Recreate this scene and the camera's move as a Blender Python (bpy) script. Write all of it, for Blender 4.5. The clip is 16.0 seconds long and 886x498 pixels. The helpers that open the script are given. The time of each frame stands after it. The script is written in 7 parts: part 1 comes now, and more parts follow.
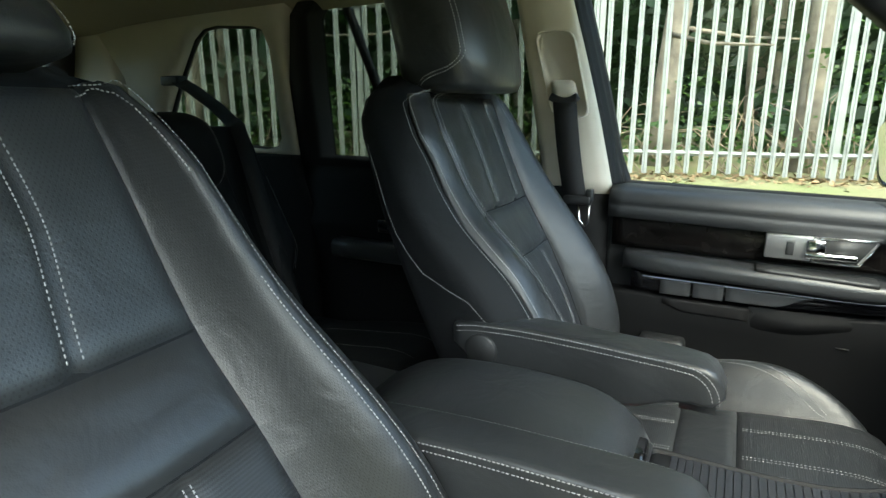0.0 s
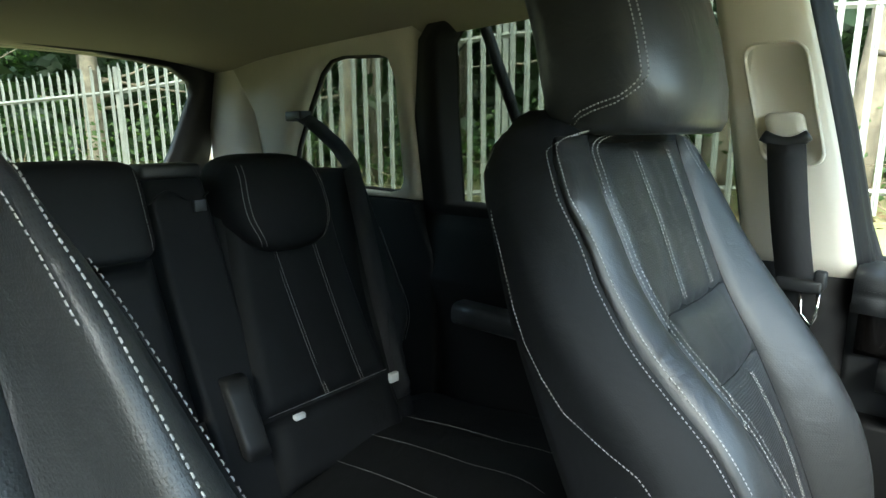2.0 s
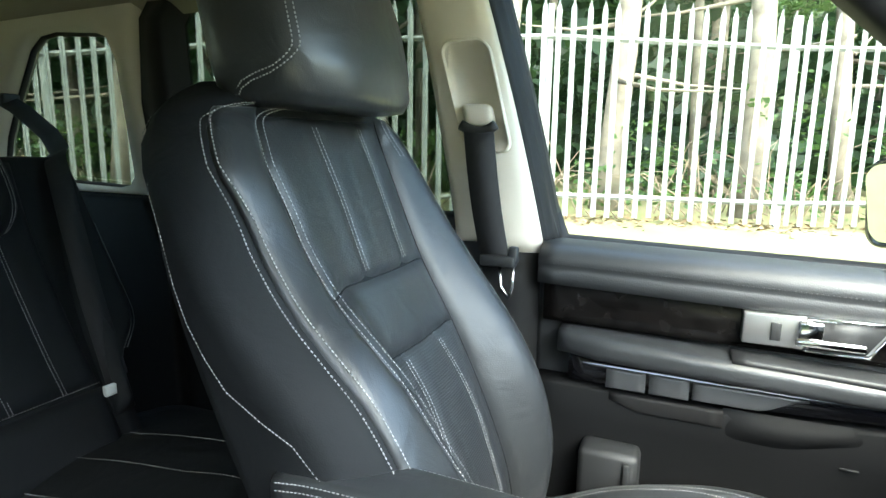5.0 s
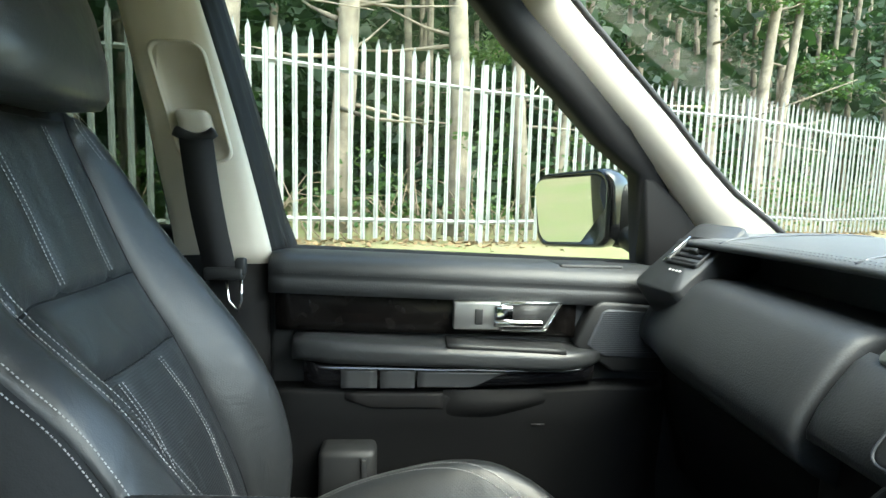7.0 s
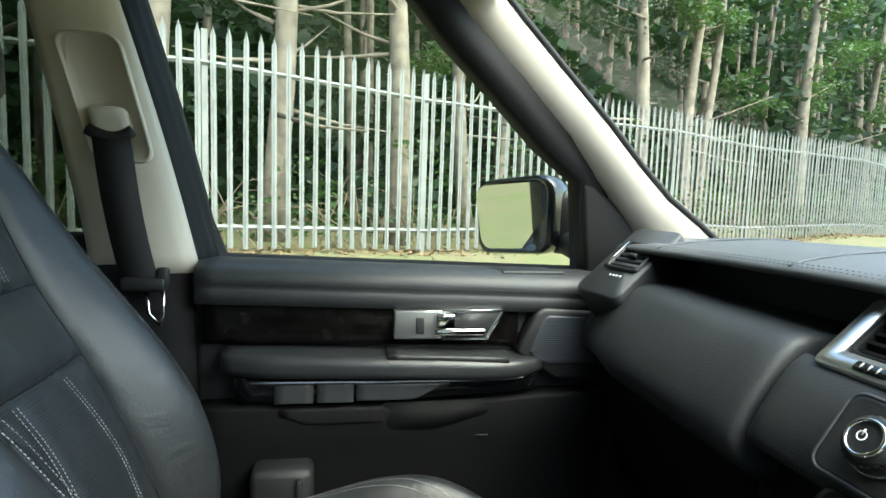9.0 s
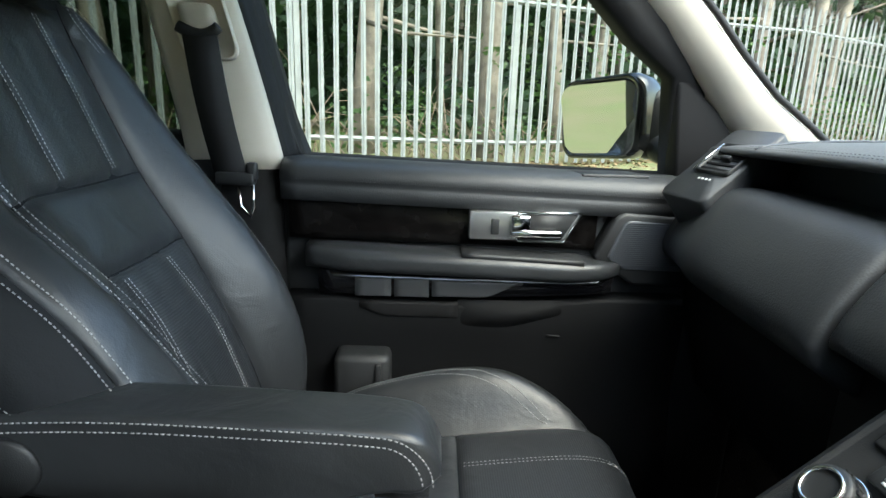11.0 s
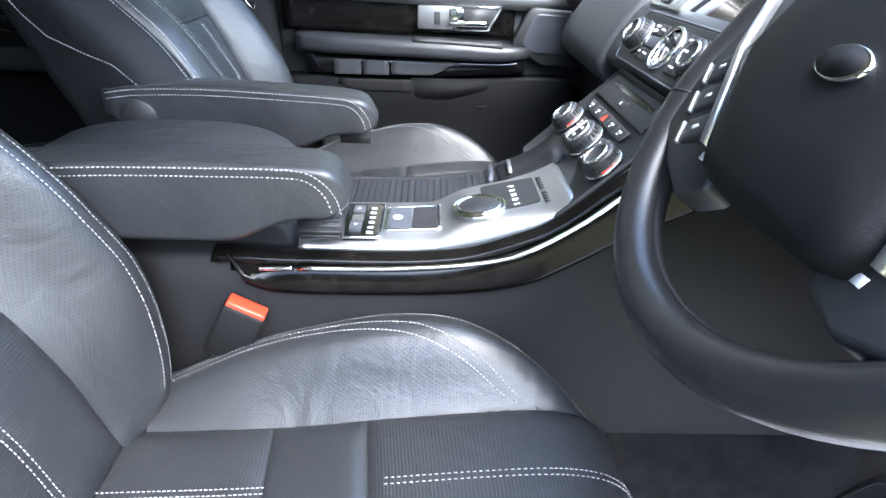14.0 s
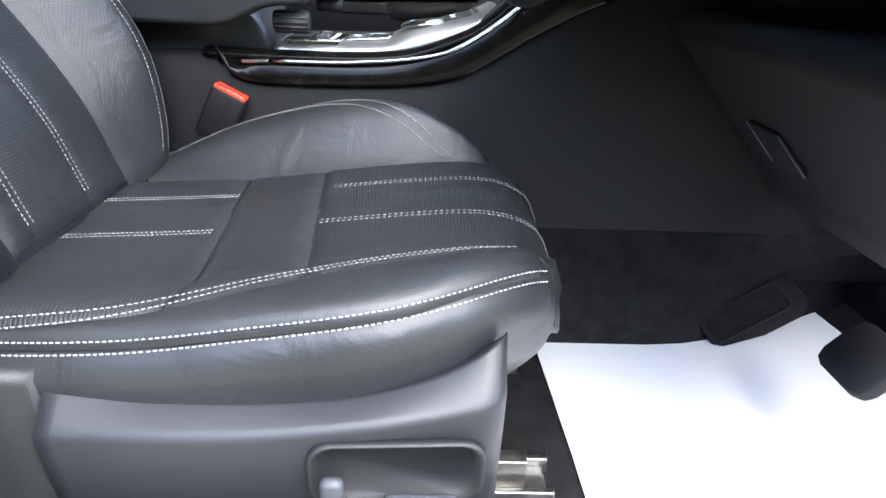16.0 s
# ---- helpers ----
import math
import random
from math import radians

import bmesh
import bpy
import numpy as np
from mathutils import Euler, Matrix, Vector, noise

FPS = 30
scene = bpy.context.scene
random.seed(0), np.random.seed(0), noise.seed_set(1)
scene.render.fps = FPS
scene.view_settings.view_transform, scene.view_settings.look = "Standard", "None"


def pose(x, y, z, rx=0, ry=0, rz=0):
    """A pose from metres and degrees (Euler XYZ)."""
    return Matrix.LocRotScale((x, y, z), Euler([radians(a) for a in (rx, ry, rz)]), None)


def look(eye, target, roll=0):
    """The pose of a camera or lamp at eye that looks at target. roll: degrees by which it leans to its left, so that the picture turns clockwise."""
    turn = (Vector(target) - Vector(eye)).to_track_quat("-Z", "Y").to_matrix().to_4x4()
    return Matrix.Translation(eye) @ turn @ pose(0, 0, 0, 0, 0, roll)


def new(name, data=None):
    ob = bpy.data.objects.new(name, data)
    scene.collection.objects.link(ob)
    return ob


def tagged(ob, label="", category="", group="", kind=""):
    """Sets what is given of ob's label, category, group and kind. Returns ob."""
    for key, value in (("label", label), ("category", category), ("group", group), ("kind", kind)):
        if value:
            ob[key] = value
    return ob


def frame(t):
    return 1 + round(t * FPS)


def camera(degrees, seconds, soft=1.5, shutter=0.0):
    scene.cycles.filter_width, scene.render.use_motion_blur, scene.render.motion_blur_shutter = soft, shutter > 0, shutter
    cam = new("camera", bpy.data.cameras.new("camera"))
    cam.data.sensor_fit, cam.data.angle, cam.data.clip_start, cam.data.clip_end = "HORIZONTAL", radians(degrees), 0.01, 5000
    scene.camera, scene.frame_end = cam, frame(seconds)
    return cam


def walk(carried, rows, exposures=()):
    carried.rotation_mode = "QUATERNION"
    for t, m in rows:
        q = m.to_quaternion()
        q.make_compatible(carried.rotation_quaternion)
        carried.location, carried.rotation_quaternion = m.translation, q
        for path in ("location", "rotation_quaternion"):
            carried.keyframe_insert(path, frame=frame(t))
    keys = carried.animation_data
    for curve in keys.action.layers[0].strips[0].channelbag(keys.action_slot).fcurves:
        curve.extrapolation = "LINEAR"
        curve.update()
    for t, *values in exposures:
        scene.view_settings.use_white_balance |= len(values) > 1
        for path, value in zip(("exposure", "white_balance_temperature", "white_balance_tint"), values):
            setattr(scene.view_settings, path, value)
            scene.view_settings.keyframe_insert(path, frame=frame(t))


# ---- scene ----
cam = camera(76.0, 16.0)
PATH = [
    (0, (0.232, -0.628, 1.491), (-0.658, 1.094, 1.001), -0.4),
    (0.5, (0.137, -0.525, 1.49), (-0.84, 1.153, 1.009), -0.1),
    (1, (0.098, -0.45, 1.491), (-1.016, 1.152, 1.055), -0.4),
    (1.5, (0.078, -0.393, 1.502), (-1.155, 1.128, 1.093), -0.5),
    (2, (0.064, -0.345, 1.514), (-1.238, 1.121, 1.122), -0.5),
    (2.5, (0.054, -0.307, 1.508), (-1.279, 1.133, 1.118), -0.6),
    (3, (0.086, -0.302, 1.5), (-1.251, 1.138, 1.126), -0.5),
    (3.5, (0.113, -0.289, 1.494), (-1.175, 1.197, 1.128), -0.2),
    (4, (0.133, -0.272, 1.477), (-1.008, 1.33, 1.114), 0.2),
    (4.5, (0.164, -0.257, 1.473), (-0.795, 1.461, 1.112), 0.4),
    (5, (0.2, -0.257, 1.47), (-0.563, 1.558, 1.119), 0.8),
    (5.2, (0.213, -0.261, 1.47), (-0.461, 1.59, 1.126), 0.9),
    (7.5, (0.211, -0.282, 1.437), (0.503, 1.685, 1.215), 1.8),
    (8, (0.221, -0.28, 1.436), (0.587, 1.675, 1.225), 1.8),
    (10.3, (0.212, -0.219, 1.435), (0.337, 1.767, 1.231), 1.8),
    (10.5, (0.229, -0.224, 1.424), (0.297, 1.762, 1.197), 1.6),
    (11, (0.239, -0.258, 1.412), (0.277, 1.676, 0.903), 1.9),
    (11.5, (0.251, -0.316, 1.409), (0.295, 1.54, 0.666), 2.0),
    (12, (0.273, -0.371, 1.387), (0.321, 1.429, 0.516), 2.1),
    (12.5, (0.289, -0.437, 1.39), (0.34, 1.333, 0.46), 2.1),
    (13, (0.297, -0.517, 1.4), (0.35, 1.24, 0.446), 2.3),
    (13.5, (0.318, -0.614, 1.397), (0.365, 1.14, 0.437), 2.1),
    (14, (0.335, -0.704, 1.357), (0.391, 1.054, 0.406), 2.1),
    (14.5, (0.351, -0.797, 1.335), (0.415, 0.957, 0.376), 2.5),
    (15, (0.381, -0.882, 1.284), (0.44, 0.878, 0.336), 2.3),
    (15.5, (0.398, -0.945, 1.233), (0.459, 0.829, 0.31), 2.3),
    (16, (0.411, -0.977, 1.151), (0.467, 0.814, 0.264), 2.3),
]
EXPOSURES = [(0, 3.0, 6750, -5), (2, 3.75, 6900, -4), (3, 4.3, 6900, -4), (3.5, 4.5, 6850, -4), (4, 4.4, 6750, -3), (5, 4.05, 6550, -3), (7.5, 3.0, 6650, -7), (10.5, 2.6, 6550, -3), (12, 3.0, 6050, 2), (12.5, 3.05, 5950, 3), (13.5, 3.75, 5950, 7), (14, 4.0, 5950, 9), (15, 3.75, 5950, 9), (16, 3.1, 6150, 9)]
walk(cam, [(t, look(eye, target, roll)) for t, eye, target, roll in PATH], EXPOSURES)

# ---- world and light ----
world = bpy.data.worlds.new("overcast_sky")
scene.world = world
world.use_nodes = True
wn, wl = world.node_tree.nodes, world.node_tree.links
sky = wn.new("ShaderNodeTexSky")
sky.sky_type, sky.sun_disc = "NISHITA", False
SUN_EL, SUN_AZ = radians(56), radians(146)
sky.sun_elevation, sky.sun_rotation = SUN_EL, SUN_AZ
sky.dust_density, sky.air_density = 2.5, 1.0
wl.new(sky.outputs[0], wn["Background"].inputs[0])
wn["Background"].inputs[1].default_value = 0.15
sun = new("sun", bpy.data.lights.new("sun", "SUN"))
sun.data.energy, sun.data.angle, sun.data.color = 1.1, radians(75), (1.0, 0.985, 0.96)
sun.matrix_world = look((0, 0, 30), (-math.sin(SUN_AZ) * math.cos(SUN_EL), -math.cos(SUN_AZ) * math.cos(SUN_EL), 30 - math.sin(SUN_EL)))


# ---- materials ----
def mat(name, color, rough=0.5, metal=0.0, grain=0.0, grain_size=0.002, vary=0.15, vary_size=0.15, coat=0.0, spec=0.5, pattern="", pitch=0.0045, depth=0.3, second=None, emit=None, wrinkle=0.0):
    m = bpy.data.materials.new(name)
    m.use_nodes = True
    nt = m.node_tree
    n, l = nt.nodes, nt.links
    b = n["Principled BSDF"]
    b.inputs["Roughness"].default_value, b.inputs["Metallic"].default_value = rough, metal
    b.inputs["Coat Weight"].default_value, b.inputs["Coat Roughness"].default_value = coat, 0.05
    b.inputs["Specular IOR Level"].default_value = spec
    tc = n.new("ShaderNodeTexCoord")
    big = n.new("ShaderNodeTexNoise")
    big.inputs["Scale"].default_value, big.inputs["Detail"].default_value = 1 / vary_size, 5
    l.new(tc.outputs["Object"], big.inputs["Vector"])
    ramp = n.new("ShaderNodeValToRGB")
    c2 = second or [v * (1 - vary) for v in color]
    c1 = [min(1, v * (1 + vary)) for v in color] if not second else color
    ramp.color_ramp.elements[0].color, ramp.color_ramp.elements[1].color = (*c2, 1), (*c1, 1)
    ramp.color_ramp.elements[0].position, ramp.color_ramp.elements[1].position = 0.3, 0.7
    l.new(big.outputs["Fac"], ramp.inputs["Fac"])
    colour = ramp.outputs["Color"]
    rr = n.new("ShaderNodeMapRange")
    rr.inputs["To Min"].default_value, rr.inputs["To Max"].default_value = max(0.02, rough * 0.85), min(1, rough * 1.15)
    l.new(big.outputs["Fac"], rr.inputs["Value"])
    l.new(rr.outputs[0], b.inputs["Roughness"])
    height = None
    if grain:
        v = n.new("ShaderNodeTexVoronoi")
        v.inputs["Scale"].default_value = 1 / grain_size
        l.new(tc.outputs["Object"], v.inputs["Vector"])
        height = v.outputs["Distance"]
    if pattern:
        uv = n.new("ShaderNodeUVMap")
        sep = n.new("ShaderNodeSeparateXYZ")
        l.new(uv.outputs[0], sep.inputs[0])

        def wave(src, freq, turn=None):
            a = n.new("ShaderNodeMath")
            a.operation = "MULTIPLY"
            a.inputs[1].default_value = freq
            l.new(src, a.inputs[0])
            s = n.new("ShaderNodeMath")
            s.operation = "SINE"
            l.new(a.outputs[0], s.inputs[0])
            return s.outputs[0]

        if pattern == "dots":
            p = n.new("ShaderNodeMath")
            p.operation = "MULTIPLY"
            l.new(wave(sep.outputs[0], math.pi / pitch), p.inputs[0])
            l.new(wave(sep.outputs[1], math.pi / pitch), p.inputs[1])
            cut = n.new("ShaderNodeMapRange")
            cut.inputs["From Min"].default_value, cut.inputs["From Max"].default_value = 0.45, 0.8
            l.new(p.outputs[0], cut.inputs["Value"])
        else:
            cut = n.new("ShaderNodeMapRange")
            cut.inputs["From Min"].default_value, cut.inputs["From Max"].default_value = -0.6, 0.6
            l.new(wave(sep.outputs[1], 2 * math.pi / pitch), cut.inputs["Value"])
        mix = n.new("ShaderNodeMixRGB")
        mix.inputs[2].default_value = (*[v * (0.5 if pattern == "dots" else 0.6) for v in color], 1)
        l.new(cut.outputs[0], mix.inputs[0])
        l.new(colour, mix.inputs[1])
        colour = mix.outputs[0]
        inv = n.new("ShaderNodeMath")
        inv.operation = "MULTIPLY_ADD"
        inv.inputs[1].default_value = -1.5
        l.new(cut.outputs[0], inv.inputs[0])
        if height:
            l.new(height, inv.inputs[2])
        height = inv.outputs[0]
    if height:
        bump = n.new("ShaderNodeBump")
        bump.inputs["Strength"].default_value, bump.inputs["Distance"].default_value = max(grain, depth if pattern else 0), 0.0008
        l.new(height, bump.inputs["Height"])
        l.new(bump.outputs[0], b.inputs["Normal"])
        if wrinkle:
            wr = n.new("ShaderNodeTexNoise")
            wr.inputs["Scale"].default_value, wr.inputs["Detail"].default_value, wr.inputs["Distortion"].default_value = 16, 3, 0.8
            wb = n.new("ShaderNodeBump")
            wb.inputs["Strength"].default_value, wb.inputs["Distance"].default_value = wrinkle, 0.008
            l.new(tc.outputs["Object"], wr.inputs["Vector"])
            l.new(wr.outputs["Fac"], wb.inputs["Height"])
            l.new(wb.outputs[0], bump.inputs["Normal"])
    l.new(colour, b.inputs["Base Color"])
    if emit:
        b.inputs["Emission Color"].default_value, b.inputs["Emission Strength"].default_value = (*emit[0], 1), emit[1]
    return m


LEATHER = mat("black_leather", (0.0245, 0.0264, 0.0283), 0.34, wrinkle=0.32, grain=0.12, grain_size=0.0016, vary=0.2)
# Darker LEATHER; shade on seat sides and rear bench is put into its colour.
LEATHER_SHADED = mat("shaded_black_leather", (0.008, 0.009, 0.0105), 0.68, spec=0.22, wrinkle=0.25, grain=0.12, grain_size=0.0016, vary=0.2)
LEATHER_DOTS = mat("perforated_black_leather", (0.0235, 0.0254, 0.0272), 0.38, wrinkle=0.32, grain=0.1, grain_size=0.0016, pattern="dots", pitch=0.0031, depth=0.18)
LEATHER_RIB = mat("fine_ribbed_black_leather", (0.026, 0.028, 0.0300), 0.44, wrinkle=0.2, grain=0.1, grain_size=0.0016, pattern="ribs", pitch=0.0033, depth=0.2)
WHEEL = mat("worn_wheel_leather", (0.013, 0.0135, 0.0145), 0.34, grain=0.12, grain_size=0.0016, wrinkle=0.12)
THREAD = mat("pale_grey_thread", (0.29, 0.29, 0.287), 0.7, vary=0.25, vary_size=0.01)
PLASTIC = mat("black_grained_plastic", (0.016, 0.017, 0.018), 0.5, grain=0.2, grain_size=0.0012)
SOFT = mat("soft_black_dash_skin", (0.030, 0.032, 0.034), 0.48, grain=0.3, grain_size=0.0022)
# Lighter copy of SOFT; the sky's sheen on the dash top is in the colour.
DASH_TOP = mat("sheen_lit_dash_leather", (0.095, 0.100, 0.105), 0.42, grain=0.25, grain_size=0.0018, vary=0.1)
TRIM_GREY = mat("dark_grey_plastic", (0.055, 0.06, 0.07), 0.48, grain=0.12, grain_size=0.001)
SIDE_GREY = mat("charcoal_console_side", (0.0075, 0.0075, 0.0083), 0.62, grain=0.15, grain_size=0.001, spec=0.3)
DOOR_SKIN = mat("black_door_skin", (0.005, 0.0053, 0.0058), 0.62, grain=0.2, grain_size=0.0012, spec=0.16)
COVER = mat("charcoal_seat_cover_plastic", (0.020, 0.0214, 0.025), 0.44, grain=0.12, grain_size=0.001)
CARPET = mat("charcoal_carpet", (0.014, 0.0135, 0.014), 0.95, grain=0.7, grain_size=0.003, vary=0.4, vary_size=0.03, spec=0.1)
BEIGE = mat("beige_fabric_lining", (0.34, 0.305, 0.24), 0.9, grain=0.25, grain_size=0.0015, vary=0.05, vary_size=0.4, spec=0.2)
BEIGE_PLASTIC = mat("beige_pillar_plastic", (0.62, 0.57, 0.48), 0.55, grain=0.15, grain_size=0.0012, vary=0.04)
WOOD = mat("gloss_black_wood", (0.0045, 0.004, 0.0038), 0.22, vary=0.6, vary_size=0.02, coat=0.12, spec=0.15)
GLOSS = mat("gloss_black", (0.006, 0.006, 0.007), 0.12, coat=0.5)
GEAR_METAL = mat("dull_gear_plate_metal", (0.40, 0.41, 0.41), 0.36, metal=0.9, vary=0.05)
SILVER = mat("satin_silver_metal", (0.55, 0.56, 0.56), 0.3, metal=0.9, vary=0.05)
CHROME = mat("chrome", (0.8, 0.8, 0.8), 0.08, metal=1.0, vary=0.02)
STEEL = mat("dull_steel", (0.35, 0.34, 0.32), 0.4, metal=1.0, vary=0.3, vary_size=0.02)
SATIN = mat("satin_charcoal_plastic", (0.045, 0.047, 0.050), 0.3, vary=0.1)
RUBBER = mat("black_rubber", (0.012, 0.012, 0.013), 0.7, vary=0.2)
WEB = mat("woven_belt_webbing", (0.018, 0.018, 0.02), 0.75, pattern="ribs", pitch=0.0016, depth=0.15)
FRAME_BLACK = mat("black_door_frame", (0.007, 0.007, 0.0075), 0.65, grain=0.15, grain_size=0.0012, spec=0.25)
RED = mat("red_plastic", (0.75, 0.05, 0.02), 0.35)
PAPER = mat("white_paper", (0.82, 0.81, 0.80), 0.85, vary=0.02, vary_size=0.2, spec=0.2)
WHITE = mat("white_print", (0.7, 0.7, 0.7), 0.6, vary=0.02)
SCREEN = mat("dark_display_glass", (0.035, 0.03, 0.028), 0.12, vary=0.1, coat=0.4)
GREEN_INK = mat("green_print", (0.05, 0.55, 0.25), 0.5)
MIRROR = mat("mirror_silver", (0.66, 0.68, 0.67), 0.02, metal=1.0, vary=0.0)
GALV = mat("galvanised_steel", (0.235, 0.245, 0.232), 0.6, metal=0.2, vary=0.25, vary_size=0.25)
BARK = mat("pale_bark", (0.20, 0.17, 0.13), 0.9, grain=0.8, grain_size=0.03, vary=0.45, vary_size=0.2)
TWIG = mat("dead_twig", (0.22, 0.17, 0.12), 0.9, vary=0.3)
GRASS = mat("verge_grass", (0.15, 0.17, 0.075), 0.9, grain=0.6, grain_size=0.05, vary=0.4, vary_size=1.2, second=(0.20, 0.175, 0.11), spec=0.1)
LITTER = mat("leaf_litter", (0.20, 0.14, 0.08), 0.95, grain=0.6, grain_size=0.06, vary=0.5, vary_size=0.3, spec=0.1)
BODY = mat("dark_car_paint", (0.02, 0.022, 0.025), 0.3, coat=0.6)


def leaf_mat(name, c):
    m = mat(name, c, 0.5, vary=0.35, vary_size=0.5)
    m.node_tree.nodes["Principled BSDF"].inputs["Subsurface Weight"].default_value = 0.0
    n, l = m.node_tree.nodes, m.node_tree.links
    tr = n.new("ShaderNodeBsdfTranslucent")
    tr.inputs[0].default_value = (c[0] * 1.6, c[1] * 1.7, c[2], 1)
    mx = n.new("ShaderNodeMixShader")
    mx.inputs[0].default_value = 0.35
    l.new(n["Principled BSDF"].outputs[0], mx.inputs[1])
    l.new(tr.outputs[0], mx.inputs[2])
    l.new(mx.outputs[0], n["Material Output"].inputs[0])
    return m


LEAF = leaf_mat("green_leaf", (0.055, 0.105, 0.030))
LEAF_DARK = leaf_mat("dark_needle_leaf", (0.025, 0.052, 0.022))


def glass_mat(name, tint, gloss):
    m = bpy.data.materials.new(name)
    m.use_nodes = True
    n, l = m.node_tree.nodes, m.node_tree.links
    n.remove(n["Principled BSDF"])
    t, g, mx, fr = n.new("ShaderNodeBsdfTransparent"), n.new("ShaderNodeBsdfGlossy"), n.new("ShaderNodeMixShader"), n.new("ShaderNodeLayerWeight")
    pw = n.new("ShaderNodeMath")
    pw.operation = "POWER"
    pw.inputs[1].default_value = 4.0
    ml = n.new("ShaderNodeMath")
    ml.operation = "MULTIPLY_ADD"
    ml.inputs[1].default_value, ml.inputs[2].default_value = 0.35, gloss
    t.inputs[0].default_value, g.inputs["Roughness"].default_value = (*tint, 1), 0.02
    l.new(fr.outputs["Facing"], pw.inputs[0])
    l.new(pw.outputs[0], ml.inputs[0])
    l.new(ml.outputs[0], mx.inputs[0])
    l.new(t.outputs[0], mx.inputs[1])
    l.new(g.outputs[0], mx.inputs[2])
    l.new(mx.outputs[0], n["Material Output"].inputs[0])
    return m


GLASS = glass_mat("window_glass", (0.93, 0.95, 0.93), 0.02)
PRIVACY = glass_mat("tinted_rear_glass", (0.36, 0.39, 0.36), 0.02)


# ---- building helpers ----
def crv(*pts):
    """A smooth curve through (t, value) pairs, held flat beyond its ends."""
    ts, vs = [p[0] for p in pts], [p[1] for p in pts]
    slope = [0.0] * len(ts)
    for i in range(len(ts)):
        a, b = max(i - 1, 0), min(i + 1, len(ts) - 1)
        slope[i] = (vs[b] - vs[a]) / (ts[b] - ts[a])

    def f(t):
        if t <= ts[0]:
            return vs[0]
        if t >= ts[-1]:
            return vs[-1]
        i = next(k for k in range(len(ts) - 1) if t <= ts[k + 1])
        h = ts[i + 1] - ts[i]
        s = (t - ts[i]) / h
        return (vs[i] * (1 + 2 * s) * (1 - s) ** 2 + slope[i] * h * s * (1 - s) ** 2
                + vs[i + 1] * s * s * (3 - 2 * s) - slope[i + 1] * h * s * s * (1 - s))

    return f


def span(a, b, n):
    return [a + (b - a) * i / n for i in range(n + 1)]


def smooth(t):
    t = min(1, max(0, t))
    return t * t * (3 - 2 * t)


PLACE = {}


def thing(name, label, category, at=(0, 0, 0), group="", kind="", m=None):
    ob = new(name)
    PLACE[ob] = m or Matrix.Translation(at)
    ob.matrix_world = PLACE[ob]
    ob.empty_display_size = 0.05
    return tagged(ob, label, category, group, kind)


def part(name, bm, material, parent=None, label="", kind="", flat=False, m=None):
    """Links a bmesh as one mesh object under a thing or a part; its vertices are given in the world, or in m."""
    if m is not None:
        bm.transform(m)
    if len(bm.faces) < 60000:
        bmesh.ops.recalc_face_normals(bm, faces=bm.faces)
    if parent is not None:
        bm.transform(PLACE[parent].inverted())
    me = bpy.data.meshes.new(name)
    for f in bm.faces:
        f.smooth = not flat
    bm.to_mesh(me)
    bm.free()
    me.materials.append(material)
    ob = new(name, me)
    if parent is not None:
        ob.parent = parent
        PLACE[ob] = PLACE[parent]
    else:
        PLACE[ob] = Matrix()
    if label:
        ob["label"] = label
    if kind:
        ob["kind"] = kind
    return ob


def solo(name, bm, material, label, category, kind="", group="", flat=False, m=None):
    return tagged(part(name, bm, material, None, flat=flat, m=m), label, category, group, kind)


def loft(bm, rings, closed=True, caps=True):
    """Skins rings of equally many points."""
    vs = [[bm.verts.new(p) for p in r] for r in rings]
    n = len(rings[0])
    for a, b in zip(vs, vs[1:]):
        for i in range(n if closed else n - 1):
            j = (i + 1) % n
            bm.faces.new((a[i], a[j], b[j], b[i]))
    if caps and closed:
        bm.faces.new(vs[0][::-1])
        bm.faces.new(vs[-1])
    return bm


def rr(a0, a1, b0, b1, r, k=4):
    """A rounded rectangle as (a, b) points."""
    r = max(1e-4, min(r, abs(a1 - a0) / 2 * 0.999, abs(b1 - b0) / 2 * 0.999))
    out = []
    for ca, cb, t0 in ((a1 - r, b1 - r, 0), (a0 + r, b1 - r, 90), (a0 + r, b0 + r, 180), (a1 - r, b0 + r, 270)):
        for i in range(k + 1):
            t = radians(t0 + 90 * i / k)
            out.append((ca + r * math.cos(t), cb + r * math.sin(t)))
    return out


def rbox(bm, x0, x1, y0, y1, z0, z1, r=0.004, seg=2):
    """A box with rounded edges."""
    made = bmesh.ops.create_cube(bm, size=1.0, matrix=Matrix.LocRotScale(((x0 + x1) / 2, (y0 + y1) / 2, (z0 + z1) / 2), None, (abs(x1 - x0), abs(y1 - y0), abs(z1 - z0))))
    r = min(r, abs(x1 - x0) * 0.45, abs(y1 - y0) * 0.45, abs(z1 - z0) * 0.45)
    if r > 0:
        edges = list({e for v in made["verts"] for e in v.link_edges})
        bmesh.ops.bevel(bm, geom=edges, offset=r, segments=seg, affect="EDGES", profile=0.5)
    return bm


def box(x0, x1, y0, y1, z0, z1, r=0.004, seg=2):
    return rbox(bmesh.new(), x0, x1, y0, y1, z0, z1, r, seg)


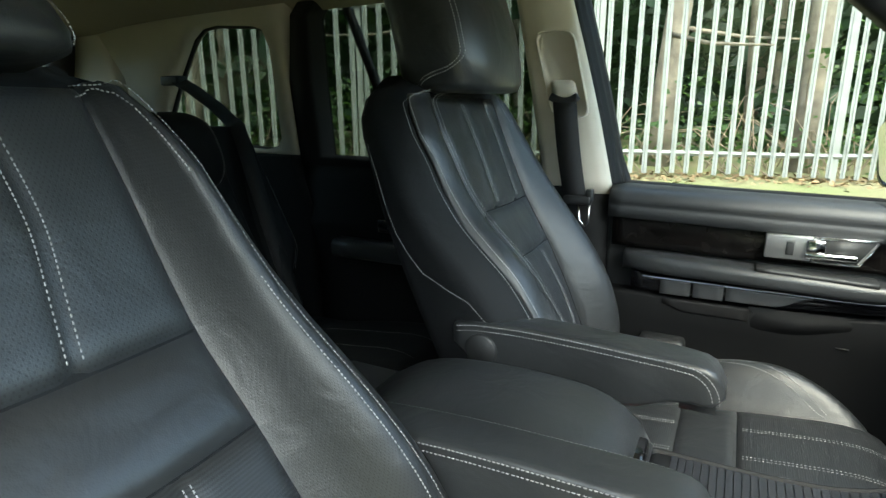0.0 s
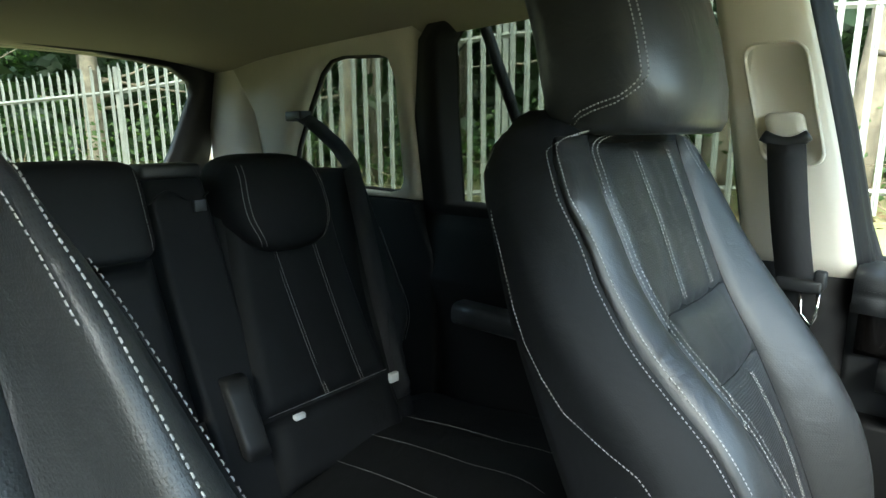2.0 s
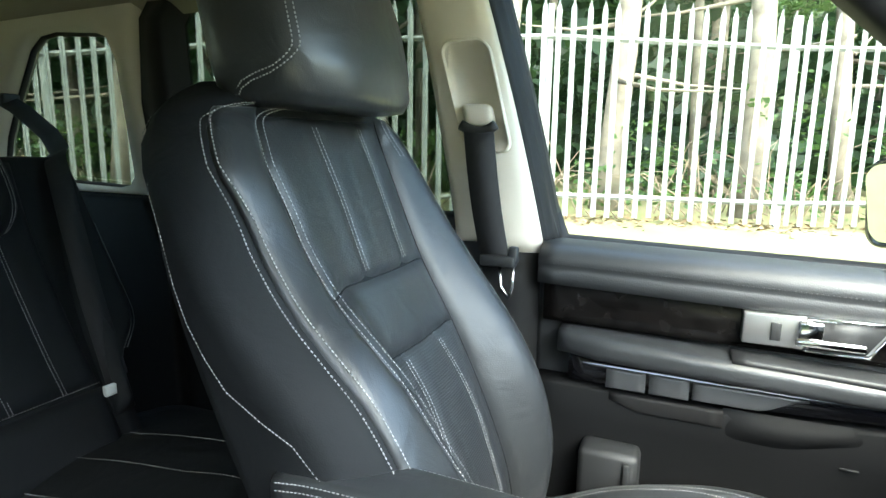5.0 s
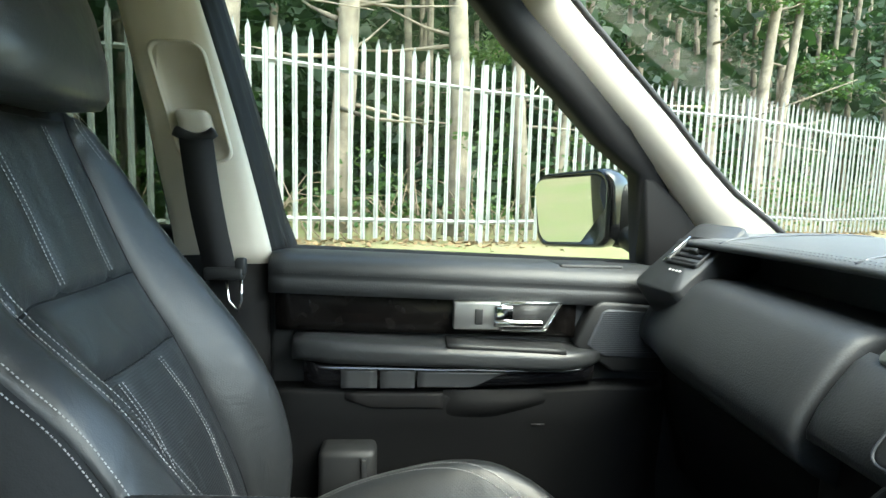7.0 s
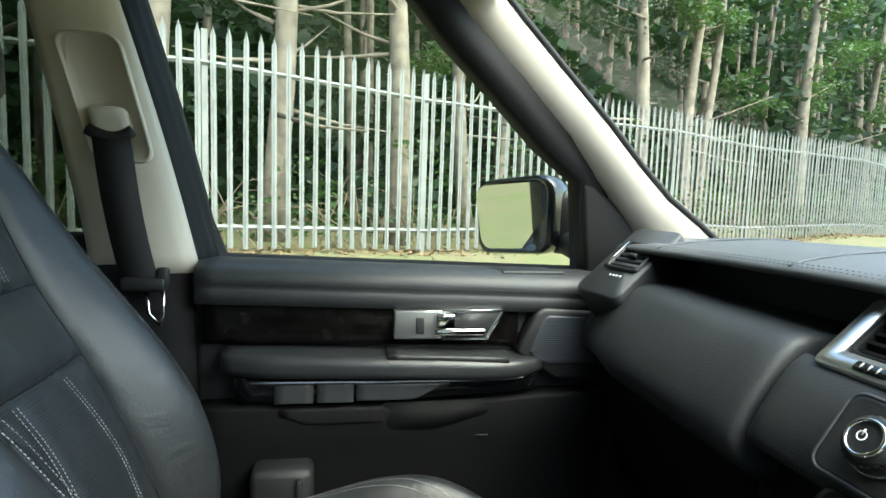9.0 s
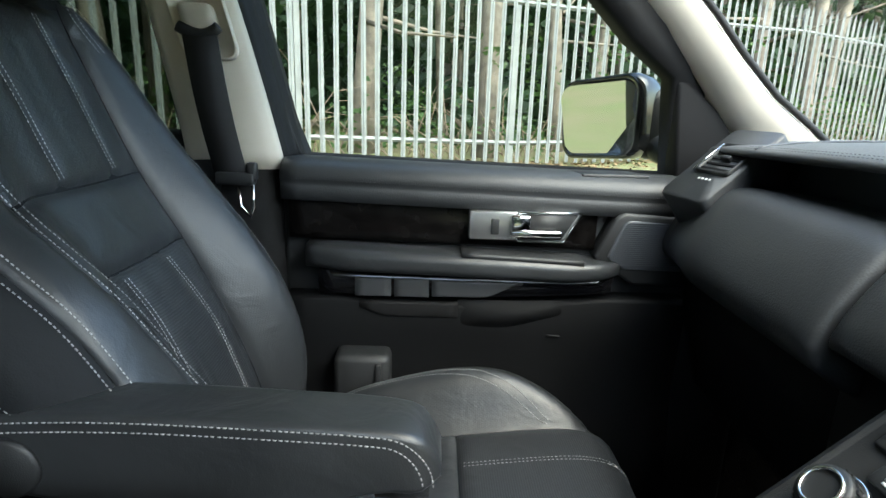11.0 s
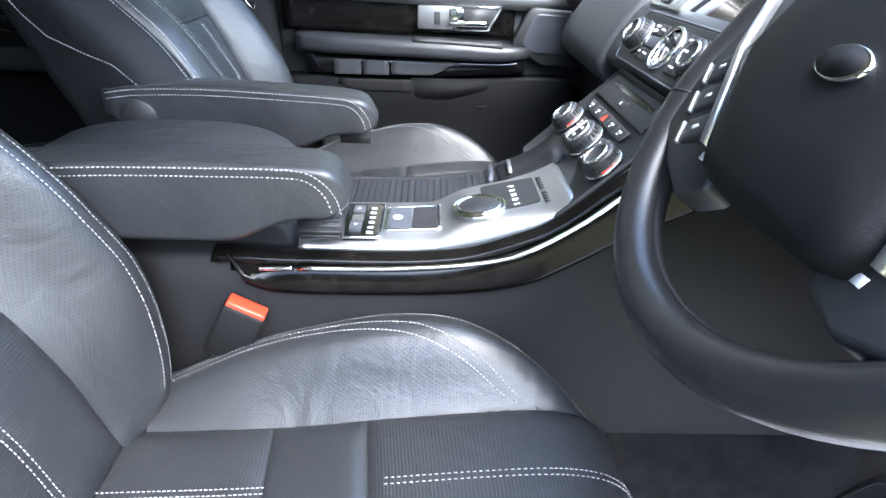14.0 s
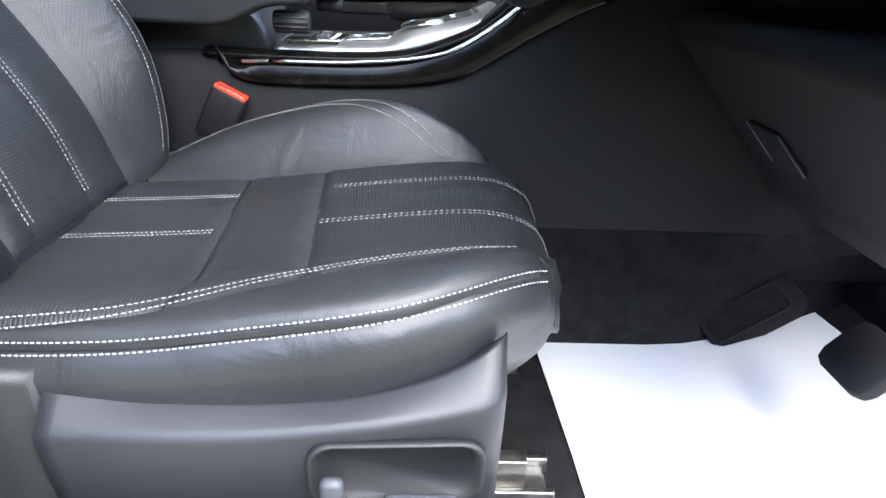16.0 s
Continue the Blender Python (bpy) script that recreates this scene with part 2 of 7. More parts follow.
def prism(pts, axis, a, b, r=0.0, seg=2):
    """A polygon in the two other axes, drawn out along axis from a to b, its edges rounded by r."""
    bm = bmesh.new()

    def at(p, v):
        return {"x": (v, p[0], p[1]), "y": (p[0], v, p[1]), "z": (p[0], p[1], v)}[axis]

    lo, hi = [bm.verts.new(at(p, a)) for p in pts], [bm.verts.new(at(p, b)) for p in pts]
    n = len(pts)
    bm.faces.new(lo)
    bm.faces.new(hi[::-1])
    for i in range(n):
        bm.faces.new((lo[i], hi[i], hi[(i + 1) % n], lo[(i + 1) % n]))
    bmesh.ops.recalc_face_normals(bm, faces=bm.faces)
    if r:
        bmesh.ops.bevel(bm, geom=bm.edges[:], offset=r, segments=seg, affect="EDGES", profile=0.5)
    return bm


def pillow(bm, cx, cy, cz, sx, sy, sz, p=4.0, n=20, m=None):
    """A soft block: a ball swelled towards a box of half-sizes sx, sy, sz."""
    def sg(v, e):
        return math.copysign(abs(v) ** e, v)

    e = 2.0 / p
    rings = []
    for i in range(1, n):
        t = math.pi * i / n - math.pi / 2
        rings.append([(cx + sx * sg(math.cos(t), e) * sg(math.cos(a), e), cy + sy * sg(math.cos(t), e) * sg(math.sin(a), e), cz + sz * sg(math.sin(t), e))
                      for a in (2 * math.pi * k / (2 * n) for k in range(2 * n))])
    return loft(bm, rings)


def disc(bm, r, z0, z1, n=40, x=0, y=0, bevel=0.0, hole=0.0):
    """A turned ring or plug about z."""
    prof = [(r, z0), (r, z1 - bevel), (r - bevel, z1)]
    prof += [(hole, z1), (hole, z0)] if hole else []
    rings = [[(x + a * math.cos(t), y + a * math.sin(t), h) for t in (2 * math.pi * k / n for k in range(n))] for a, h in prof]
    if hole:
        rings.append(rings[0])
    return loft(bm, rings, caps=not hole)


def tube(bm, pts, r, n=8, caps=True, flat=1.0):
    """A rod along points; r is a number or a list; flat squeezes it."""
    pts = [Vector(p) for p in pts]
    rings = []
    up = None
    for i, p in enumerate(pts):
        d = (pts[min(i + 1, len(pts) - 1)] - pts[max(i - 1, 0)]).normalized()
        ref = Vector((0, 0, 1)) if abs(d.z) < 0.9 else Vector((1, 0, 0))
        a = d.cross(ref).normalized() if up is None else (up - d * up.dot(d)).normalized()
        up = a
        b = d.cross(a)
        q = r[i] if isinstance(r, (list, tuple)) else r
        rings.append([p + (a * math.cos(t) + b * math.sin(t) * flat) * q for t in (2 * math.pi * k / n for k in range(n))])
    return loft(bm, rings, caps=caps)


def ribbon(bm, pts, width_dir, w, th):
    """A strap of width w along points."""
    wd = Vector(width_dir).normalized()
    uv = bm.loops.layers.uv.verify()
    rings = []
    for i, p in enumerate(pts):
        p = Vector(p)
        d = (Vector(pts[min(i + 1, len(pts) - 1)]) - Vector(pts[max(i - 1, 0)])).normalized()
        nn = d.cross(wd).normalized()
        rings.append([p - wd * w / 2 - nn * th / 2, p + wd * w / 2 - nn * th / 2, p + wd * w / 2 + nn * th / 2, p - wd * w / 2 + nn * th / 2])
    loft(bm, rings)
    for f in bm.faces:
        for lp in f.loops:
            lp[uv].uv = (0.0, lp.vert.co.dot(wd))
    return bm


def sheet(f, u0, u1, v0, v1, nu, nv, lift=0.0, sink=0.006, soft=0.012, out=None):
    """A padded panel over the surface f(u, v): raised by lift, its border sunk by sink over a strip soft wide."""
    bm = bmesh.new()
    uv = bm.loops.layers.uv.verify()

    grid, coord = [], {}
    us = sorted(set(span(u0, u1, nu) + [u0 + (u1 - u0) * 0.01, u1 - (u1 - u0) * 0.01]))
    vs = sorted(set(span(v0, v1, nv) + [v0 + (v1 - v0) * 0.01, v1 - (v1 - v0) * 0.01]))
    for u in us:
        row = []
        for v in vs:
            e = 1e-3
            p = Vector(f(u, v))
            du, dv = Vector(f(u + e, v)) - p, Vector(f(u, v + e)) - p
            nn = du.cross(dv).normalized()
            if out is not None and nn.dot(Vector(out)) < 0:
                nn = -nn
            edge = min((u - u0) * du.length / e, (u1 - u) * du.length / e, (v - v0) * dv.length / e, (v1 - v) * dv.length / e)
            k = min(1, max(0, edge / soft))
            h = lift - (lift + sink) * (1 - k) ** 3
            w = bm.verts.new(p + nn * h)
            coord[w] = (u, v)
            row.append(w)
        grid.append(row)
    for a, b in zip(grid, grid[1:]):
        for i in range(len(a) - 1):
            bm.faces.new((a[i], a[i + 1], b[i + 1], b[i]))
    for fc in bm.faces:
        for lp in fc.loops:
            lp[uv].uv = coord[lp.vert]
    return bm


def stitch(bm, pts, out, length=0.0036, gap=0.0012, r=0.00068, lift=0.0005):
    """A row of single stitches along points; out(p) or a vector is the way away from the cloth."""
    pts = [Vector(p) for p in pts]
    step, left = length + gap, 0.0
    o = Vector(out).normalized() if not callable(out) else None
    for a, b in zip(pts, pts[1:]):
        d = b - a
        ln = d.length
        if ln < 1e-6:
            continue
        d /= ln
        t = left
        while t + length < ln + step * 0.5:
            m = a + d * (t + length / 2)
            oo = (o or Vector(out(m))).normalized()
            s = d.cross(oo).normalized()
            h = d.cross(s)
            c = m + oo * lift
            vs = [bm.verts.new(c + d * x + s * (y * r) + oo * (z * r)) for x, y, z in
                  ((-length / 2, 0, -0.9), (-length * 0.33, 1, 0), (-length * 0.33, 0, 0.9), (-length * 0.33, -1, 0),
                   (length * 0.33, 1, 0), (length * 0.33, 0, 0.9), (length * 0.33, -1, 0), (length / 2, 0, -0.9))]
            for q in ((0, 1, 2), (0, 2, 3), (1, 4, 5, 2), (2, 5, 6, 3), (4, 7, 5), (5, 7, 6)):
                bm.faces.new([vs[i] for i in q])
            t += step
        left = max(0.0, t - ln)
    return bm


def bars(bm, x, y, w, h, z=0.0, t=0.0006):
    rbox(bm, x - w / 2, x + w / 2, y - h / 2, y + h / 2, z, z + t, 0)
    return bm


def words(name, text, size, parent, m, material=WHITE, label=""):
    """Printed characters in m's plane, as a mesh."""
    c = bpy.data.curves.new(name, "FONT")
    c.body, c.size, c.align_x, c.align_y, c.extrude = text, size, "CENTER", "CENTER", 0.0002
    tmp = bpy.data.objects.new(name, c)
    scene.collection.objects.link(tmp)
    me = bpy.data.meshes.new_from_object(tmp.evaluated_get(bpy.context.evaluated_depsgraph_get()))
    bm = bmesh.new()
    bm.from_mesh(me)
    bpy.data.objects.remove(tmp)
    bpy.data.curves.remove(c)
    bpy.data.meshes.remove(me)
    return part(name, bm, material, parent, label, flat=True, m=m)


# ---- the car's shell ----
def side_y(z):
    return 0.735 - (z - 1.30) * 0.12


def pane_y(z):
    return 0.868 - (z - 1.30) * 0.22


def ring_panel(outer, inner, yf, s, depth, name, material, parent, label="", drop=0.0):
    """A panel round an opening in a side of the car: outlines in x and z, on the surface yf(z), with a reveal."""
    bm = bmesh.new()
    o2 = [(x, s * (yf(z) + depth + 0.02), z) for x, z in outer]
    o1 = [(x, s * yf(z), z) for x, z in outer]
    mid = [(xi + (xo - xi) * 0.12, s * (yf(zi + (zo - zi) * 0.12)), zi + (zo - zi) * 0.12) for (xi, zi), (xo, zo) in zip(inner, outer)]
    i1 = [(x, s * (yf(z) + 0.012), z) for x, z in inner]
    i2 = [(x, s * (yf(z) + depth), z) for x, z in inner]
    loft(bm, [o2, o1, mid, i1, i2], caps=False)
    return part(name, bm, material, parent, label)


def pane(outline, yf, s, material, parent, name="pane"):
    bm = bmesh.new()
    a = [bm.verts.new((x, s * yf(z), z)) for x, z in outline]
    b = [bm.verts.new((x, s * (yf(z) + 0.004), z)) for x, z in outline]
    bm.faces.new(a)
    bm.faces.new(b[::-1])
    for i in range(len(a)):
        bm.faces.new((a[i], a[(i + 1) % len(a)], b[(i + 1) % len(a)], b[i]))
    ob = part(name, bm, material, parent, flat=True)
    ob.visible_shadow = False
    return ob


solo("floor", box(-2.0, 1.25, -0.80, 0.80, 0.52, 0.60, 0.01), CARPET, "charcoal carpeted car floor", "floor", "structure")
solo("wall_front", box(1.22, 1.26, -0.80, 0.80, 0.50, 1.34, 0.01), CARPET, "dark carpeted bulkhead ahead of the footwells", "wall", "structure")
solo("wall_rear", box(-2.02, -1.93, -0.76, 0.76, 0.50, 1.38, 0.01), PLASTIC, "black tailgate trim panel", "wall", "structure")

solo("wall_kick", prism([(0.845, 0.60), (0.845, 1.30), (1.22, 1.34), (1.22, 0.60)], "y", 0.765, 0.82, 0.008), CARPET, "dark carpeted kick panel in the passenger footwell", "wall", "structure")

bm = bmesh.new()
roof_z = crv((-1.95, 1.765), (-1.6, 1.80), (-0.9, 1.815), (-0.2, 1.82), (0.2, 1.815), (0.45, 1.80))


def roof_ring(x):
    z = roof_z(x)
    drop = 0.055 - 0.030 * smooth((x + 0.12) / 0.15)
    low = [(x, y, z - drop * (abs(y) / 0.72) ** 4) for y in span(-0.74, 0.74, 24)]
    return low + [(x, y, z + 0.05 - 0.08 * (abs(y) / 0.8) ** 4) for y in reversed(span(-0.78, 0.78, 24))]


loft(bm, [roof_ring(x) for x in span(-1.95, 0.47, 24)])
solo("ceiling", bm, BEIGE, "beige fabric headlining of the car", "ceiling", "structure")

bm = bmesh.new()
loft(bm, [[(x, y, roof_z(x) + h - 0.08 * (abs(y) / 0.8) ** 4) for y in span(-0.79, 0.79, 24)] + [(x, y, roof_z(x) + 0.052 + h - 0.052 - 0.012 - 0.08 * (abs(y) / 0.8) ** 4) for y in reversed(span(-0.79, 0.79, 24))] for x, h in [(x, 0.068) for x in span(-1.96, 0.46, 16)]])
solo("roof", bm, BODY, "dark painted outer roof skin of the car", "roof", "structure")

# rear quarter, both sides
Q_IN = [(-1.03, 1.40), (-1.022, 1.66), (-1.045, 1.71), (-1.09, 1.725), (-1.25, 1.737), (-1.31, 1.73), (-1.36, 1.70), (-1.46, 1.585), (-1.54, 1.48), (-1.58, 1.40), (-1.56, 1.372), (-1.10, 1.358), (-1.05, 1.37)]
Q_OUT = [(-0.965, 1.348), (-0.965, 1.62), (-0.955, 1.72), (-0.93, 1.79), (-1.25, 1.80), (-1.36, 1.80), (-1.55, 1.80), (-1.75, 1.78), (-1.90, 1.72), (-1.92, 1.45), (-1.92, 1.348), (-1.2, 1.348), (-1.0, 1.348)]
for s, side in ((1, "left"), (-1, "right")):
    w = thing("wall_left" if s > 0 else "wall_right", "beige rear pillar trim round a quarter window", "wall", kind="structure")
    ring_panel(Q_OUT, Q_IN, side_y, s, 0.06, "pillar_trim", BEIGE_PLASTIC, w)
    part("lower_trim", prism([(-1.93, 0.60), (-1.93, 1.345), (-0.97, 1.345), (-0.90, 1.20), (-0.90, 0.60)], "y", s * 0.70, s * 0.80, 0.012), DOOR_SKIN, w, "black plastic lower quarter trim")
    part("window_gasket", tube(bmesh.new(), [(x, s * (side_y(z) + 0.045), z) for x, z in Q_IN + Q_IN[:1]], 0.008), RUBBER, w, "thin black rubber gasket")
    win = thing("window_1" if s > 0 else "window_2", "tinted rear quarter window pane", "window", kind="structure")
    pane(Q_IN, lambda z: side_y(z) + 0.055, s, PRIVACY, win)

# tailgate window
tg = thing("wall_tailgate", "black framed tailgate opening behind the seats", "wall", kind="structure")
R_IN = [(0.0, 1.775), (0.3, 1.768), (0.52, 1.742), (0.585, 1.70), (0.595, 1.66), (0.53, 1.47), (0.50, 1.405), (0.3, 1.39), (0.0, 1.388)]
R_OUT = [(0.0, 1.80), (0.35, 1.795), (0.62, 1.775), (0.685, 1.74), (0.69, 1.69), (0.66, 1.47), (0.64, 1.34), (0.35, 1.34), (0.0, 1.34)]
full_in = R_IN + [(-y, z) for y, z in R_IN[-2:0:-1]]
full_out = R_OUT + [(-y, z) for y, z in R_OUT[-2:0:-1]]
bm = bmesh.new()


def gate_x(z):
    return -1.90 - (1.75 - z) * 0.25


loft(bm, [[(gate_x(z) - 0.05, y, z) for y, z in full_out], [(gate_x(z) + 0.02, y, z) for y, z in full_out], [(gate_x(z) + 0.015, y, z) for y, z in full_in], [(gate_x(z) - 0.03, y, z) for y, z in full_in]], caps=False)
part("gate_frame", bm, PLASTIC, tg, "black plastic window surround")
bm = bmesh.new()
va = [bm.verts.new((gate_x(z) - 0.02, y, z)) for y, z in full_in]
bm.faces.new(va)
win = thing("window_3", "tinted tailgate window pane", "window", kind="structure")
ob = part("pane", bm, PRIVACY, win, flat=True)
ob.visible_shadow = False
for s in (1, -1):
    part("corner_trim", loft(bmesh.new(), [[(x, s * y, z) for x, y in ((-1.70, 0.70), (-1.93, 0.655), (-1.95, 0.76), (-1.70, 0.80))] for z in span(1.34, 1.80, 6)]), BEIGE_PLASTIC, tg, "beige rear corner pillar cover")

# rear doors
RD_IN = [(-0.885, 1.345), (-0.880, 1.55), (-0.868, 1.735), (-0.83, 1.775), (-0.60, 1.775), (-0.35, 1.775), (-0.27, 1.765), (-0.25, 1.70), (-0.20, 1.345), (-0.5, 1.34)]
RD_OUT = [(-0.960, 1.30), (-0.962, 1.56), (-0.925, 1.74), (-0.86, 1.80), (-0.60, 1.82), (-0.35, 1.82), (-0.20, 1.82), (-0.16, 1.70), (-0.12, 1.30), (-0.5, 1.29)]
for s in (1, -1):
    d = thing("door_2" if s > 0 else "door_3", "closed black rear passenger door", "door", kind="structure")
    ring_panel(RD_OUT, RD_IN, lambda z: side_y(z) + 0.004, s, 0.08, "window_frame", FRAME_BLACK, d)
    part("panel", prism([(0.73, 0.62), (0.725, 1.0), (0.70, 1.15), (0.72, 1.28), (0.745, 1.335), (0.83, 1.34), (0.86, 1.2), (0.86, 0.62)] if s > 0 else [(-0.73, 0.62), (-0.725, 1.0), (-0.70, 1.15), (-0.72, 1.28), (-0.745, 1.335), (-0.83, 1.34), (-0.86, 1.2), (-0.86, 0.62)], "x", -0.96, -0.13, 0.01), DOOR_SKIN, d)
    bm = bmesh.new()
    loft(bm, [[(x, s * y, z) for y, z in rr(0.655, 0.74, 1.06, 1.115, 0.02)] for x in span(-0.80, -0.25, 8)])
    part("armrest", bm, LEATHER, d, "padded black door armrest")
    bm = bmesh.new()
    rbox(bm, -0.66, -0.50, s * 0.69, s * 0.715, 1.14, 1.18, 0.005)
    part("door_handle", bm, CHROME, d, "chrome inner handle")
    bm = tube(bmesh.new(), [(-0.812, s * 0.80, 1.77), (-0.715, s * 0.83, 1.50), (-0.66, s * 0.85, 1.335)], 0.014, 6)
    part("divider_bar", bm, RUBBER, d, "black bar dividing the window")
    pane(RD_IN, lambda z: side_y(z) + 0.075, s, PRIVACY, d)

# centre pillars with belts
for s in (1, -1):
    p = thing("trim_left" if s > 0 else "trim_right", "beige centre pillar cover with black lower half", "trim", kind="structure")
    x0, x1 = crv((1.28, -0.195), (1.34, -0.198), (1.72, -0.255), (1.80, -0.262)), crv((1.28, -0.019), (1.29, -0.021), (1.50, -0.068), (1.70, -0.119), (1.80, -0.145))
    yi = crv((1.28, 0.730), (1.40, 0.720), (1.64, 0.688), (1.80, 0.655))
    bm = bmesh.new()

    def pil(z):
        a, b, y = x0(z), x1(z), yi(z)
        q = [(a, y + 0.13), (a, y + 0.02), (a + 0.006, y + 0.006), (a + 0.02, y), (b - 0.055, y + 0.002), (b - 0.030, y + 0.006), (b - 0.010, y + 0.014), (b - 0.003, y + 0.026), (b - 0.030, y + 0.045), (b - 0.030, y + 0.13)]
        return [(x, s * yy, z) for x, yy in q]

    loft(bm, [pil(z) for z in span(1.285, 1.80, 16)])
    part("upper_cover", bm, BEIGE_PLASTIC, p)
    bm = bmesh.new()
    loft(bm, [[(x1(z) + a, s * (yi(z) + b), z) for a, b in ((-0.034, 0.030), (-0.010, 0.024), (-0.001, 0.030), (0.005, 0.040), (0.003, 0.050), (0.010, 0.058), (0.013, 0.072), (0.010, 0.085), (0.016, 0.095), (0.016, 0.125), (-0.034, 0.125))] for z in span(1.285, 1.80, 16)])
    part("door_seal", bm, FRAME_BLACK, p, "ribbed black rubber door seal")
    bm = bmesh.new()
    loft(bm, [[(x, s * y, z) for x, y in ((-0.20, 0.84), (-0.19, 0.745), (-0.16, 0.728), (-0.07, 0.73), (-0.035, 0.745), (-0.02 + (1.28 - z) * 0.10, 0.775), (-0.02 + (1.28 - z) * 0.10, 0.84))] for z in span(0.60, 1.283, 8)])
    part("lower_cover", bm, FRAME_BLACK, p, "black plastic lower pillar cover")
    # recessed slider panel in the upper cover
    sl = thing("belt_height_adjuster", "beige height adjuster plate for the seat belt", "belt adjuster")
    edge = rr(-0.046, 0.046, -0.098, 0.092, 0.022, 5)

    def on_pillar(a, b, lift):
        z = 1.56 + b
        xm = -0.145 - (z - 1.56) * 0.22
        return (xm + a, s * (yi(z) - lift), z)

    bm = bmesh.new()
    k = [1.0, 0.99, 0.95, 0.90, 0.87]
    h = [-0.004, 0.004, 0.006, 0.004, -0.001]
    loft(bm, [[on_pillar(a * q, b * (1 - (1 - q) * 0.5), l) for a, b in edge] for q, l in zip(k, h)])
    part("plate", bm, BEIGE_PLASTIC, sl)
    bm = bmesh.new()
    loft(bm, [[on_pillar(a * q, b * q - 0.045, l) for a, b in rr(-0.027, 0.027, -0.01, 0.03, 0.010)] for q, l in ((1, 0), (1, 0.012), (0.9, 0.017), (0.5, 0.018))])
    part("slider", bm, BEIGE_PLASTIC, sl)
    belt = thing("seat_belt", "black front seat belt hanging from its guide", "seat belt")
    bm = tube(bmesh.new(), [on_pillar(a, -0.062 + 6.0 * (abs(a) ** 1.8), 0.022) for a in span(-0.032, 0.032, 8)], 0.0065, 8, flat=1.4)
    part("guide", bm, PLASTIC, belt, "black plastic belt guide")
    bm = bmesh.new()
    top, bot = Vector(on_pillar(0, -0.062, 0.026)), Vector((-0.100, s * 0.70, 1.272))
    ribbon(bm, [top.lerp(bot, t) + Vector((0, -s * 0.012 * math.sin(math.pi * t), 0)) for t in span(0, 1, 10)], (1, 0, 0), 0.054, 0.003)
    part("webbing", bm, WEB, belt)
    bm = box(-0.128, -0.062, s * 0.690, s * 0.712, 1.262, 1.284, 0.005)
    rbox(bm, -0.076, -0.058, s * 0.692, s * 0.708, 1.27, 1.30, 0.004)
    part("tongue_cover", bm, PLASTIC, belt, "black plastic tongue")
    bm = bmesh.new()
    tube(bm, [(-0.092, s * 0.70, 1.264), (-0.089, s * 0.70, 1.225), (-0.073, s * 0.70, 1.207), (-0.067, s * 0.70, 1.225), (-0.067, s * 0.70, 1.264)], 0.0032, 6)
    part("tongue", bm, CHROME, belt, "bright steel tongue")

# front left door
DW_IN = [(-0.003, 1.305), (-0.03, 1.385), (-0.056, 1.457), (-0.095, 1.60), (-0.135, 1.755), (-0.115, 1.79), (0.0, 1.80), (0.15, 1.80), (0.265, 1.797), (0.308, 1.767), (0.381, 1.690), (0.48, 1.605), (0.571, 1.521), (0.655, 1.462), (0.685, 1.288), (0.3, 1.297)]
DW_OUT = [(-0.045, 1.29), (-0.068, 1.385), (-0.095, 1.457), (-0.135, 1.60), (-0.175, 1.75), (-0.17, 1.82), (0.0, 1.85), (0.15, 1.86), (0.31, 1.865), (0.352, 1.805), (0.425, 1.728), (0.525, 1.643), (0.615, 1.557), (0.715, 1.475), (0.75, 1.26), (0.3, 1.26)]
door = thing("door_1", "closed black front passenger door with wood trim", "door", kind="structure")
ring_panel(DW_OUT, DW_IN, lambda z: pane_y(z) - 0.045, 1, 0.05, "window_frame", FRAME_BLACK, door)
for off, r in ((0.012, 0.008), (0.030, 0.007)):
    part("seal", tube(bmesh.new(), [(-0.003 - off - (z - 1.305) * 0.295, pane_y(z) - 0.048 - off, z) for z in span(1.30, 1.77, 10)], r, 8), RUBBER, door, "black rubber window seal")
pane(DW_IN, pane_y, 1, GLASS, door)
sill_top = crv((-0.02, 1.304), (0.65, 1.287))
bm = bmesh.new()
loft(bm, [[(x, y, sill_top(x) + dz) for y, dz in ((0.88, -0.04), (0.86, -0.003), (0.80, 0.002), (0.745, 0.002), (0.722, -0.006), (0.713, -0.018), (0.711, -0.032), (0.716, -0.037), (0.713, -0.041), (0.712, -0.066), (0.74, -0.07), (0.88, -0.07))] for x in span(-0.025, 0.72, 24)])
part("upper_panel", bm, SOFT, door, "soft black window sill trim")
bm = bmesh.new()
stitch(bm, [(x, 0.7105, sill_top(x) - 0.029) for x in span(-0.02, 0.68, 60)], (0, -1, 0), 0.004, 0.003, 0.0005)
part("stitching", bm, LEATHER, door)
part("core", prism([(-0.03, 0.62), (-0.03, 1.25), (0.85, 1.25), (0.85, 0.62)], "y", 0.745, 0.88, 0.01), PLASTIC, door, "black door core")
bm = bmesh.new()
wt, wb = crv((0.0, 1.244), (0.5, 1.235), (0.56, 1.234)), crv((0.0, 1.166), (0.5, 1.158), (0.56, 1.155))
loft(bm, [[(x, y, z) for y, z in ((0.747, wt(x)), (0.727, wt(x) - 0.002), (0.725, wt(x) - 0.012), (0.724, (wt(x) + wb(x)) / 2), (0.725, wb(x) + 0.012), (0.727, wb(x) + 0.002), (0.747, wb(x)))] for x in span(-0.015, 0.53, 20)])
part("wood_strip", bm, WOOD, door, "glossy dark wood strip")
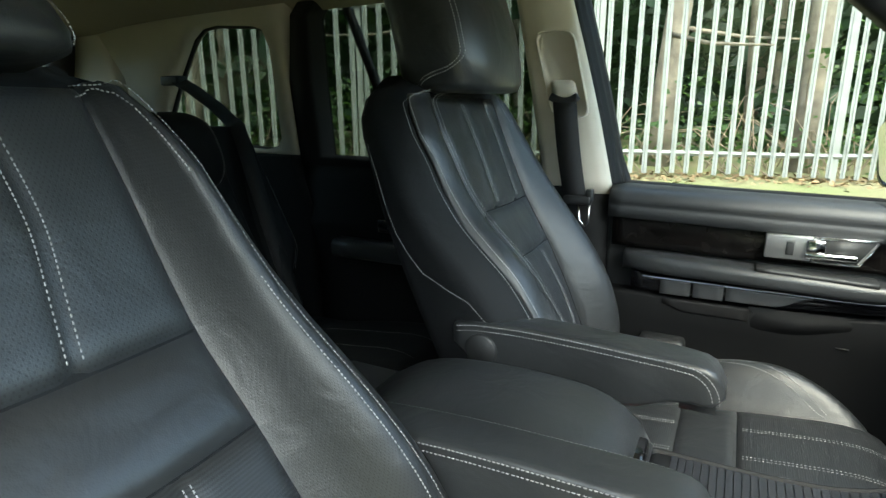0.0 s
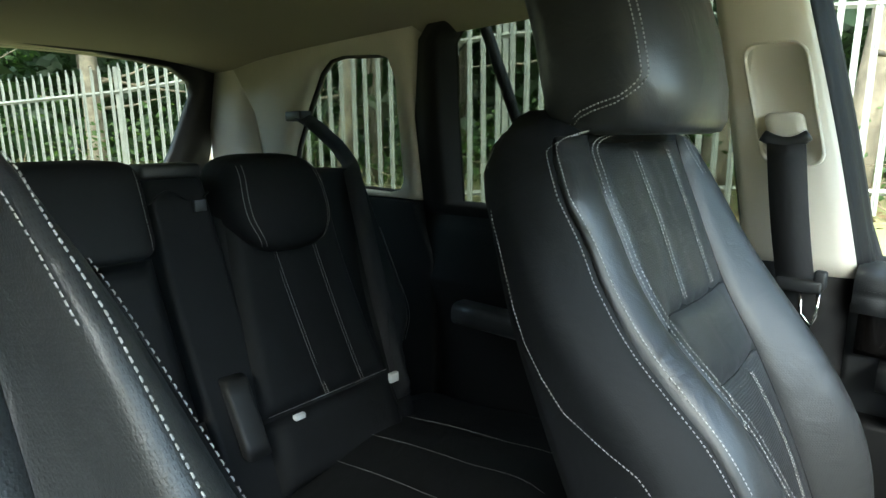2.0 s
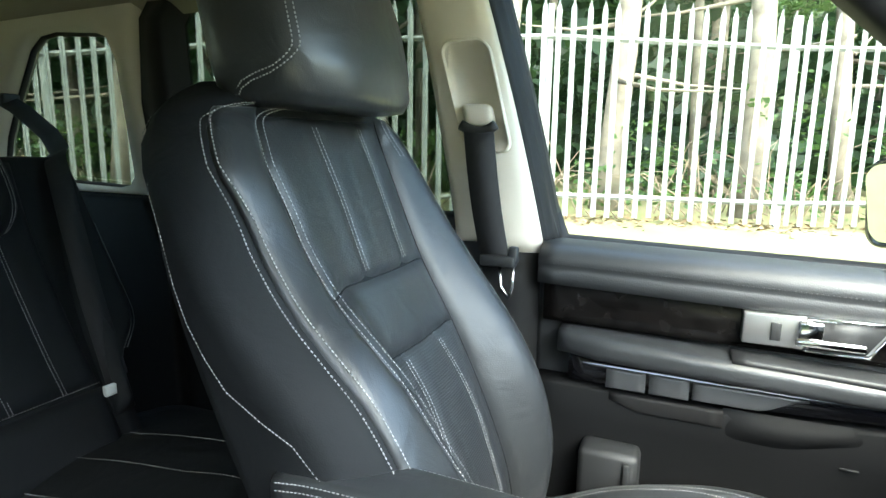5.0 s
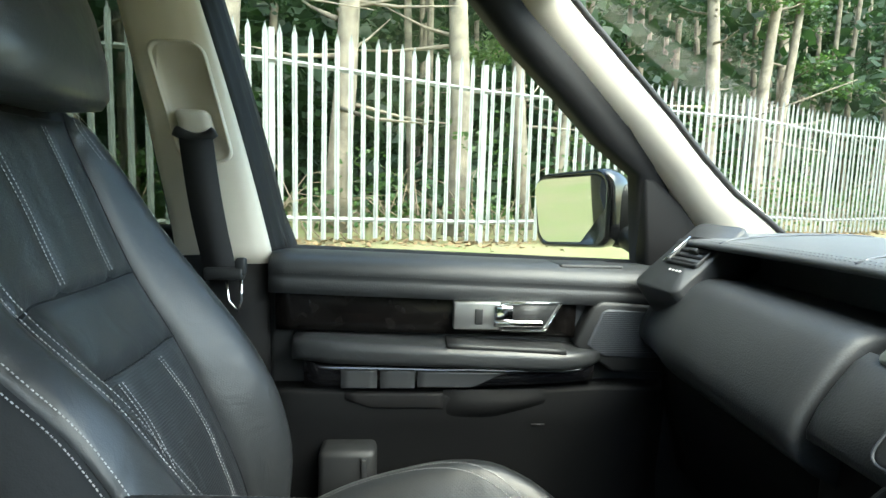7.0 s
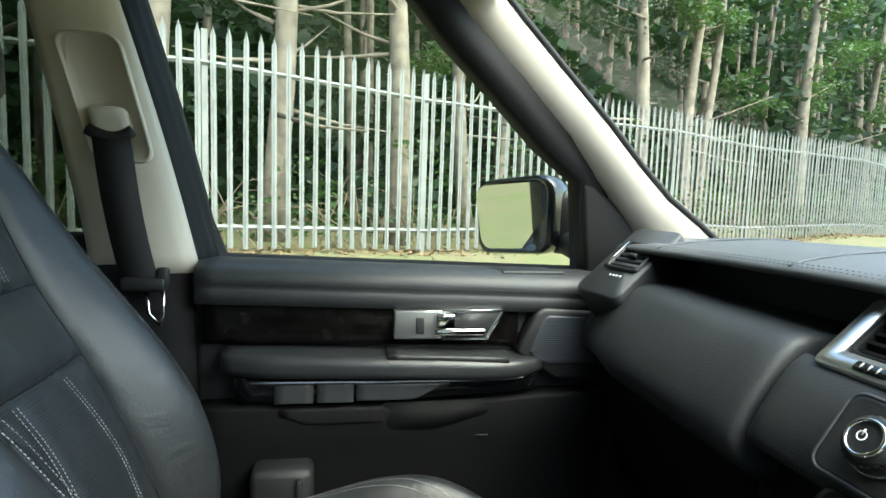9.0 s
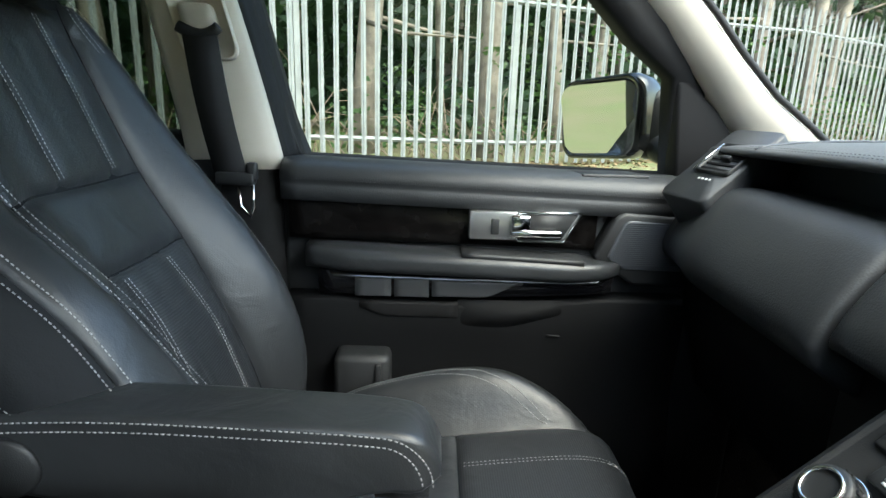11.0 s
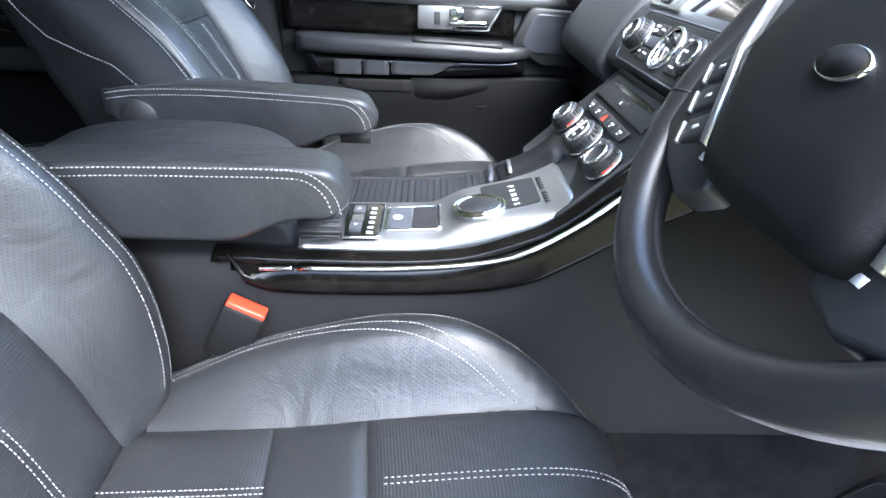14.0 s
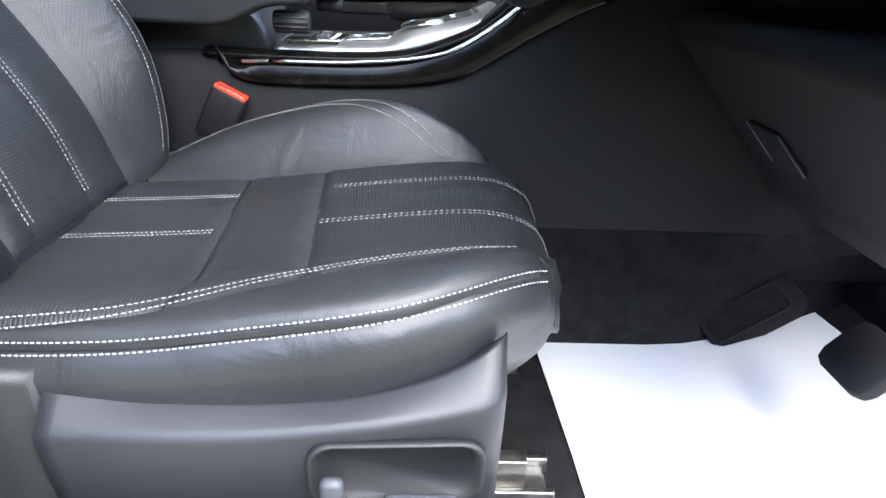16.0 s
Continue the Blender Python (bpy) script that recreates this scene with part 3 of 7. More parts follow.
# armrest roll
at_, ab_ = crv((0.03, 1.163), (0.3, 1.155), (0.5, 1.147), (0.565, 1.143)), crv((0.03, 1.122), (0.3, 1.118), (0.5, 1.112), (0.565, 1.118))
ay = crv((0.03, 0.690), (0.10, 0.668), (0.45, 0.663), (0.54, 0.675), (0.572, 0.70))
bm = bmesh.new()
loft(bm, [[(x, y, z) for y, z in rr(ay(x), 0.76, ab_(x), at_(x), 0.014, 4)] for x in span(0.02, 0.572, 24)])
part("armrest", bm, LEATHER, door, "padded black door armrest")
bm = bmesh.new()
loft(bm, [[(x, y, z) for y, z in rr(0.668, 0.72, at_(x) - 0.004, at_(x) + 0.006, 0.004, 3)] for x in span(0.29, 0.50, 8)])
part("grab_cup", bm, PLASTIC, door)
# strip under the armrest, with a lighter insert, and the pocket
bm = bmesh.new()
loft(bm, [[(x, y, z) for y, z in ((0.76, ab_(x) + 0.004), (0.694, ab_(x) + 0.002), (0.700, ab_(x) - 0.03 - 0.016 * smooth((0.55 - x) / 0.3)), (0.712, ab_(x) - 0.034 - 0.02 * smooth((0.55 - x) / 0.3)), (0.76, ab_(x) - 0.036 - 0.02 * smooth((0.55 - x) / 0.3)))] for x in span(0.04, 0.56, 20)])
part("pull_strip", bm, GLOSS, door, "shiny dark strip below the armrest")
bm = bmesh.new()
for a, b in ((0.105, 0.168), (0.174, 0.235)):
    loft(bm, [[(x, y, z) for y, z in rr(0.690, 0.70, 1.072, 1.106, 0.004)] for x in span(a, b, 4)])
loft(bm, [[(x, y, z) for y, z in rr(0.690, 0.70, 1.074 + 0.026 * smooth((x - 0.33) / 0.07), 1.104, 0.004)] for x in span(0.24, 0.40, 10)])
part("switch_strip", bm, SATIN, door, "satin grey switch strip")
bm = bmesh.new()
pk_t = crv((0.08, 1.066), (0.29, 1.058), (0.56, 1.075))
loft(bm, [[(x, y, z) for y, z in ((0.76, pk_t(x)), (0.703, pk_t(x) - 0.002), (0.700, pk_t(x) - 0.008), (0.704, 1.00), (0.715, 0.90), (0.70, 0.80), (0.69, 0.70), (0.70, 0.63), (0.76, 0.63))] for x in span(-0.02, 0.70, 20)])
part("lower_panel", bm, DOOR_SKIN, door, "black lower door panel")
# Flat black slab, proud of the panel; its colour paints the pocket's shade.
bm = bmesh.new()
loft(bm, [[(x, y, z) for y, z in rr(0.697, 0.712, 1.031 + 0.016 * smooth((0.16 - x) / 0.05), 1.0615, 0.006)] for x in span(0.112, 0.288, 8)])
part("pocket", bm, FRAME_BLACK, door, "flat black slab painting the shade of a pull pocket")
bm = bmesh.new()
loft(bm, [[(x, 0.7045 - 0.013 * math.sin(math.pi * min(1, max(0, (x - 0.285) / 0.20))) ** 0.6 * math.sin(math.pi * t), 1.012 + 0.022 * smooth((x - 0.36) / 0.12) + (0.054 - 0.020 * smooth((x - 0.36) / 0.12)) * t) for t in span(0, 1, 8)] for x in span(0.287, 0.483, 14)], closed=False)
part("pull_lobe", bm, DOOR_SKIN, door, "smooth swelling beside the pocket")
part("pocket_mark", box(0.452, 0.476, 0.7005, 0.7045, 1.000, 1.002, 0.0), PLASTIC, door)
part("map_pocket", box(0.07, 0.17, 0.655, 0.715, 0.83, 0.972, 0.012), PLASTIC, door, "black plastic pocket end")
part("pocket_notch", box(0.145, 0.155, 0.648, 0.656, 0.90, 0.96, 0.002), PLASTIC, door)
# speaker panel at the front end
bm = prism([(0.525, 1.150), (0.557, 1.222), (0.572, 1.232), (0.72, 1.222), (0.72, 1.10), (0.60, 1.10)], "y", 0.706, 0.75, 0.006)
part("speaker_surround", bm, PLASTIC, door)
spk = part("speaker_grille", prism([(0.548, 1.152), (0.572, 1.212), (0.582, 1.219), (0.72, 1.21), (0.72, 1.128), (0.58, 1.13)], "y", 0.703, 0.74, 0.003), TRIM_GREY, door, "fine ribbed grey speaker cover")
rib = box(0.552, 0.72, 0.7012, 0.704, 0, 0.0014, 0)
rib_me = part("rib", rib, TRIM_GREY, spk, flat=True)
for i in range(22):
    q = rib_me if i == 0 else rib_me.copy()
    if i:
        scene.collection.objects.link(q)
    q.location = (max(0.0, i * 0.0036 - 0.012) * 0.4 + max(0.0, 0.012 - i * 0.0036) * 0.9, 0, 1.138 + i * 0.0036)
# handle plate
hp = part("handle_plate", prism([(0.302, 1.178), (0.302, 1.228), (0.497, 1.229), (0.468, 1.178)], "y", 0.704, 0.735, 0.003), SILVER, door, "brushed silver handle plate")
part("handle_cup", prism([(0.392, 1.181), (0.392, 1.225), (0.490, 1.226), (0.463, 1.181)], "y", 0.7025, 0.7045, 0.0), PLASTIC, hp, "dark recess behind the handle")
bm = tube(bmesh.new(), [(0.386, 0.702, 1.178), (0.386, 0.702, 1.228), (0.497, 0.702, 1.229), (0.468, 0.702, 1.178), (0.386, 0.702, 1.178)], 0.0022, 6)
part("handle_rim", bm, CHROME, hp, "chrome rim")
bm = box(0.372, 0.462, 0.690, 0.703, 1.186, 1.199, 0.004)
rbox(bm, 0.374, 0.408, 0.694, 0.704, 1.186, 1.224, 0.004)
part("door_handle", bm, CHROME, hp, "chrome pull handle")
part("lock_switch", box(0.340, 0.354, 0.701, 0.705, 1.188, 1.216, 0.001), PLASTIC, hp, "small black lock switch")
# mirror switch insert on the sill
part("sill_insert", prism([(0.50, 0.735), (0.49, 0.80), (0.60, 0.80), (0.62, 0.74)], "z", 1.285, 1.2945, 0.003), PLASTIC, door)
part("sail_panel", prism([(0.684, 1.282), (0.666, 1.458), (0.690, 1.456), (0.748, 1.408), (0.80, 1.352), (0.83, 1.282)], "y", 0.785, 0.84, 0.008), FRAME_BLACK, door, "black plastic mirror corner panel")

# front pillars
for s in (1, -1):
    bm = bmesh.new()
    rows = ((0.22, 1.86, 0.30, 1.90), (0.33, 1.815, 0.42, 1.83), (0.375, 1.776, 0.47, 1.775), (0.424, 1.72, 0.515, 1.727), (0.514, 1.634, 0.60, 1.642), (0.608, 1.55, 0.69, 1.553), (0.681, 1.482, 0.752, 1.485), (0.746, 1.406, 0.815, 1.424), (0.79, 1.35, 0.885, 1.374), (0.83, 1.30, 0.94, 1.33))
    loft(bm, [[(xa + 0.01, s * 0.86, za), (xa, s * 0.785, za), (xa + (xb - xa) * 0.35, s * 0.755, za + (zb - za) * 0.35 + 0.0), (xa + (xb - xa) * 0.75, s * 0.735, za + (zb - za) * 0.75 + 0.003), (xb, s * 0.74, zb + 0.005), (xb + 0.03, s * 0.80, zb + 0.03), (xb + 0.01, s * 0.86, zb)] for xa, za, xb, zb in rows])
    t = thing("trim_front_left" if s > 0 else "trim_front_right", "pale beige windscreen pillar cover", "trim", kind="structure")
    part("pillar_cover", bm, BEIGE_PLASTIC, t)
    bm = tube(bmesh.new(), [(xb + 0.008, s * 0.742, zb + 0.012) for xa, za, xb, zb in rows], 0.006, 6)
    part("screen_gasket", bm, RUBBER, t, "black windscreen gasket")
ws = thing("windscreen", "large clear windscreen", "windscreen", kind="structure")
bm = bmesh.new()
loft(bm, [[(0.47 + 0.62 * t + 0.12 * (1 - (y / 0.76) ** 2) * (0.4 + 0.6 * t), y, 1.81 - 0.46 * t) for y in span(-0.76, 0.76, 16)] for t in span(0, 1, 10)], closed=False)
ob = part("pane", bm, GLASS, ws)
ob.visible_shadow = False

# door mirror outside
mr = thing("door_mirror", "black door mirror folded out beside the window", "mirror")
MM = Matrix.Translation((0.598, 1.02, 1.377)) @ Matrix(((0.43, 0, -0.90, 0), (-0.90, 0, -0.43, 0), (0, 1, 0, 0), (0, 0, 0, 1))) @ Matrix.Rotation(radians(5), 4, "Y")
MG = MM @ Matrix.Translation((0, 0, 0.004)) @ Matrix.Rotation(radians(7.5), 4, "Y") @ Matrix.Rotation(radians(6), 4, "X")
face = [(x * (1.0 - 0.10 * (y < 0) * (x < 0)), y + 0.012 * (x > 0)) for x, y in rr(-0.104, 0.104, -0.078, 0.078, 0.034, 6)]
bm = bmesh.new()
loft(bm, [[(x * q, y * q, z) for x, y in face] for q, z in ((0.96, -0.004), (1.0, 0.006), (1.09, 0.008), (1.135, -0.004), (1.12, -0.04), (0.98, -0.085), (0.75, -0.125), (0.4, -0.145))])
part("housing", bm, GLOSS, mr, m=MM)
part("mirror_glass", loft(bmesh.new(), [[(x * 0.965, y * 0.965, z) for x, y in face] for z in (-0.002, 0.003)]), MIRROR, mr, "bright mirror glass", flat=True, m=MG)
part("stalk", tube(bmesh.new(), [(0.73, 0.86, 1.31), (0.71, 0.95, 1.33), (0.68, 1.02, 1.35)], 0.03, 10), PLASTIC, mr)
part("inner_cover", pillow(bmesh.new(), 0.712, 0.985, 1.376, 0.042, 0.050, 0.074, 5.0, 12), PLASTIC, mr, "black inner end of the mirror housing")

# driver's side sill and lower body
solo("trim_sill", prism([(-0.74, 0.60), (-0.76, 0.645), (-0.83, 0.645), (-0.86, 0.60), (-0.86, 0.45), (-0.74, 0.45)], "x", -0.2, 1.2, 0.008), PLASTIC, "black door sill tread", "sill", "structure")


# ---- front seats ----
FACE = crv((0.82, 0.03), (0.88, 0.006), (0.98, -0.010), (1.08, -0.046), (1.214, -0.108), (1.305, -0.158), (1.42, -0.205), (1.514, -0.245), (1.56, -0.262))
CREST = crv((0.82, 0.02), (0.87, 0.022), (0.94, 0.036), (1.02, 0.038), (1.10, 0.018), (1.16, -0.012), (1.217, -0.050), (1.335, -0.138), (1.42, -0.188), (1.514, -0.236), (1.56, -0.262))
WIDE = crv((0.82, 0.205), (0.95, 0.226), (1.10, 0.236), (1.22, 0.238), (1.33, 0.234), (1.42, 0.218), (1.48, 0.192), (1.515, 0.160), (1.54, 0.112))
BACK = crv((0.82, -0.09), (0.95, -0.15), (1.10, -0.215), (1.234, -0.272), (1.318, -0.304), (1.409, -0.334), (1.482, -0.354), (1.515, -0.350), (1.54, -0.330))


FALL = crv((0.82, 0.004), (1.10, 0.006), (1.19, 0.013), (1.26, 0.022), (1.34, 0.016), (1.40, 0.013), (1.50, 0.018))
DFL = crv((1.30, 0.007), (1.36, -0.007), (1.40, -0.015), (1.45, -0.014), (1.50, -0.010))
INNER = crv((0.82, 0.016), (0.87, 0.018), (0.94, 0.031), (1.02, 0.032), (1.10, 0.012), (1.137, -0.009), (1.186, -0.035), (1.223, -0.058), (1.256, -0.088), (1.293, -0.126), (1.324, -0.153), (1.369, -0.183), (1.417, -0.205), (1.463, -0.225), (1.503, -0.250), (1.54, -0.27))
INNER_D = crv((0.9, 0.118), (1.11, 0.118), (1.19, 0.136), (1.26, 0.146), (1.42, 0.142), (1.54, 0.140))


def crest_d(z):
    """Where the inner bolster stands highest, and where its outer seam runs."""
    q = min(1.0, WIDE(z) / 0.208)
    return INNER_D(z) * q, 0.196 * q


def back_x(d, z, swell=0.0, soft=False):
    a, w, f, c = abs(d), WIDE(z), FACE(z), CREST(z)
    if soft and d < 0:
        top, seam = crest_d(z)
        c, low = INNER(z), 0.52 * top
        if a <= low:
            return f + 0.004 * (1 - (a / low) ** 2)
        if a <= top:
            return f + (c - f) * smooth((a - low) / (top - low))
        fall = FALL(z)
        if a <= seam:
            return c - fall * ((a - top) / (seam - top)) ** 2
        t = min(1, (a - seam) / max(w - seam, 1e-3))
        return c - fall - 0.055 * t * (0.55 + 0.45 * t)
    if d < 0:
        c += swell * max(0.0, min(z, 1.42) - 1.1) * (1 - smooth((z - 1.42) / 0.12))
    k = 0.108
    top = max(w * 0.80, k + 0.01)
    if a <= k:
        return f + 0.005 * (1 - (a / k) ** 2)
    if a <= top:
        return f + (c - f) * smooth((a - k) / (top - k))
    t = min(1, (a - top) / max(w - top, 1e-3))
    return c - min(0.055, (c - BACK(z)) * 0.5) * (1 - math.sqrt(max(0, 1 - t * t)))


CTOP = crv((-0.03, 0.875), (0.0, 0.880), (0.18, 0.892), (0.284, 0.906), (0.42, 0.921), (0.47, 0.921), (0.505, 0.910), (0.525, 0.885), (0.534, 0.84))
CBOL = crv((-0.03, 0.885), (0.025, 0.893), (0.13, 0.938), (0.21, 0.962), (0.283, 0.978), (0.356, 0.980), (0.42, 0.960), (0.46, 0.937), (0.49, 0.912), (0.515, 0.885), (0.534, 0.84))
CWID = crv((-0.03, 0.235), (0.10, 0.250), (0.25, 0.252), (0.36, 0.244), (0.42, 0.226), (0.465, 0.200), (0.50, 0.172), (0.522, 0.145), (0.534, 0.115))
ROLLA = crv((-0.03, 0.195), (0.155, 0.213), (0.29, 0.204), (0.36, 0.186), (0.40, 0.168), (0.43, 0.148))


ROLLB = crv((-0.03, 0.225), (0.14, 0.218), (0.21, 0.205), (0.29, 0.178), (0.38, 0.148), (0.47, 0.137))


def cush_z(x, d, worn=False):
    """Height of the cushion; the entry side of a worn one is pressed flat."""
    a, w, f, c = abs(d), CWID(x), CTOP(x), CBOL(x)
    if worn and d > 0:
        k, top = 0.12, w * 0.82
        c = f + 0.014
        if a > top:
            t = min(1, (a - top) / max(w - top, 1e-3))
            return c - 0.030 * (1 - math.sqrt(max(0, 1 - t * t)))
        return f + 0.014 * smooth((a - k) / max(1e-3, top - k))
    k, top = 0.14, w * 0.80
    if a <= k:
        return f + 0.004 * (1 - (a / k) ** 2)
    if a <= top:
        return f + (c - f) * smooth((a - k) / max(1e-3, top - k))
    t = min(1, (a - top) / max(w - top, 1e-3))
    return c - 0.045 * (1 - math.sqrt(max(0, 1 - t * t)))


HR_Q = crv((1.513, 0.70), (1.516, 0.84), (1.53, 0.95), (1.57, 1.0), (1.63, 1.0), (1.69, 0.98), (1.73, 0.93), (1.75, 0.82))
HR_S = crv((1.513, -0.012), (1.53, 0.0), (1.57, 0.004), (1.63, 0.004), (1.69, -0.004), (1.73, -0.014), (1.75, -0.022))


def front_seat(s, label, dx=0.0, lean=0.0, shear=(0.0, 0.0), bdx=0.0, sd=0.0, swell=0.0, bdz=0.0, tall=0.0):
    worn = s < 0

    def back_at(d, z):
        return back_x(d, z, swell, s > 0)

    seat = thing("front_seat", label, "car seat", (0.2 + dx, s * 0.39, 0.60), "front seats")

    def W(x, d, z):
        return (x + dx, s * (0.39 + d), z)

    lc, ls = math.cos(radians(lean)), math.sin(radians(lean))

    def WB(x, d, z):
        """A place on the backrest, which leans back about its foot."""
        d *= 1 + 0.09 * smooth((z - 1.38) / 0.10) if s > 0 > d else 1
        d += max(0.0, z - 1.05) * (shear[0] + (shear[1] - shear[0]) * smooth((-d - 0.10) / 0.12))
        z += tall * smooth((z - 1.28) / 0.24)
        z = min(z, 1.535) + max(0.0, z - 1.535) * 0.4 if tall else z
        return W(x * lc - (z - 0.90) * ls + bdx, d, 0.90 + (z - 0.90) * lc + x * ls + bdz)

    def B(d, z):
        return Vector(WB(back_at(d, z), d, z))

    def C(x, d):
        return Vector(W(x, d, cush_z(x, d, worn)))

    def along(bm, f, pts, up, out, **kw):
        """Stitches that follow the surface f through the pairs pts."""
        ps, ns = [], []
        for u, v in pts:
            p = f(u, v)
            nn = (f(u + 0.001, v) - p).cross(f(u, v + 0.001) - p).normalized()
            nn = nn if nn.dot(Vector(out)) > 0 else -nn
            ps.append(p + nn * up)
            ns.append(nn)
        stitch(bm, ps, lambda m: ns[min(range(len(ps)), key=lambda i: (ps[i] - m).length_squared)], **kw)

    # backrest core
    bm = bmesh.new()
    rings = []
    for z in span(0.84, 1.50, 22) + [1.515, 1.528, 1.537]:
        w, b = WIDE(z), BACK(z)
        ring = [WB(back_at(d, z) - 0.005, d, z) for d in span(-w, w, 56)]
        xe, xn = back_at(w, z), back_at(-w, z)
        ring += [WB(xe + (b - xe) * t, w * (1 - 0.10 * t * t), z) for t in (0.3, 0.6, 0.85, 0.96)]
        ring += [WB(b, d, z) for d in span(w * 0.85, -w * 0.85, 8)]
        ring += [WB(xn + (b - xn) * t, -w * (1 - 0.10 * t * t), z) for t in (0.96, 0.85, 0.6, 0.3)]
        rings.append(ring)
    rings.append([(x * 0.9 + (rings[-1][28][0] - 0.02) * 0.1, s * 0.39 + (y - s * 0.39) * 0.9, z + 0.007) for x, y, z in rings[-1]])
    loft(bm, rings)
    part("backrest", bm, LEATHER_SHADED, seat)
    out = (1, 0, 0.35)
    k = 0.108
    lift = 0.004
    def bpanel(name, d0, d1, z0, z1, m, label="", nd=10, nz=14, soft=0.024, sink=0.0035, flutes=()):
        # d0 and d1 run with height
        f0 = d0 if callable(d0) else (lambda z: d0)
        f1 = d1 if callable(d1) else (lambda z: d1)
        def f(u, v):
            d = f0(v) + (f1(v) - f0(v)) * u / 0.25
            dip = sum(math.exp(-((d - g(v)) / 0.008) ** 2) for g in flutes)
            return B(d, v) - Vector((0.0035 * dip, 0, 0))
        return part(name, sheet(f, 0, 0.25, z0, z1, nd, nz, lift, sink, soft, out), m, seat, label)

    kl = (lambda z: -crest_d(z)[0] + 0.006) if s > 0 else -k
    kr_ = 0.120 if s > 0 else k
    up_ = ((lambda z: -0.040), (lambda z: 0.060)) if s > 0 else (DFL, lambda z: DFL(z) + 0.094)
    dn_ = (crv((1.0, -0.040), (1.10, -0.034), (1.157, -0.034), (1.212, -0.045)), crv((1.0, 0.070), (1.056, 0.074), (1.096, 0.079), (1.148, 0.071), (1.212, 0.050))) if s > 0 else ((lambda z: -0.017), (lambda z: 0.077))
    bpanel("upper_insert", kl, kr_, 1.307, 1.505, LEATHER_DOTS, "perforated leather with two stitched flutes", 44, 16, flutes=up_)
    bpanel("middle_band", kl, kr_, 1.217, 1.305, LEATHER, "plain leather band", 24, 8)
    bpanel("lower_insert", kl, kr_, 0.88, 1.215, LEATHER_RIB, "finely ribbed leather with two stitched flutes", 44, 20, flutes=dn_)
    for sg, name in ((-1, "inner_bolster"), (1, "outer_bolster")):
        fa = (lambda z: -crest_d(z)[0] + 0.004) if sg < 0 < s else (lambda z: kr_ + 0.002) if sg > 0 < s else (lambda z: sg * k)
        fb = (lambda z: -crest_d(z)[1]) if sg < 0 < s else (lambda z: sg * min(max(WIDE(z) - 0.010, k + 0.01), 0.6))
        bpanel(name, fa, fb, 0.87, 1.515, LEATHER_DOTS if sg > 0 or s < 0 else LEATHER, "" if sg < 0 < s else "finely perforated bolster", 14, 26, 0.024)
    # headrest
    bm = bmesh.new()
    hw, n, hd = 0.132, 36, 0.035 if s < 0 else 0.0
    prof = [(1.513, 0.70, -0.012), (1.516, 0.84, -0.004), (1.53, 0.95, 0.0), (1.57, 1.0, 0.004), (1.63, 1.0, 0.004), (1.69, 0.98, -0.004), (1.73, 0.93, -0.014), (1.75, 0.82, -0.022), (1.757, 0.6, -0.03)]
    hr_rings = []
    for z, q, sh in prof:
        ring = []
        cx, hx = -0.238 + sh - (z - 1.6) * 0.22, 0.075 * (0.55 + 0.45 * q)
        for i in range(n):
            a = 2 * math.pi * i / n
            ca, sa = math.cos(a), math.sin(a)
            px, pd = math.copysign(abs(ca) ** 0.45, ca), math.copysign(abs(sa) ** 0.45, sa)
            ring.append(WB(cx + hx * px * (1 if px > 0 else 1.4) - (0.022 * (pd ** 2) if px > 0 else 0), hw * q * pd + hd, z + hd * 0.6))
        hr_rings.append(ring)
    loft(bm, hr_rings)
    hr = part("headrest", bm, LEATHER, seat, "smooth leather headrest")
    bm = bmesh.new()
    for sg in (-1, 1):
        for o in (0.0, 7.0):
            pts = []
            for z in span(1.525, 1.74, 30):
                q, sh = HR_Q(z), HR_S(z)
                cx, hx = -0.238 + sh - (z - 1.6) * 0.22, 0.075 * (0.55 + 0.45 * q)
                a = radians(50 + o + 62 * smooth((1.580 - z) / 0.065))
                px, pd = math.copysign(abs(math.cos(a)) ** 0.45, math.cos(a)), math.sin(a) ** 0.45
                pts.append(WB(cx + (hx + 0.001) * px - (0.022 * pd ** 2 if px > 0 else 0), sg * (hw * q + 0.001) * pd + hd, z + hd * 0.6))
            stitch(bm, pts, (0.6, s * sg, 0), r=0.0008)
    part("headrest_stitching", bm, THREAD, hr, "pale stitching", "stuff")
    # stitching on the backrest
    bm = bmesh.new()
    def line(d, z0, z1, m=40, o=(0.9, 0, 0.4), up=lift + 0.0007, **kw):
        fd = d if callable(d) else (lambda z: d)
        along(bm, B, [(fd(z), z) for z in span(z0, z1, m)], up, o, **kw)
    for g, h in zip(up_, dn_):
        w_ = 0.0035 if s > 0 else 0.006
        for o in (-1, 1):
            line(lambda z: g(z) + o * w_, 1.316, 1.492, up=0.0028)
            line(lambda z: h(z) + o * 0.0035, 0.90, 1.206, up=0.0028)
    if s > 0:
        for o, u in ((-0.0045, 0.0056), (0.006, 0.0056)):
            line(lambda z: -crest_d(z)[0] + o + 0.035 * max(0.0, (z - 1.487) / 0.024) ** 3, 0.95, 1.511, 160, up=u)
        for o, u in ((0.007, 0.0052), (-0.006, 0.0006)):
            line(lambda z: -crest_d(z)[1] + o * min(1.0, (WIDE(z) - crest_d(z)[1]) / 0.034) + 0.040 * max(0.0, (z - 1.492) / 0.024) ** 3, 0.93, 1.516, 160, (0.6, -1, 0.2), u)
    for o in (0.150, 0.157):
        line(lambda z: o - 0.022 * smooth((z - 1.43) / 0.08), 1.455, 1.512)
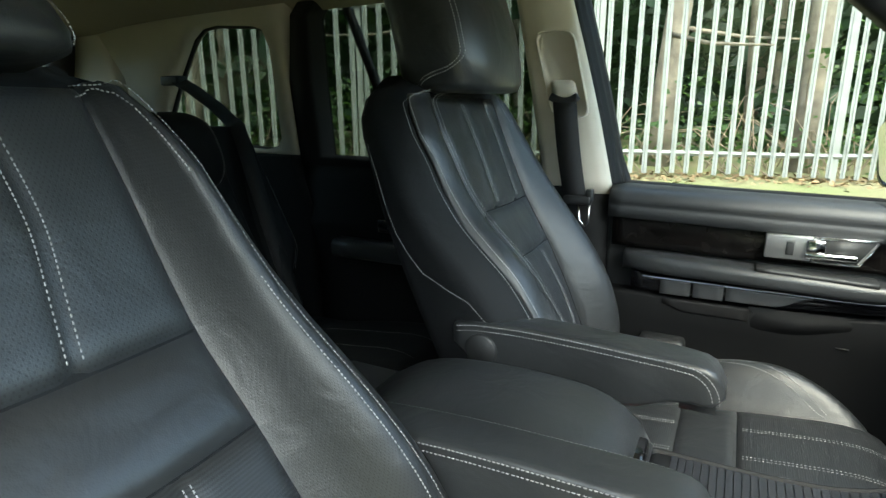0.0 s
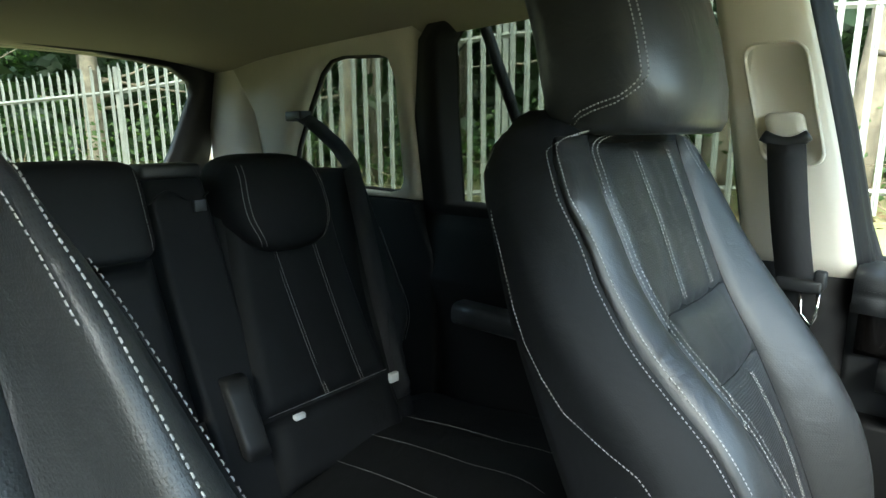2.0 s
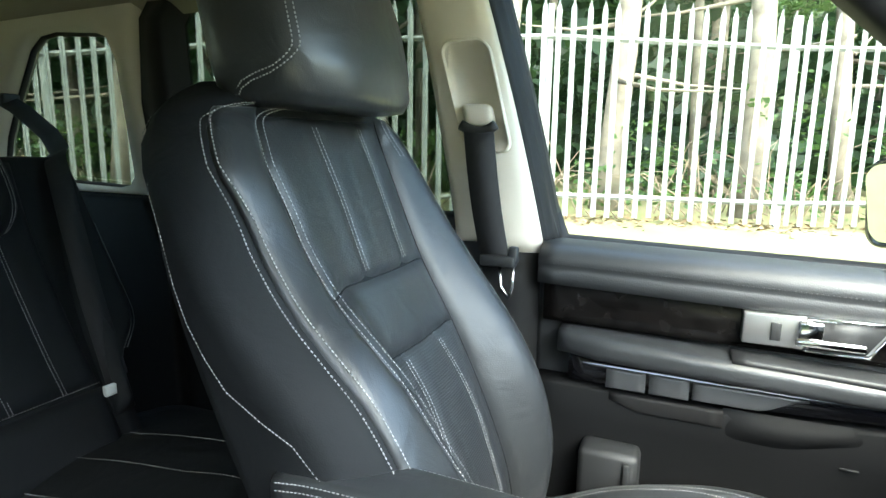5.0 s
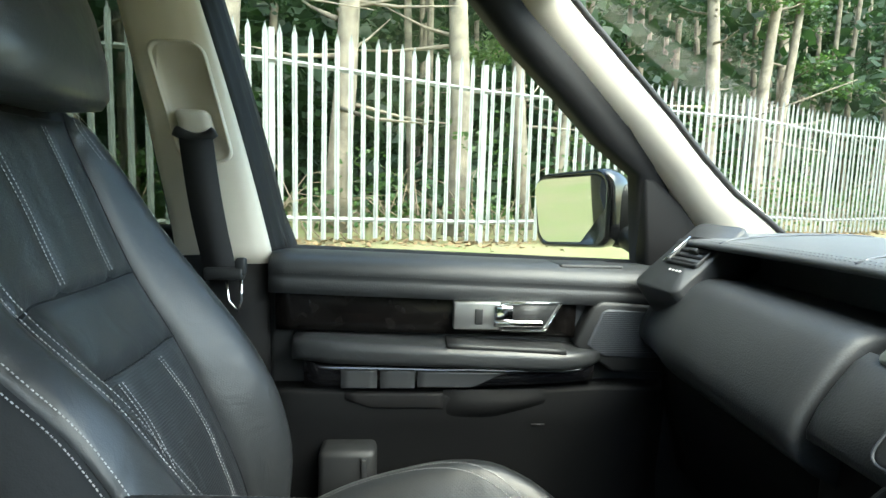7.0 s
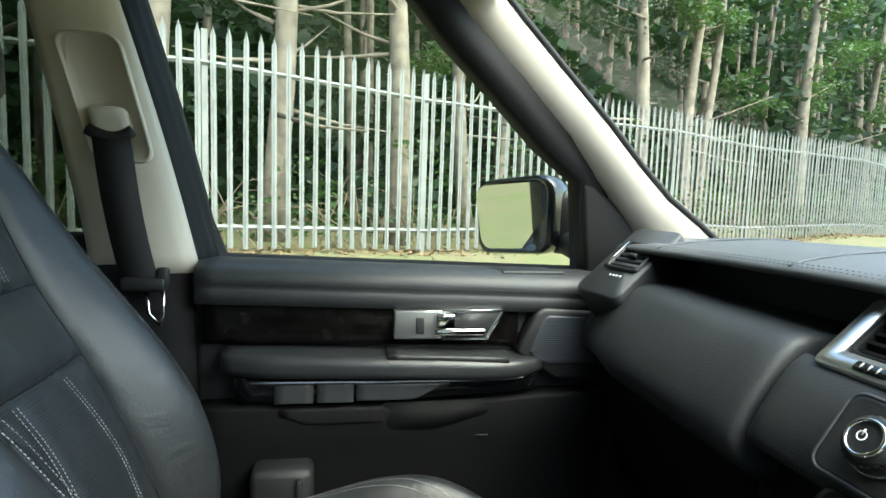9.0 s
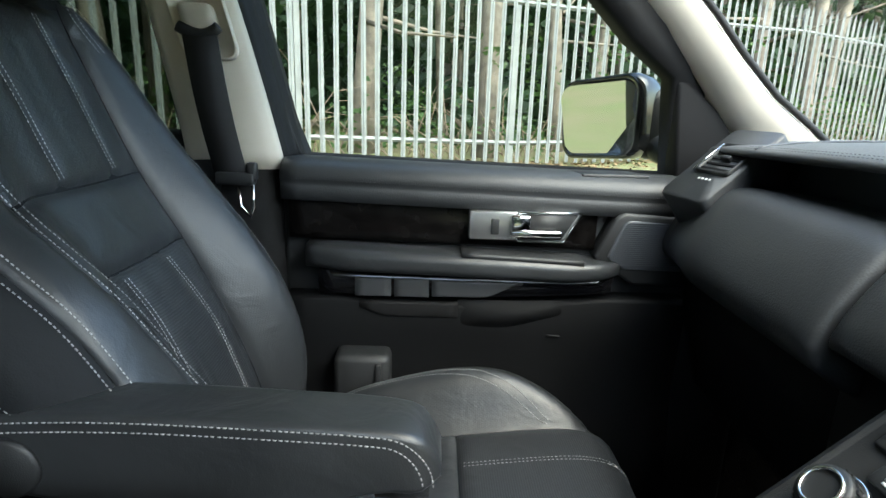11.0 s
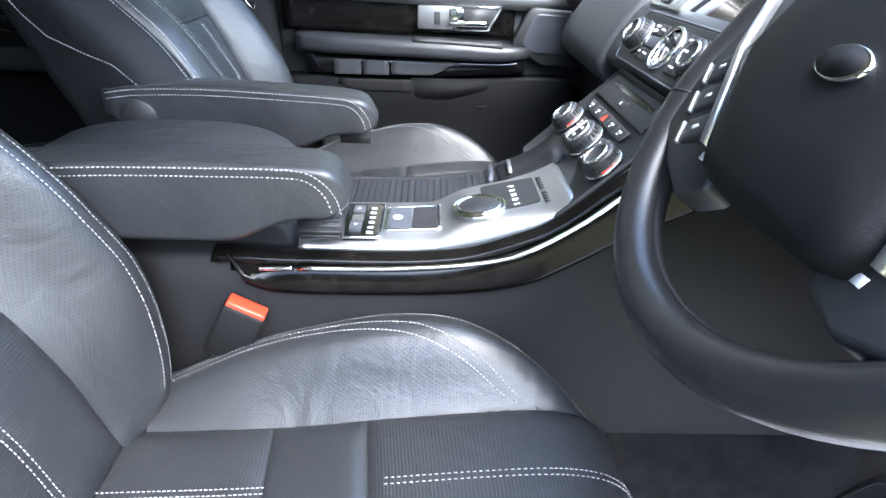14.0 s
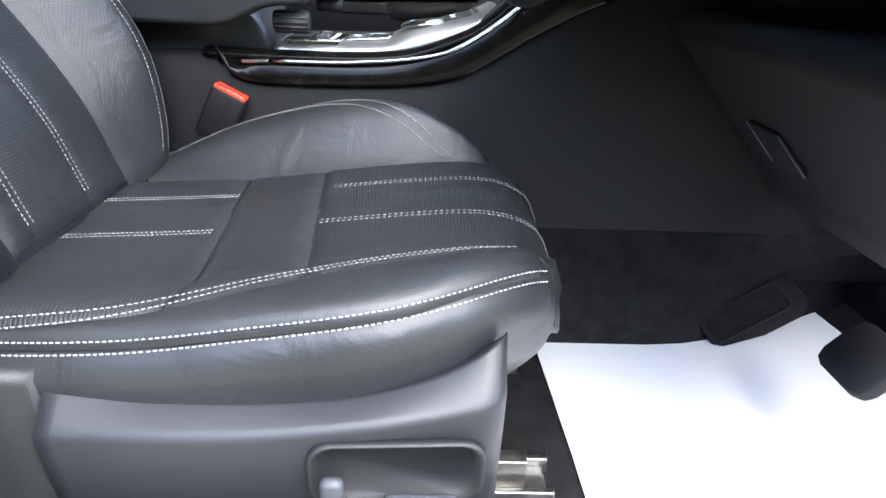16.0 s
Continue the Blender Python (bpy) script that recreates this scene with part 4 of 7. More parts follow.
    for sg in (-1, 1) if s < 0 else (1,):
        for o, up in ((0.0065, 0.0022), (0.0185, 0.0056)) if s > 0 or sg > 0 else ((0.039, 0.0047), (0.052, 0.0047)):
            if s < 0 > sg and o > 0.05:
                line(lambda z: 0.012 - WIDE(z), 0.95, 1.44, 60, (0.3, 1, 0.2), 0.0012)
            line(lambda z: sg * (WIDE(z) - o), 0.90, 1.515 if s > 0 or sg > 0 else 1.42, 50, (0.6, s * sg, 0.2), up)
    if s < 0:
        for q in (0.0, 0.010):
            turn = [(-WIDE(1.42) + 0.039 + q * 1.3, 1.42), (-0.168 + q, 1.45), (-0.160 + q, 1.475 - q * 0.4), (-0.146 + q * 0.6, 1.493 - q), (-0.122, 1.499 - q), (-0.096, 1.492 - q)]
            along(bm, B, [(turn[i][0] + (turn[i + 1][0] - turn[i][0]) * t, turn[i][1] + (turn[i + 1][1] - turn[i][1]) * t) for i in range(5) for t in (0, 0.25, 0.5, 0.75)] + turn[-1:], 0.0048, (0.6, s, 0.4))
    # seam on the side panels
    for sg in (-1, 1):
        zs = [(1.50, -0.340), (1.482, -0.342), (1.42, -0.325), (1.375, -0.307), (1.32, -0.285), (1.284, -0.268), (1.25, -0.243), (1.221, -0.214), (1.20, -0.165), (1.185, -0.126), (1.160, -0.100), (1.13, -0.06), (1.11, -0.03)]
        stitch(bm, [WB(x, sg * (WIDE(z) * (1 - 0.10 * max(0.0, (back_at(sg * WIDE(z), z) - x) / max(0.02, back_at(sg * WIDE(z), z) - BACK(z))) ** 2) + 0.0008), z) for z, x in zs], (0, s * sg, 0), r=0.0007)
    part("stitching", bm, THREAD, seat, "pale grey decorative stitching", "stuff")
    # grooves of the flutes
    # cushion core
    bm = bmesh.new()
    rings = []
    for x in span(-0.03, 0.48, 20) + [0.497, 0.511, 0.523, 0.530]:
        w = CWID(x)
        low = 0.80 + 0.02 * smooth((x - 0.3) / 0.25)
        ring = [W(x, d, cush_z(x, d, worn) - 0.005) for d in span(-w, w, 28)]
        ze, zi = cush_z(x, w, worn), cush_z(x, -w)
        ring += [W(x, w * 1.0 - 0.02 * t * t, ze + (low - ze) * t) for t in (0.25, 0.5, 0.75, 1.0)]
        ring += [W(x, -(w * 1.0 - 0.02 * t * t), zi + (low - zi) * t) for t in (1.0, 0.75, 0.5, 0.25)]
        rings.append(ring)
    rings.append([W(0.536, (s * y - 0.39) * 0.96, 0.81 + (z - 0.81) * 0.75) for x, y, z in rings[-1]])
    loft(bm, rings)
    part("cushion", bm, LEATHER, seat)

    def slant(v, d):
        """The cross band runs a little askew on the worn cushion."""
        k = smooth((v - 0.02) / 0.12) * smooth((0.44 - v) / 0.12) if worn else 0.0
        return C(v + k * (0.11 * max(-0.15, min(0.15, d)) - 0.003), d)

    def cpanel(name, x0, x1, d0, d1, m, label="", nx=12, nd=14):
        f0 = d0 if callable(d0) else (lambda x: d0)
        f1 = d1 if callable(d1) else (lambda x: d1)
        return part(name, sheet(lambda u, v: slant(v, f0(v) + (f1(v) - f0(v)) * u / 0.25), 0, 0.25, x0, x1, nd, nx, lift, 0.0035, 0.022, (0, 0, 1)), m, seat, label)

    kc = 0.137
    kr = ROLLB if worn else kc
    cpanel("rear_cushion_insert", -0.02, 0.183, -kc, kr, LEATHER_RIB, "finely ribbed leather", 12, 20)
    cpanel("cushion_band", 0.185, 0.283, -kc, kr, LEATHER, "plain leather cross band")
    cpanel("front_cushion_insert", 0.285, 0.530, -kc, kr, LEATHER_RIB, "finely ribbed leather", 22, 20)
    for sg in (-1, 1):
        cpanel("cushion_bolster", -0.02, 0.505, lambda x: sg * (ROLLB(x) if worn and sg > 0 else kc), lambda x: sg * (CWID(x) - 0.008), LEATHER_DOTS, "finely perforated leather bolster", 26, 14)
    bm = bmesh.new()
    def cl(d, x0, x1, m=40, o=(0, 0, 1), up=lift + 0.0007, **kw):
        fd = d if callable(d) else (lambda x: d)
        along(bm, C, [(x, fd(x)) for x in span(x0, x1, m)], up, o, **kw)
    for d in (-0.047, 0.047):
        for o in (-0.0035, 0.0035):
            cl(d + o, 0.0, 0.178)
            cl(d + o, 0.292, 0.527, o=(0.3, 0, 1))
    for sg in (-1, 1):
        for o in (0.0, 0.0095):
            cl(lambda x: sg * ((ROLLB(x) + 0.008 if worn and sg > 0 else ROLLA(x)) - o), -0.01, 0.48 if worn and sg > 0 else 0.43 - o * 0.4, o=(0, 0.2 * sg * s, 1), up=lift + 0.0006)
        for o in ((0.0055, 0.0115) if sg > 0 else (0.013, 0.021)) if worn else (0.004, 0.018):
            cl(lambda x: sg * (CWID(x) - o), 0.0, 0.505, o=(0, 1.0 * sg * s, 0.5), up=0.0035)
    part("cushion_stitching", bm, THREAD, seat, "pale grey decorative stitching", "stuff")
    # plastic side cover, base and rails
    bm = bmesh.new()
    top = crv((0.10, 0.862), (0.13, 0.856), (0.185, 0.847), (0.25, 0.845), (0.31, 0.846), (0.36, 0.850), (0.415, 0.863), (0.445, 0.877), (0.462, 0.888))
    yo = crv((-0.2, 0.262), (0.2, 0.272), (0.35, 0.266), (0.43, 0.254), (0.462, 0.244), (0.470, 0.230))
    ridge = crv((0.1, 0.832), (0.27, 0.832), (0.40, 0.842), (0.47, 0.850))
    loft(bm, [[W(x, d, z) for d, z in ((0.20, top(x) - 0.012), (yo(x) - 0.028, top(x) - 0.001), (yo(x) - 0.025, top(x)), (yo(x) - 0.022, top(x) - 0.001), (yo(x) - 0.004, ridge(x) + 0.007), (yo(x) + 0.001, ridge(x) + 0.003), (yo(x) + 0.003, ridge(x) - 0.003), (yo(x) + 0.002, 0.80), (yo(x) - 0.004, 0.725), (yo(x) - 0.02, 0.715), (0.20, 0.715))] for x in span(0.118, 0.462, 26) + [0.467, 0.470]])
    cover = part("side_cover", bm, COVER, seat, "dark grey plastic seat side cover")
    bm = bmesh.new()
    loft(bm, [[W(x, d, z) for d, z in rr(0.19, 0.258, 0.715, 0.876 + 0.010 * smooth((-x) / 0.2), 0.010, 3)] for x in span(-0.20, 0.114, 8)])
    part("hinge_cover", bm, PLASTIC, seat, "black plastic recliner cover")
    for x, h in ((0.362, 0.016), (0.405, 0.012)):
        part("recess_clip", box(*sorted((x + dx - 0.002, x + dx + 0.002)), *sorted((s * 0.655, s * 0.6575)), 0.828 - h, 0.828, 0), GLOSS, cover)
    part("control_recess", loft(bmesh.new(), [[W(0.381 + a * q, 0.2700 + h + 0.010 * smooth((0.38 - a - 0.381) / 0.1), 0.803 + b * q) for a, b in rr(-0.062, 0.068, -0.03, 0.026, 0.016)] for q, h in ((1.06, -0.006), (1.05, 0.001), (0.98, 0.0015), (0.94, -0.004))]), PLASTIC, cover, "black recessed seat control panel")
    part("seat_switch", box(*sorted((0.375 + dx, 0.432 + dx)), *sorted((s * 0.672, s * 0.684)), 0.776, 0.794, 0.005), TRIM_GREY, cover)
    part("seat_switch", box(*sorted((0.328 + dx, 0.346 + dx)), *sorted((s * 0.672, s * 0.684)), 0.775, 0.812, 0.007), TRIM_GREY, cover)
    part("base", box(*sorted((-0.12 + dx, 0.46 + dx)), *sorted((s * 0.18, s * 0.60)), 0.66, 0.81, 0.015), PLASTIC, seat)
    for d in (-0.125, 0.125):
        y = s * (0.39 + d)
        rail = part("rail", box(-0.20 + dx, 0.545 + dx, y - 0.026, y + 0.026, 0.600, 0.630, 0.003), STEEL, seat, "steel seat rail")
        bm = box(-0.20 + dx, 0.55 + dx, y - 0.028, y - 0.020, 0.62, 0.642, 0.002)
        rbox(bm, -0.20 + dx, 0.55 + dx, y + 0.020, y + 0.028, 0.62, 0.642, 0.002)
        rbox(bm, -0.10 + dx, 0.52 + dx, y - 0.010, y + 0.010, 0.629, 0.668, 0.002)
        part("rail_lip", bm, STEEL, rail)
    # folding armrest on the inner side
    yi = -0.178 if s > 0 else -0.212
    hi = 0.0 if s > 0 else -0.006
    dip = 0.05 if s > 0 else 0.0
    tp = crv(*[(x, z + hi - dip * max(0.0, x + 0.09)) for x, z in ((-0.15, 1.150), (-0.10, 1.157), (0.0, 1.164), (0.12, 1.166), (0.21, 1.165), (0.238, 1.157), (0.252, 1.135))])
    lo = 0.0 if s > 0 else -0.002
    bt = crv(*[(x, z + lo - dip * 0.7 * max(0.0, x + 0.09)) for x, z in ((-0.15, 1.115), (-0.12, 1.092), (-0.08, 1.080), (0.106, 1.074), (0.14, 1.078), (0.175, 1.094), (0.205, 1.101), (0.235, 1.103), (0.252, 1.115))])
    bm = bmesh.new()
    loft(bm, [[W(x - dx, d, z) for d, z in rr(yi - 0.066 + 0.008 * smooth((x - 0.225) / 0.03) ** 2, yi - 0.002 - 0.008 * smooth((x - 0.225) / 0.03) ** 2, bt(x), tp(x), 0.008, 4)] for x in span(-0.15, 0.18, 18) + [0.195, 0.21, 0.225, 0.236, 0.244, 0.249, 0.252]])
    arm = part("armrest", bm, LEATHER, seat, "padded leather folding armrest")
    bm = bmesh.new()
    for d, sg in ((yi - 0.066, -1), (yi - 0.002, 1)):
        for o in (0.0045, 0.0130):
            pts = [W(x - dx, d + sg * 0.0004, tp(x) - o) for x in span(-0.145, 0.20, 40)]
            pts += [W(0.20 + 0.050 * math.sin(t) - o * math.sin(t) - dx, d + sg * 0.0004 - sg * 0.008 * smooth((0.20 + (0.050 - o) * math.sin(t) - 0.225) / 0.03) ** 2, tp(0.20) - 0.055 + (0.055 - o) * math.cos(t)) for t in span(0.15, 1.5, 10)]
            stitch(bm, pts, (0, sg * s, 0))
    part("armrest_stitching", bm, THREAD, arm, "pale grey double stitching", "stuff")
    if s > 0:
        bm = bmesh.new()
        disc(bm, 0.027, 0, 0.006, 32, bevel=0.003)
        bm.transform(Matrix.Translation(W(-0.10 - dx, yi - 0.066, 1.112)) @ pose(0, 0, 0, 90 * s, 0, 0))
        part("pivot_cap", bm, PLASTIC, arm, "round black pivot cap")
    bm = bmesh.new()
    tube(bm, [W(0.195 - dx, yi - 0.036, 1.078 if s < 0 else 1.084), W(0.242 - dx, yi - 0.036, 1.078 if s < 0 else 1.084)], 0.0135, 14)
    wheel = part("tilt_wheel", bm, PLASTIC, arm, "knurled black adjuster wheel")
    bm = bmesh.new()
    for i in range(14):
        a = 2 * math.pi * i / 14
        c = W(0, yi - 0.036 + 0.0135 * math.cos(a), (1.078 if s < 0 else 1.094) + 0.0135 * math.sin(a))
        tube(bm, [(0.197, c[1], c[2]), (0.240, c[1], c[2])], 0.0016, 5)
    part("knurling", bm, PLASTIC, wheel, kind="stuff")
    # belt buckle
    bk = thing("belt_buckle", "black seat belt buckle with a red release button", "belt buckle")
    m = Matrix.Translation((0.124 + dx, s * 0.166, 0.985)) @ pose(0, 0, 0, 0, 28, 0)
    part("stalk", box(-0.012, 0.012, -0.006, 0.006, -0.16, -0.06, 0.003), PLASTIC, bk, m=m)
    part("case", box(-0.025, 0.025, -0.012, 0.012, -0.075, 0.0, 0.005), FRAME_BLACK, bk, m=m)
    part("release_button", box(-0.0225, 0.0225, -0.010, 0.010, -0.006, 0.004, 0.002), RED, bk, "red plastic button", m=m)
    return seat


front_seat(1, "black leather passenger seat with pale double stitching")
front_seat(-1, "black leather driver's seat with ribbed cushion and armrest", 0.008, 8.7, (0.04, 0.19), 0.0105, 0.030, 0.14, 0.012, 0.05)

# ---- rear bench ----
# The bench's leather carries the dim rear cabin's shade in its colour.
bench = thing("bench_seat", "black leather rear bench seat with separate headrests", "rear seat", (-0.7, 0, 0.6))
RF = crv((0.86, -0.72), (0.95, -0.755), (1.01, -0.785), (1.10, -0.835), (1.27, -0.915), (1.40, -0.965), (1.45, -0.985), (1.49, -1.01))


def rear_back(name, y0, y1, ztop, bol, label):
    mid, hw = (y0 + y1) / 2, (y1 - y0) / 2

    def F(y, z):
        a = abs(y - mid) / hw
        x = RF(z) + bol * smooth((a - 0.5) / 0.3) - 0.06 * max(0, (a - 0.82) / 0.18) ** 2
        return x

    bm = bmesh.new()
    rings = []
    for z in span(0.84, ztop - 0.02, 14) + [ztop - 0.008, ztop]:
        q = 0.0 if z < ztop - 0.01 else 0.02
        nar = 1 - 0.10 * smooth((z - 1.2) / 0.3)
        ys = [mid + (y - mid) * nar for y in span(y0, y1, 18)]
        rings.append([(F(mid + (y - mid) / nar, z) - q, y, z) for y in ys] + [(RF(z) - 0.13 + q, y, z) for y in reversed(ys)])
    loft(bm, rings)
    return part(name, bm, LEATHER_SHADED, bench, label), F


def soft_x(y, z, c, h, p):
    """Front surface of a soft block, in x, at a given y and z."""
    k = 1.0 - abs((y - c[1]) / h[1]) ** p - abs((z - c[2]) / h[2]) ** p
    return c[0] + h[0] * max(0.0, k) ** (1 / p)


INS_L, INS_R = crv((1.02, 0.128), (1.33, 0.170), (1.43, 0.186)), crv((1.02, 0.428), (1.30, 0.420), (1.43, 0.424))
BOL_L, BOL_R = crv((0.95, 0.432), (1.07, 0.434), (1.25, 0.458), (1.41, 0.500), (1.44, 0.508)), crv((0.95, 0.475), (1.05, 0.492), (1.115, 0.545), (1.20, 0.548), (1.274, 0.544), (1.38, 0.536), (1.437, 0.528))
for s in (1, -1):
    bm = bmesh.new()
    rings = []
    for z in span(0.84, 1.42, 14) + [1.434, 1.440]:
        q = 0.0 if z < 1.43 else 0.012
        ys = span(INS_L(z) - 0.004, BOL_R(z) - 0.004, 14)
        rings.append([(RF(z) - 0.004 - q, s * y, z) for y in ys] + [(RF(z) - 0.13 + q, s * y, z) for y in reversed(ys)])
    loft(bm, rings)
    ob = part("outer_backrest", bm, LEATHER_SHADED, bench, "black leather outer rear seat back with stitched centre")

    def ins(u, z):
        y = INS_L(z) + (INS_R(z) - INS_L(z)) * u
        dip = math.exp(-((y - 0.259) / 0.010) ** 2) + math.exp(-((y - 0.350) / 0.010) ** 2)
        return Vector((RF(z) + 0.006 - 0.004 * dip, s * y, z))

    part("insert", sheet(ins, 0.0, 1.0, 1.022, 1.436, 30, 18, 0.012, 0.012, 0.030, (1, 0, 0.3)), LEATHER_SHADED, ob)
    part("lower_flap", sheet(lambda u, z: Vector((RF(z) + 0.010, s * (0.128 + 0.30 * u), z)), 0.0, 1.0, 0.90, 1.020, 14, 8, 0.010, 0.012, 0.025, (1, 0, 0.3)), LEATHER_SHADED, ob, "smooth leather flap below the seat back")
    part("side_bolster", sheet(lambda u, z: Vector((RF(z) + 0.004, s * (BOL_L(z) + (BOL_R(z) - BOL_L(z)) * u), z)), 0.0, 1.0, 0.96, 1.438, 12, 22, 0.026, 0.012, 0.040, (1, 0, 0.3)), LEATHER_SHADED, ob)
    bm = bmesh.new()
    for y0, y1 in ((0.266, 0.252), (0.354, 0.345)):
        for o in (-0.003, 0.003):
            stitch(bm, [(RF(z) + 0.0165, s * (y0 + (y1 - y0) * (z - 1.02) / 0.27 + o), z) for z in span(1.03, 1.295, 20)], (1, 0, 0.3), r=0.0007)
    for o in (0.012, 0.019):
        stitch(bm, [(RF(z) + 0.022, s * (BOL_R(z) - o), z) for z in span(1.07, 1.31, 24)], (1, 0, 0.2), r=0.0007)
    stitch(bm, [(RF(1.028) + 0.014, s * y, 1.028) for y in span(0.14, 0.42, 16)], (1, 0, 0.3), r=0.0006)
    part("stitching", bm, THREAD, ob, "thin pale stitching", "stuff")
    hc, hh, hp_ = (-0.968, 0.281, 1.388), (0.088, 0.113, 0.094), 3.4

    def shape(p):
        """Leans the block with the seat and narrows its lower half."""
        k = 1 - 0.20 * smooth((1.375 - p[2]) / 0.09)
        return Vector((p[0] - (p[2] - 1.388) * 0.36, s * (hc[1] + (p[1] - hc[1]) * k), p[2]))

    bm = pillow(bmesh.new(), *hc, *hh, hp_, 18)
    for v in bm.verts:
        v.co = shape(v.co)
    hr = part("headrest", bm, LEATHER_SHADED, ob)
    bm = bmesh.new()
    for sg in (-1, 1):
        for o in (0.0, 0.008):
            path = []
            for t in span(-0.80, 0.80, 24):
                z, y = hc[2] + hh[2] * t, hc[1] + sg * (0.076 + 0.016 * math.cos(t * 1.5) - o)
                path.append(shape((soft_x(y, z, hc, hh, hp_) + 0.0008, y, z)))
            stitch(bm, path, (1, 0.4 * s * sg, 0.2), r=0.0007)
    part("headrest_stitching", bm, THREAD, hr, kind="stuff")
    for y, z in ((0.194, 1.008), (0.430, 1.010)):
        part("anchor_tag", box(-0.774, -0.764, s * y - 0.011, s * y + 0.011, z - 0.010, z + 0.010, 0.001), WHITE, ob, "small white child-seat anchor tag")
    rb = thing("rear_seat_belt", "black rear seat belt running over the shoulder of the seat", "seat belt")
    bm = ribbon(bmesh.new(), [(-1.40, s * 0.672, 1.575), (-1.33, s * 0.665, 1.55), (-1.20, s * 0.645, 1.49), (-1.10, s * 0.60, 1.452), (-1.02, s * 0.54, 1.447), (-0.965, s * 0.500, 1.436), (-0.915, s * 0.482, 1.34), (-0.840, s * 0.462, 1.17), (-0.775, s * 0.452, 1.02)], (0.1, 0.9 * s, 0.4), 0.046, 0.003)
    part("webbing", bm, WEB, rb)
    part("belt_slot", box(-1.46, -1.38, s * 0.655, s * 0.70, 1.56, 1.59, 0.006), PLASTIC, rb)

ob, F = rear_back("middle_backrest", -0.150, 0.034, 1.30, 0.0, "plain black leather middle seat back")
part("middle_cushion", sheet(lambda y, z: Vector((RF(z) + 0.006, y, z)), -0.150, 0.034, 1.062, 1.315, 14, 14, 0.014, 0.014, 0.028, (1, 0, 0.3)), LEATHER_SHADED, ob)
bm = pillow(bmesh.new(), -0.990, -0.058, 1.398, 0.088, 0.090, 0.080, 6.5, 18)
for v in bm.verts:
    v.co.x -= (v.co.z - 1.398) * 0.36
hr = part("headrest", bm, LEATHER_SHADED, ob)
bm = bmesh.new()
for sg in (-1, 1):
    path = []
    for z in span(1.335, 1.465, 18):
        y = -0.058 + sg * 0.076
        path.append((soft_x(y, z, (-0.990, -0.058, 1.398), (0.088, 0.090, 0.080), 6.5) + 0.0008 - (z - 1.398) * 0.36, y, z))
    stitch(bm, path, (1, 0, 0.2), r=0.0007)
part("headrest_stitching", bm, THREAD, hr, kind="stuff")
part("lower_roll", sheet(lambda y, z: Vector((RF(z) + 0.012, y, z)), -0.155, 0.040, 0.94, 1.058, 14, 10, 0.028, 0.014, 0.035, (1, 0, 0.3)), LEATHER_SHADED, ob)
for y0, y1 in ((0.038, 0.168), (-0.22, -0.155)):
    ob, F = rear_back("shoulder_panel", y0, y1, 1.455, 0.0, "black shoulder panel between the rear seats")
    part("belt_cover", box(-1.06, -0.985, y0 + 0.01, y1 - 0.01, 1.44, 1.468, 0.008), PLASTIC, ob)
    part("belt_clip", box(-0.968, -0.950, y0 + 0.084, y0 + 0.106, 1.382, 1.404, 0.002), TRIM_GREY, ob, "small grey clip")
    part("panel_fold", tube(bmesh.new(), [(RF(1.41) + 0.001, y, 1.41 - 0.012 * math.cos((y - y0) / (y1 - y0) * 9)) for y in span(y0 + 0.01, y1 - 0.01, 10)], 0.0022, 6), LEATHER_SHADED, ob)
part("buckle_pocket", loft(bmesh.new(), [[(RF(z) + 0.010 + a, 0.100 + b, z) for a, b in rr(-0.01, 0.020, -0.022, 0.022, 0.008)] for z in span(0.985, 1.105, 5)]), PLASTIC, bench, "black plastic buckle pocket")

rc = bench
bm = bmesh.new()
rz = crv((-0.86, 0.90), (-0.75, 0.905), (-0.6, 0.93), (-0.45, 0.945), (-0.38, 0.935), (-0.34, 0.90), (-0.33, 0.85))
loft(bm, [[(x, y, rz(x) + 0.025 * math.cos(y * 2 * math.pi / 0.62 - math.pi * 1.15) - 0.05 * max(0, (abs(y) - 0.60) / 0.12) ** 2) for y in span(-0.69, 0.69, 36)] + [(x, 0.69, 0.70), (x, -0.69, 0.70)] for x in span(-0.86, -0.33, 16)])
part("cushion", bm, LEATHER_SHADED, rc)
bm = bmesh.new()
for y in (0.24, 0.44, 0.33):
    for sg in (1, -1):
        stitch(bm, [(x, sg * y + 0.05 * smooth((x + 0.5) / 0.2) * sg, rz(x) + 0.025 * math.cos(y * 2 * math.pi / 0.62 - math.pi * 1.15) + 0.002) for x in span(-0.74, -0.36, 20)], (0, 0, 1), r=0.0007)
part("stitching", bm, THREAD, rc, "thin pale stitching", "stuff")
part("base", box(-0.85, -0.40, -0.66, 0.66, 0.60, 0.72, 0.01), CARPET, rc)
bm = box(-0.792, -0.758, 0.150, 0.174, 0.91, 0.925, 0.004)
bk = thing("belt_buckle", "black rear belt buckle with a red button", "belt buckle")
part("case", bm, PLASTIC, bk)
part("release_button", box(-0.788, -0.762, 0.152, 0.172, 0.925, 0.936, 0.003), RED, bk, "red plastic button")


# ---- dashboard ----
dash = thing("dashboard", "black soft-skinned dashboard with a shelf and stitched top", "dashboard", (0.9, 0, 0.9))


def along_y(prof, y0, y1, n=16, bow=0.0, drop=0.0):
    bm = bmesh.new()
    return loft(bm, [[(x + bow * (y / 0.7) ** 2, y, z - drop * max(0.0, (abs(y) - 0.2) / 0.5) ** 1.5) for x, z in prof] for y in span(y0, y1, n)])


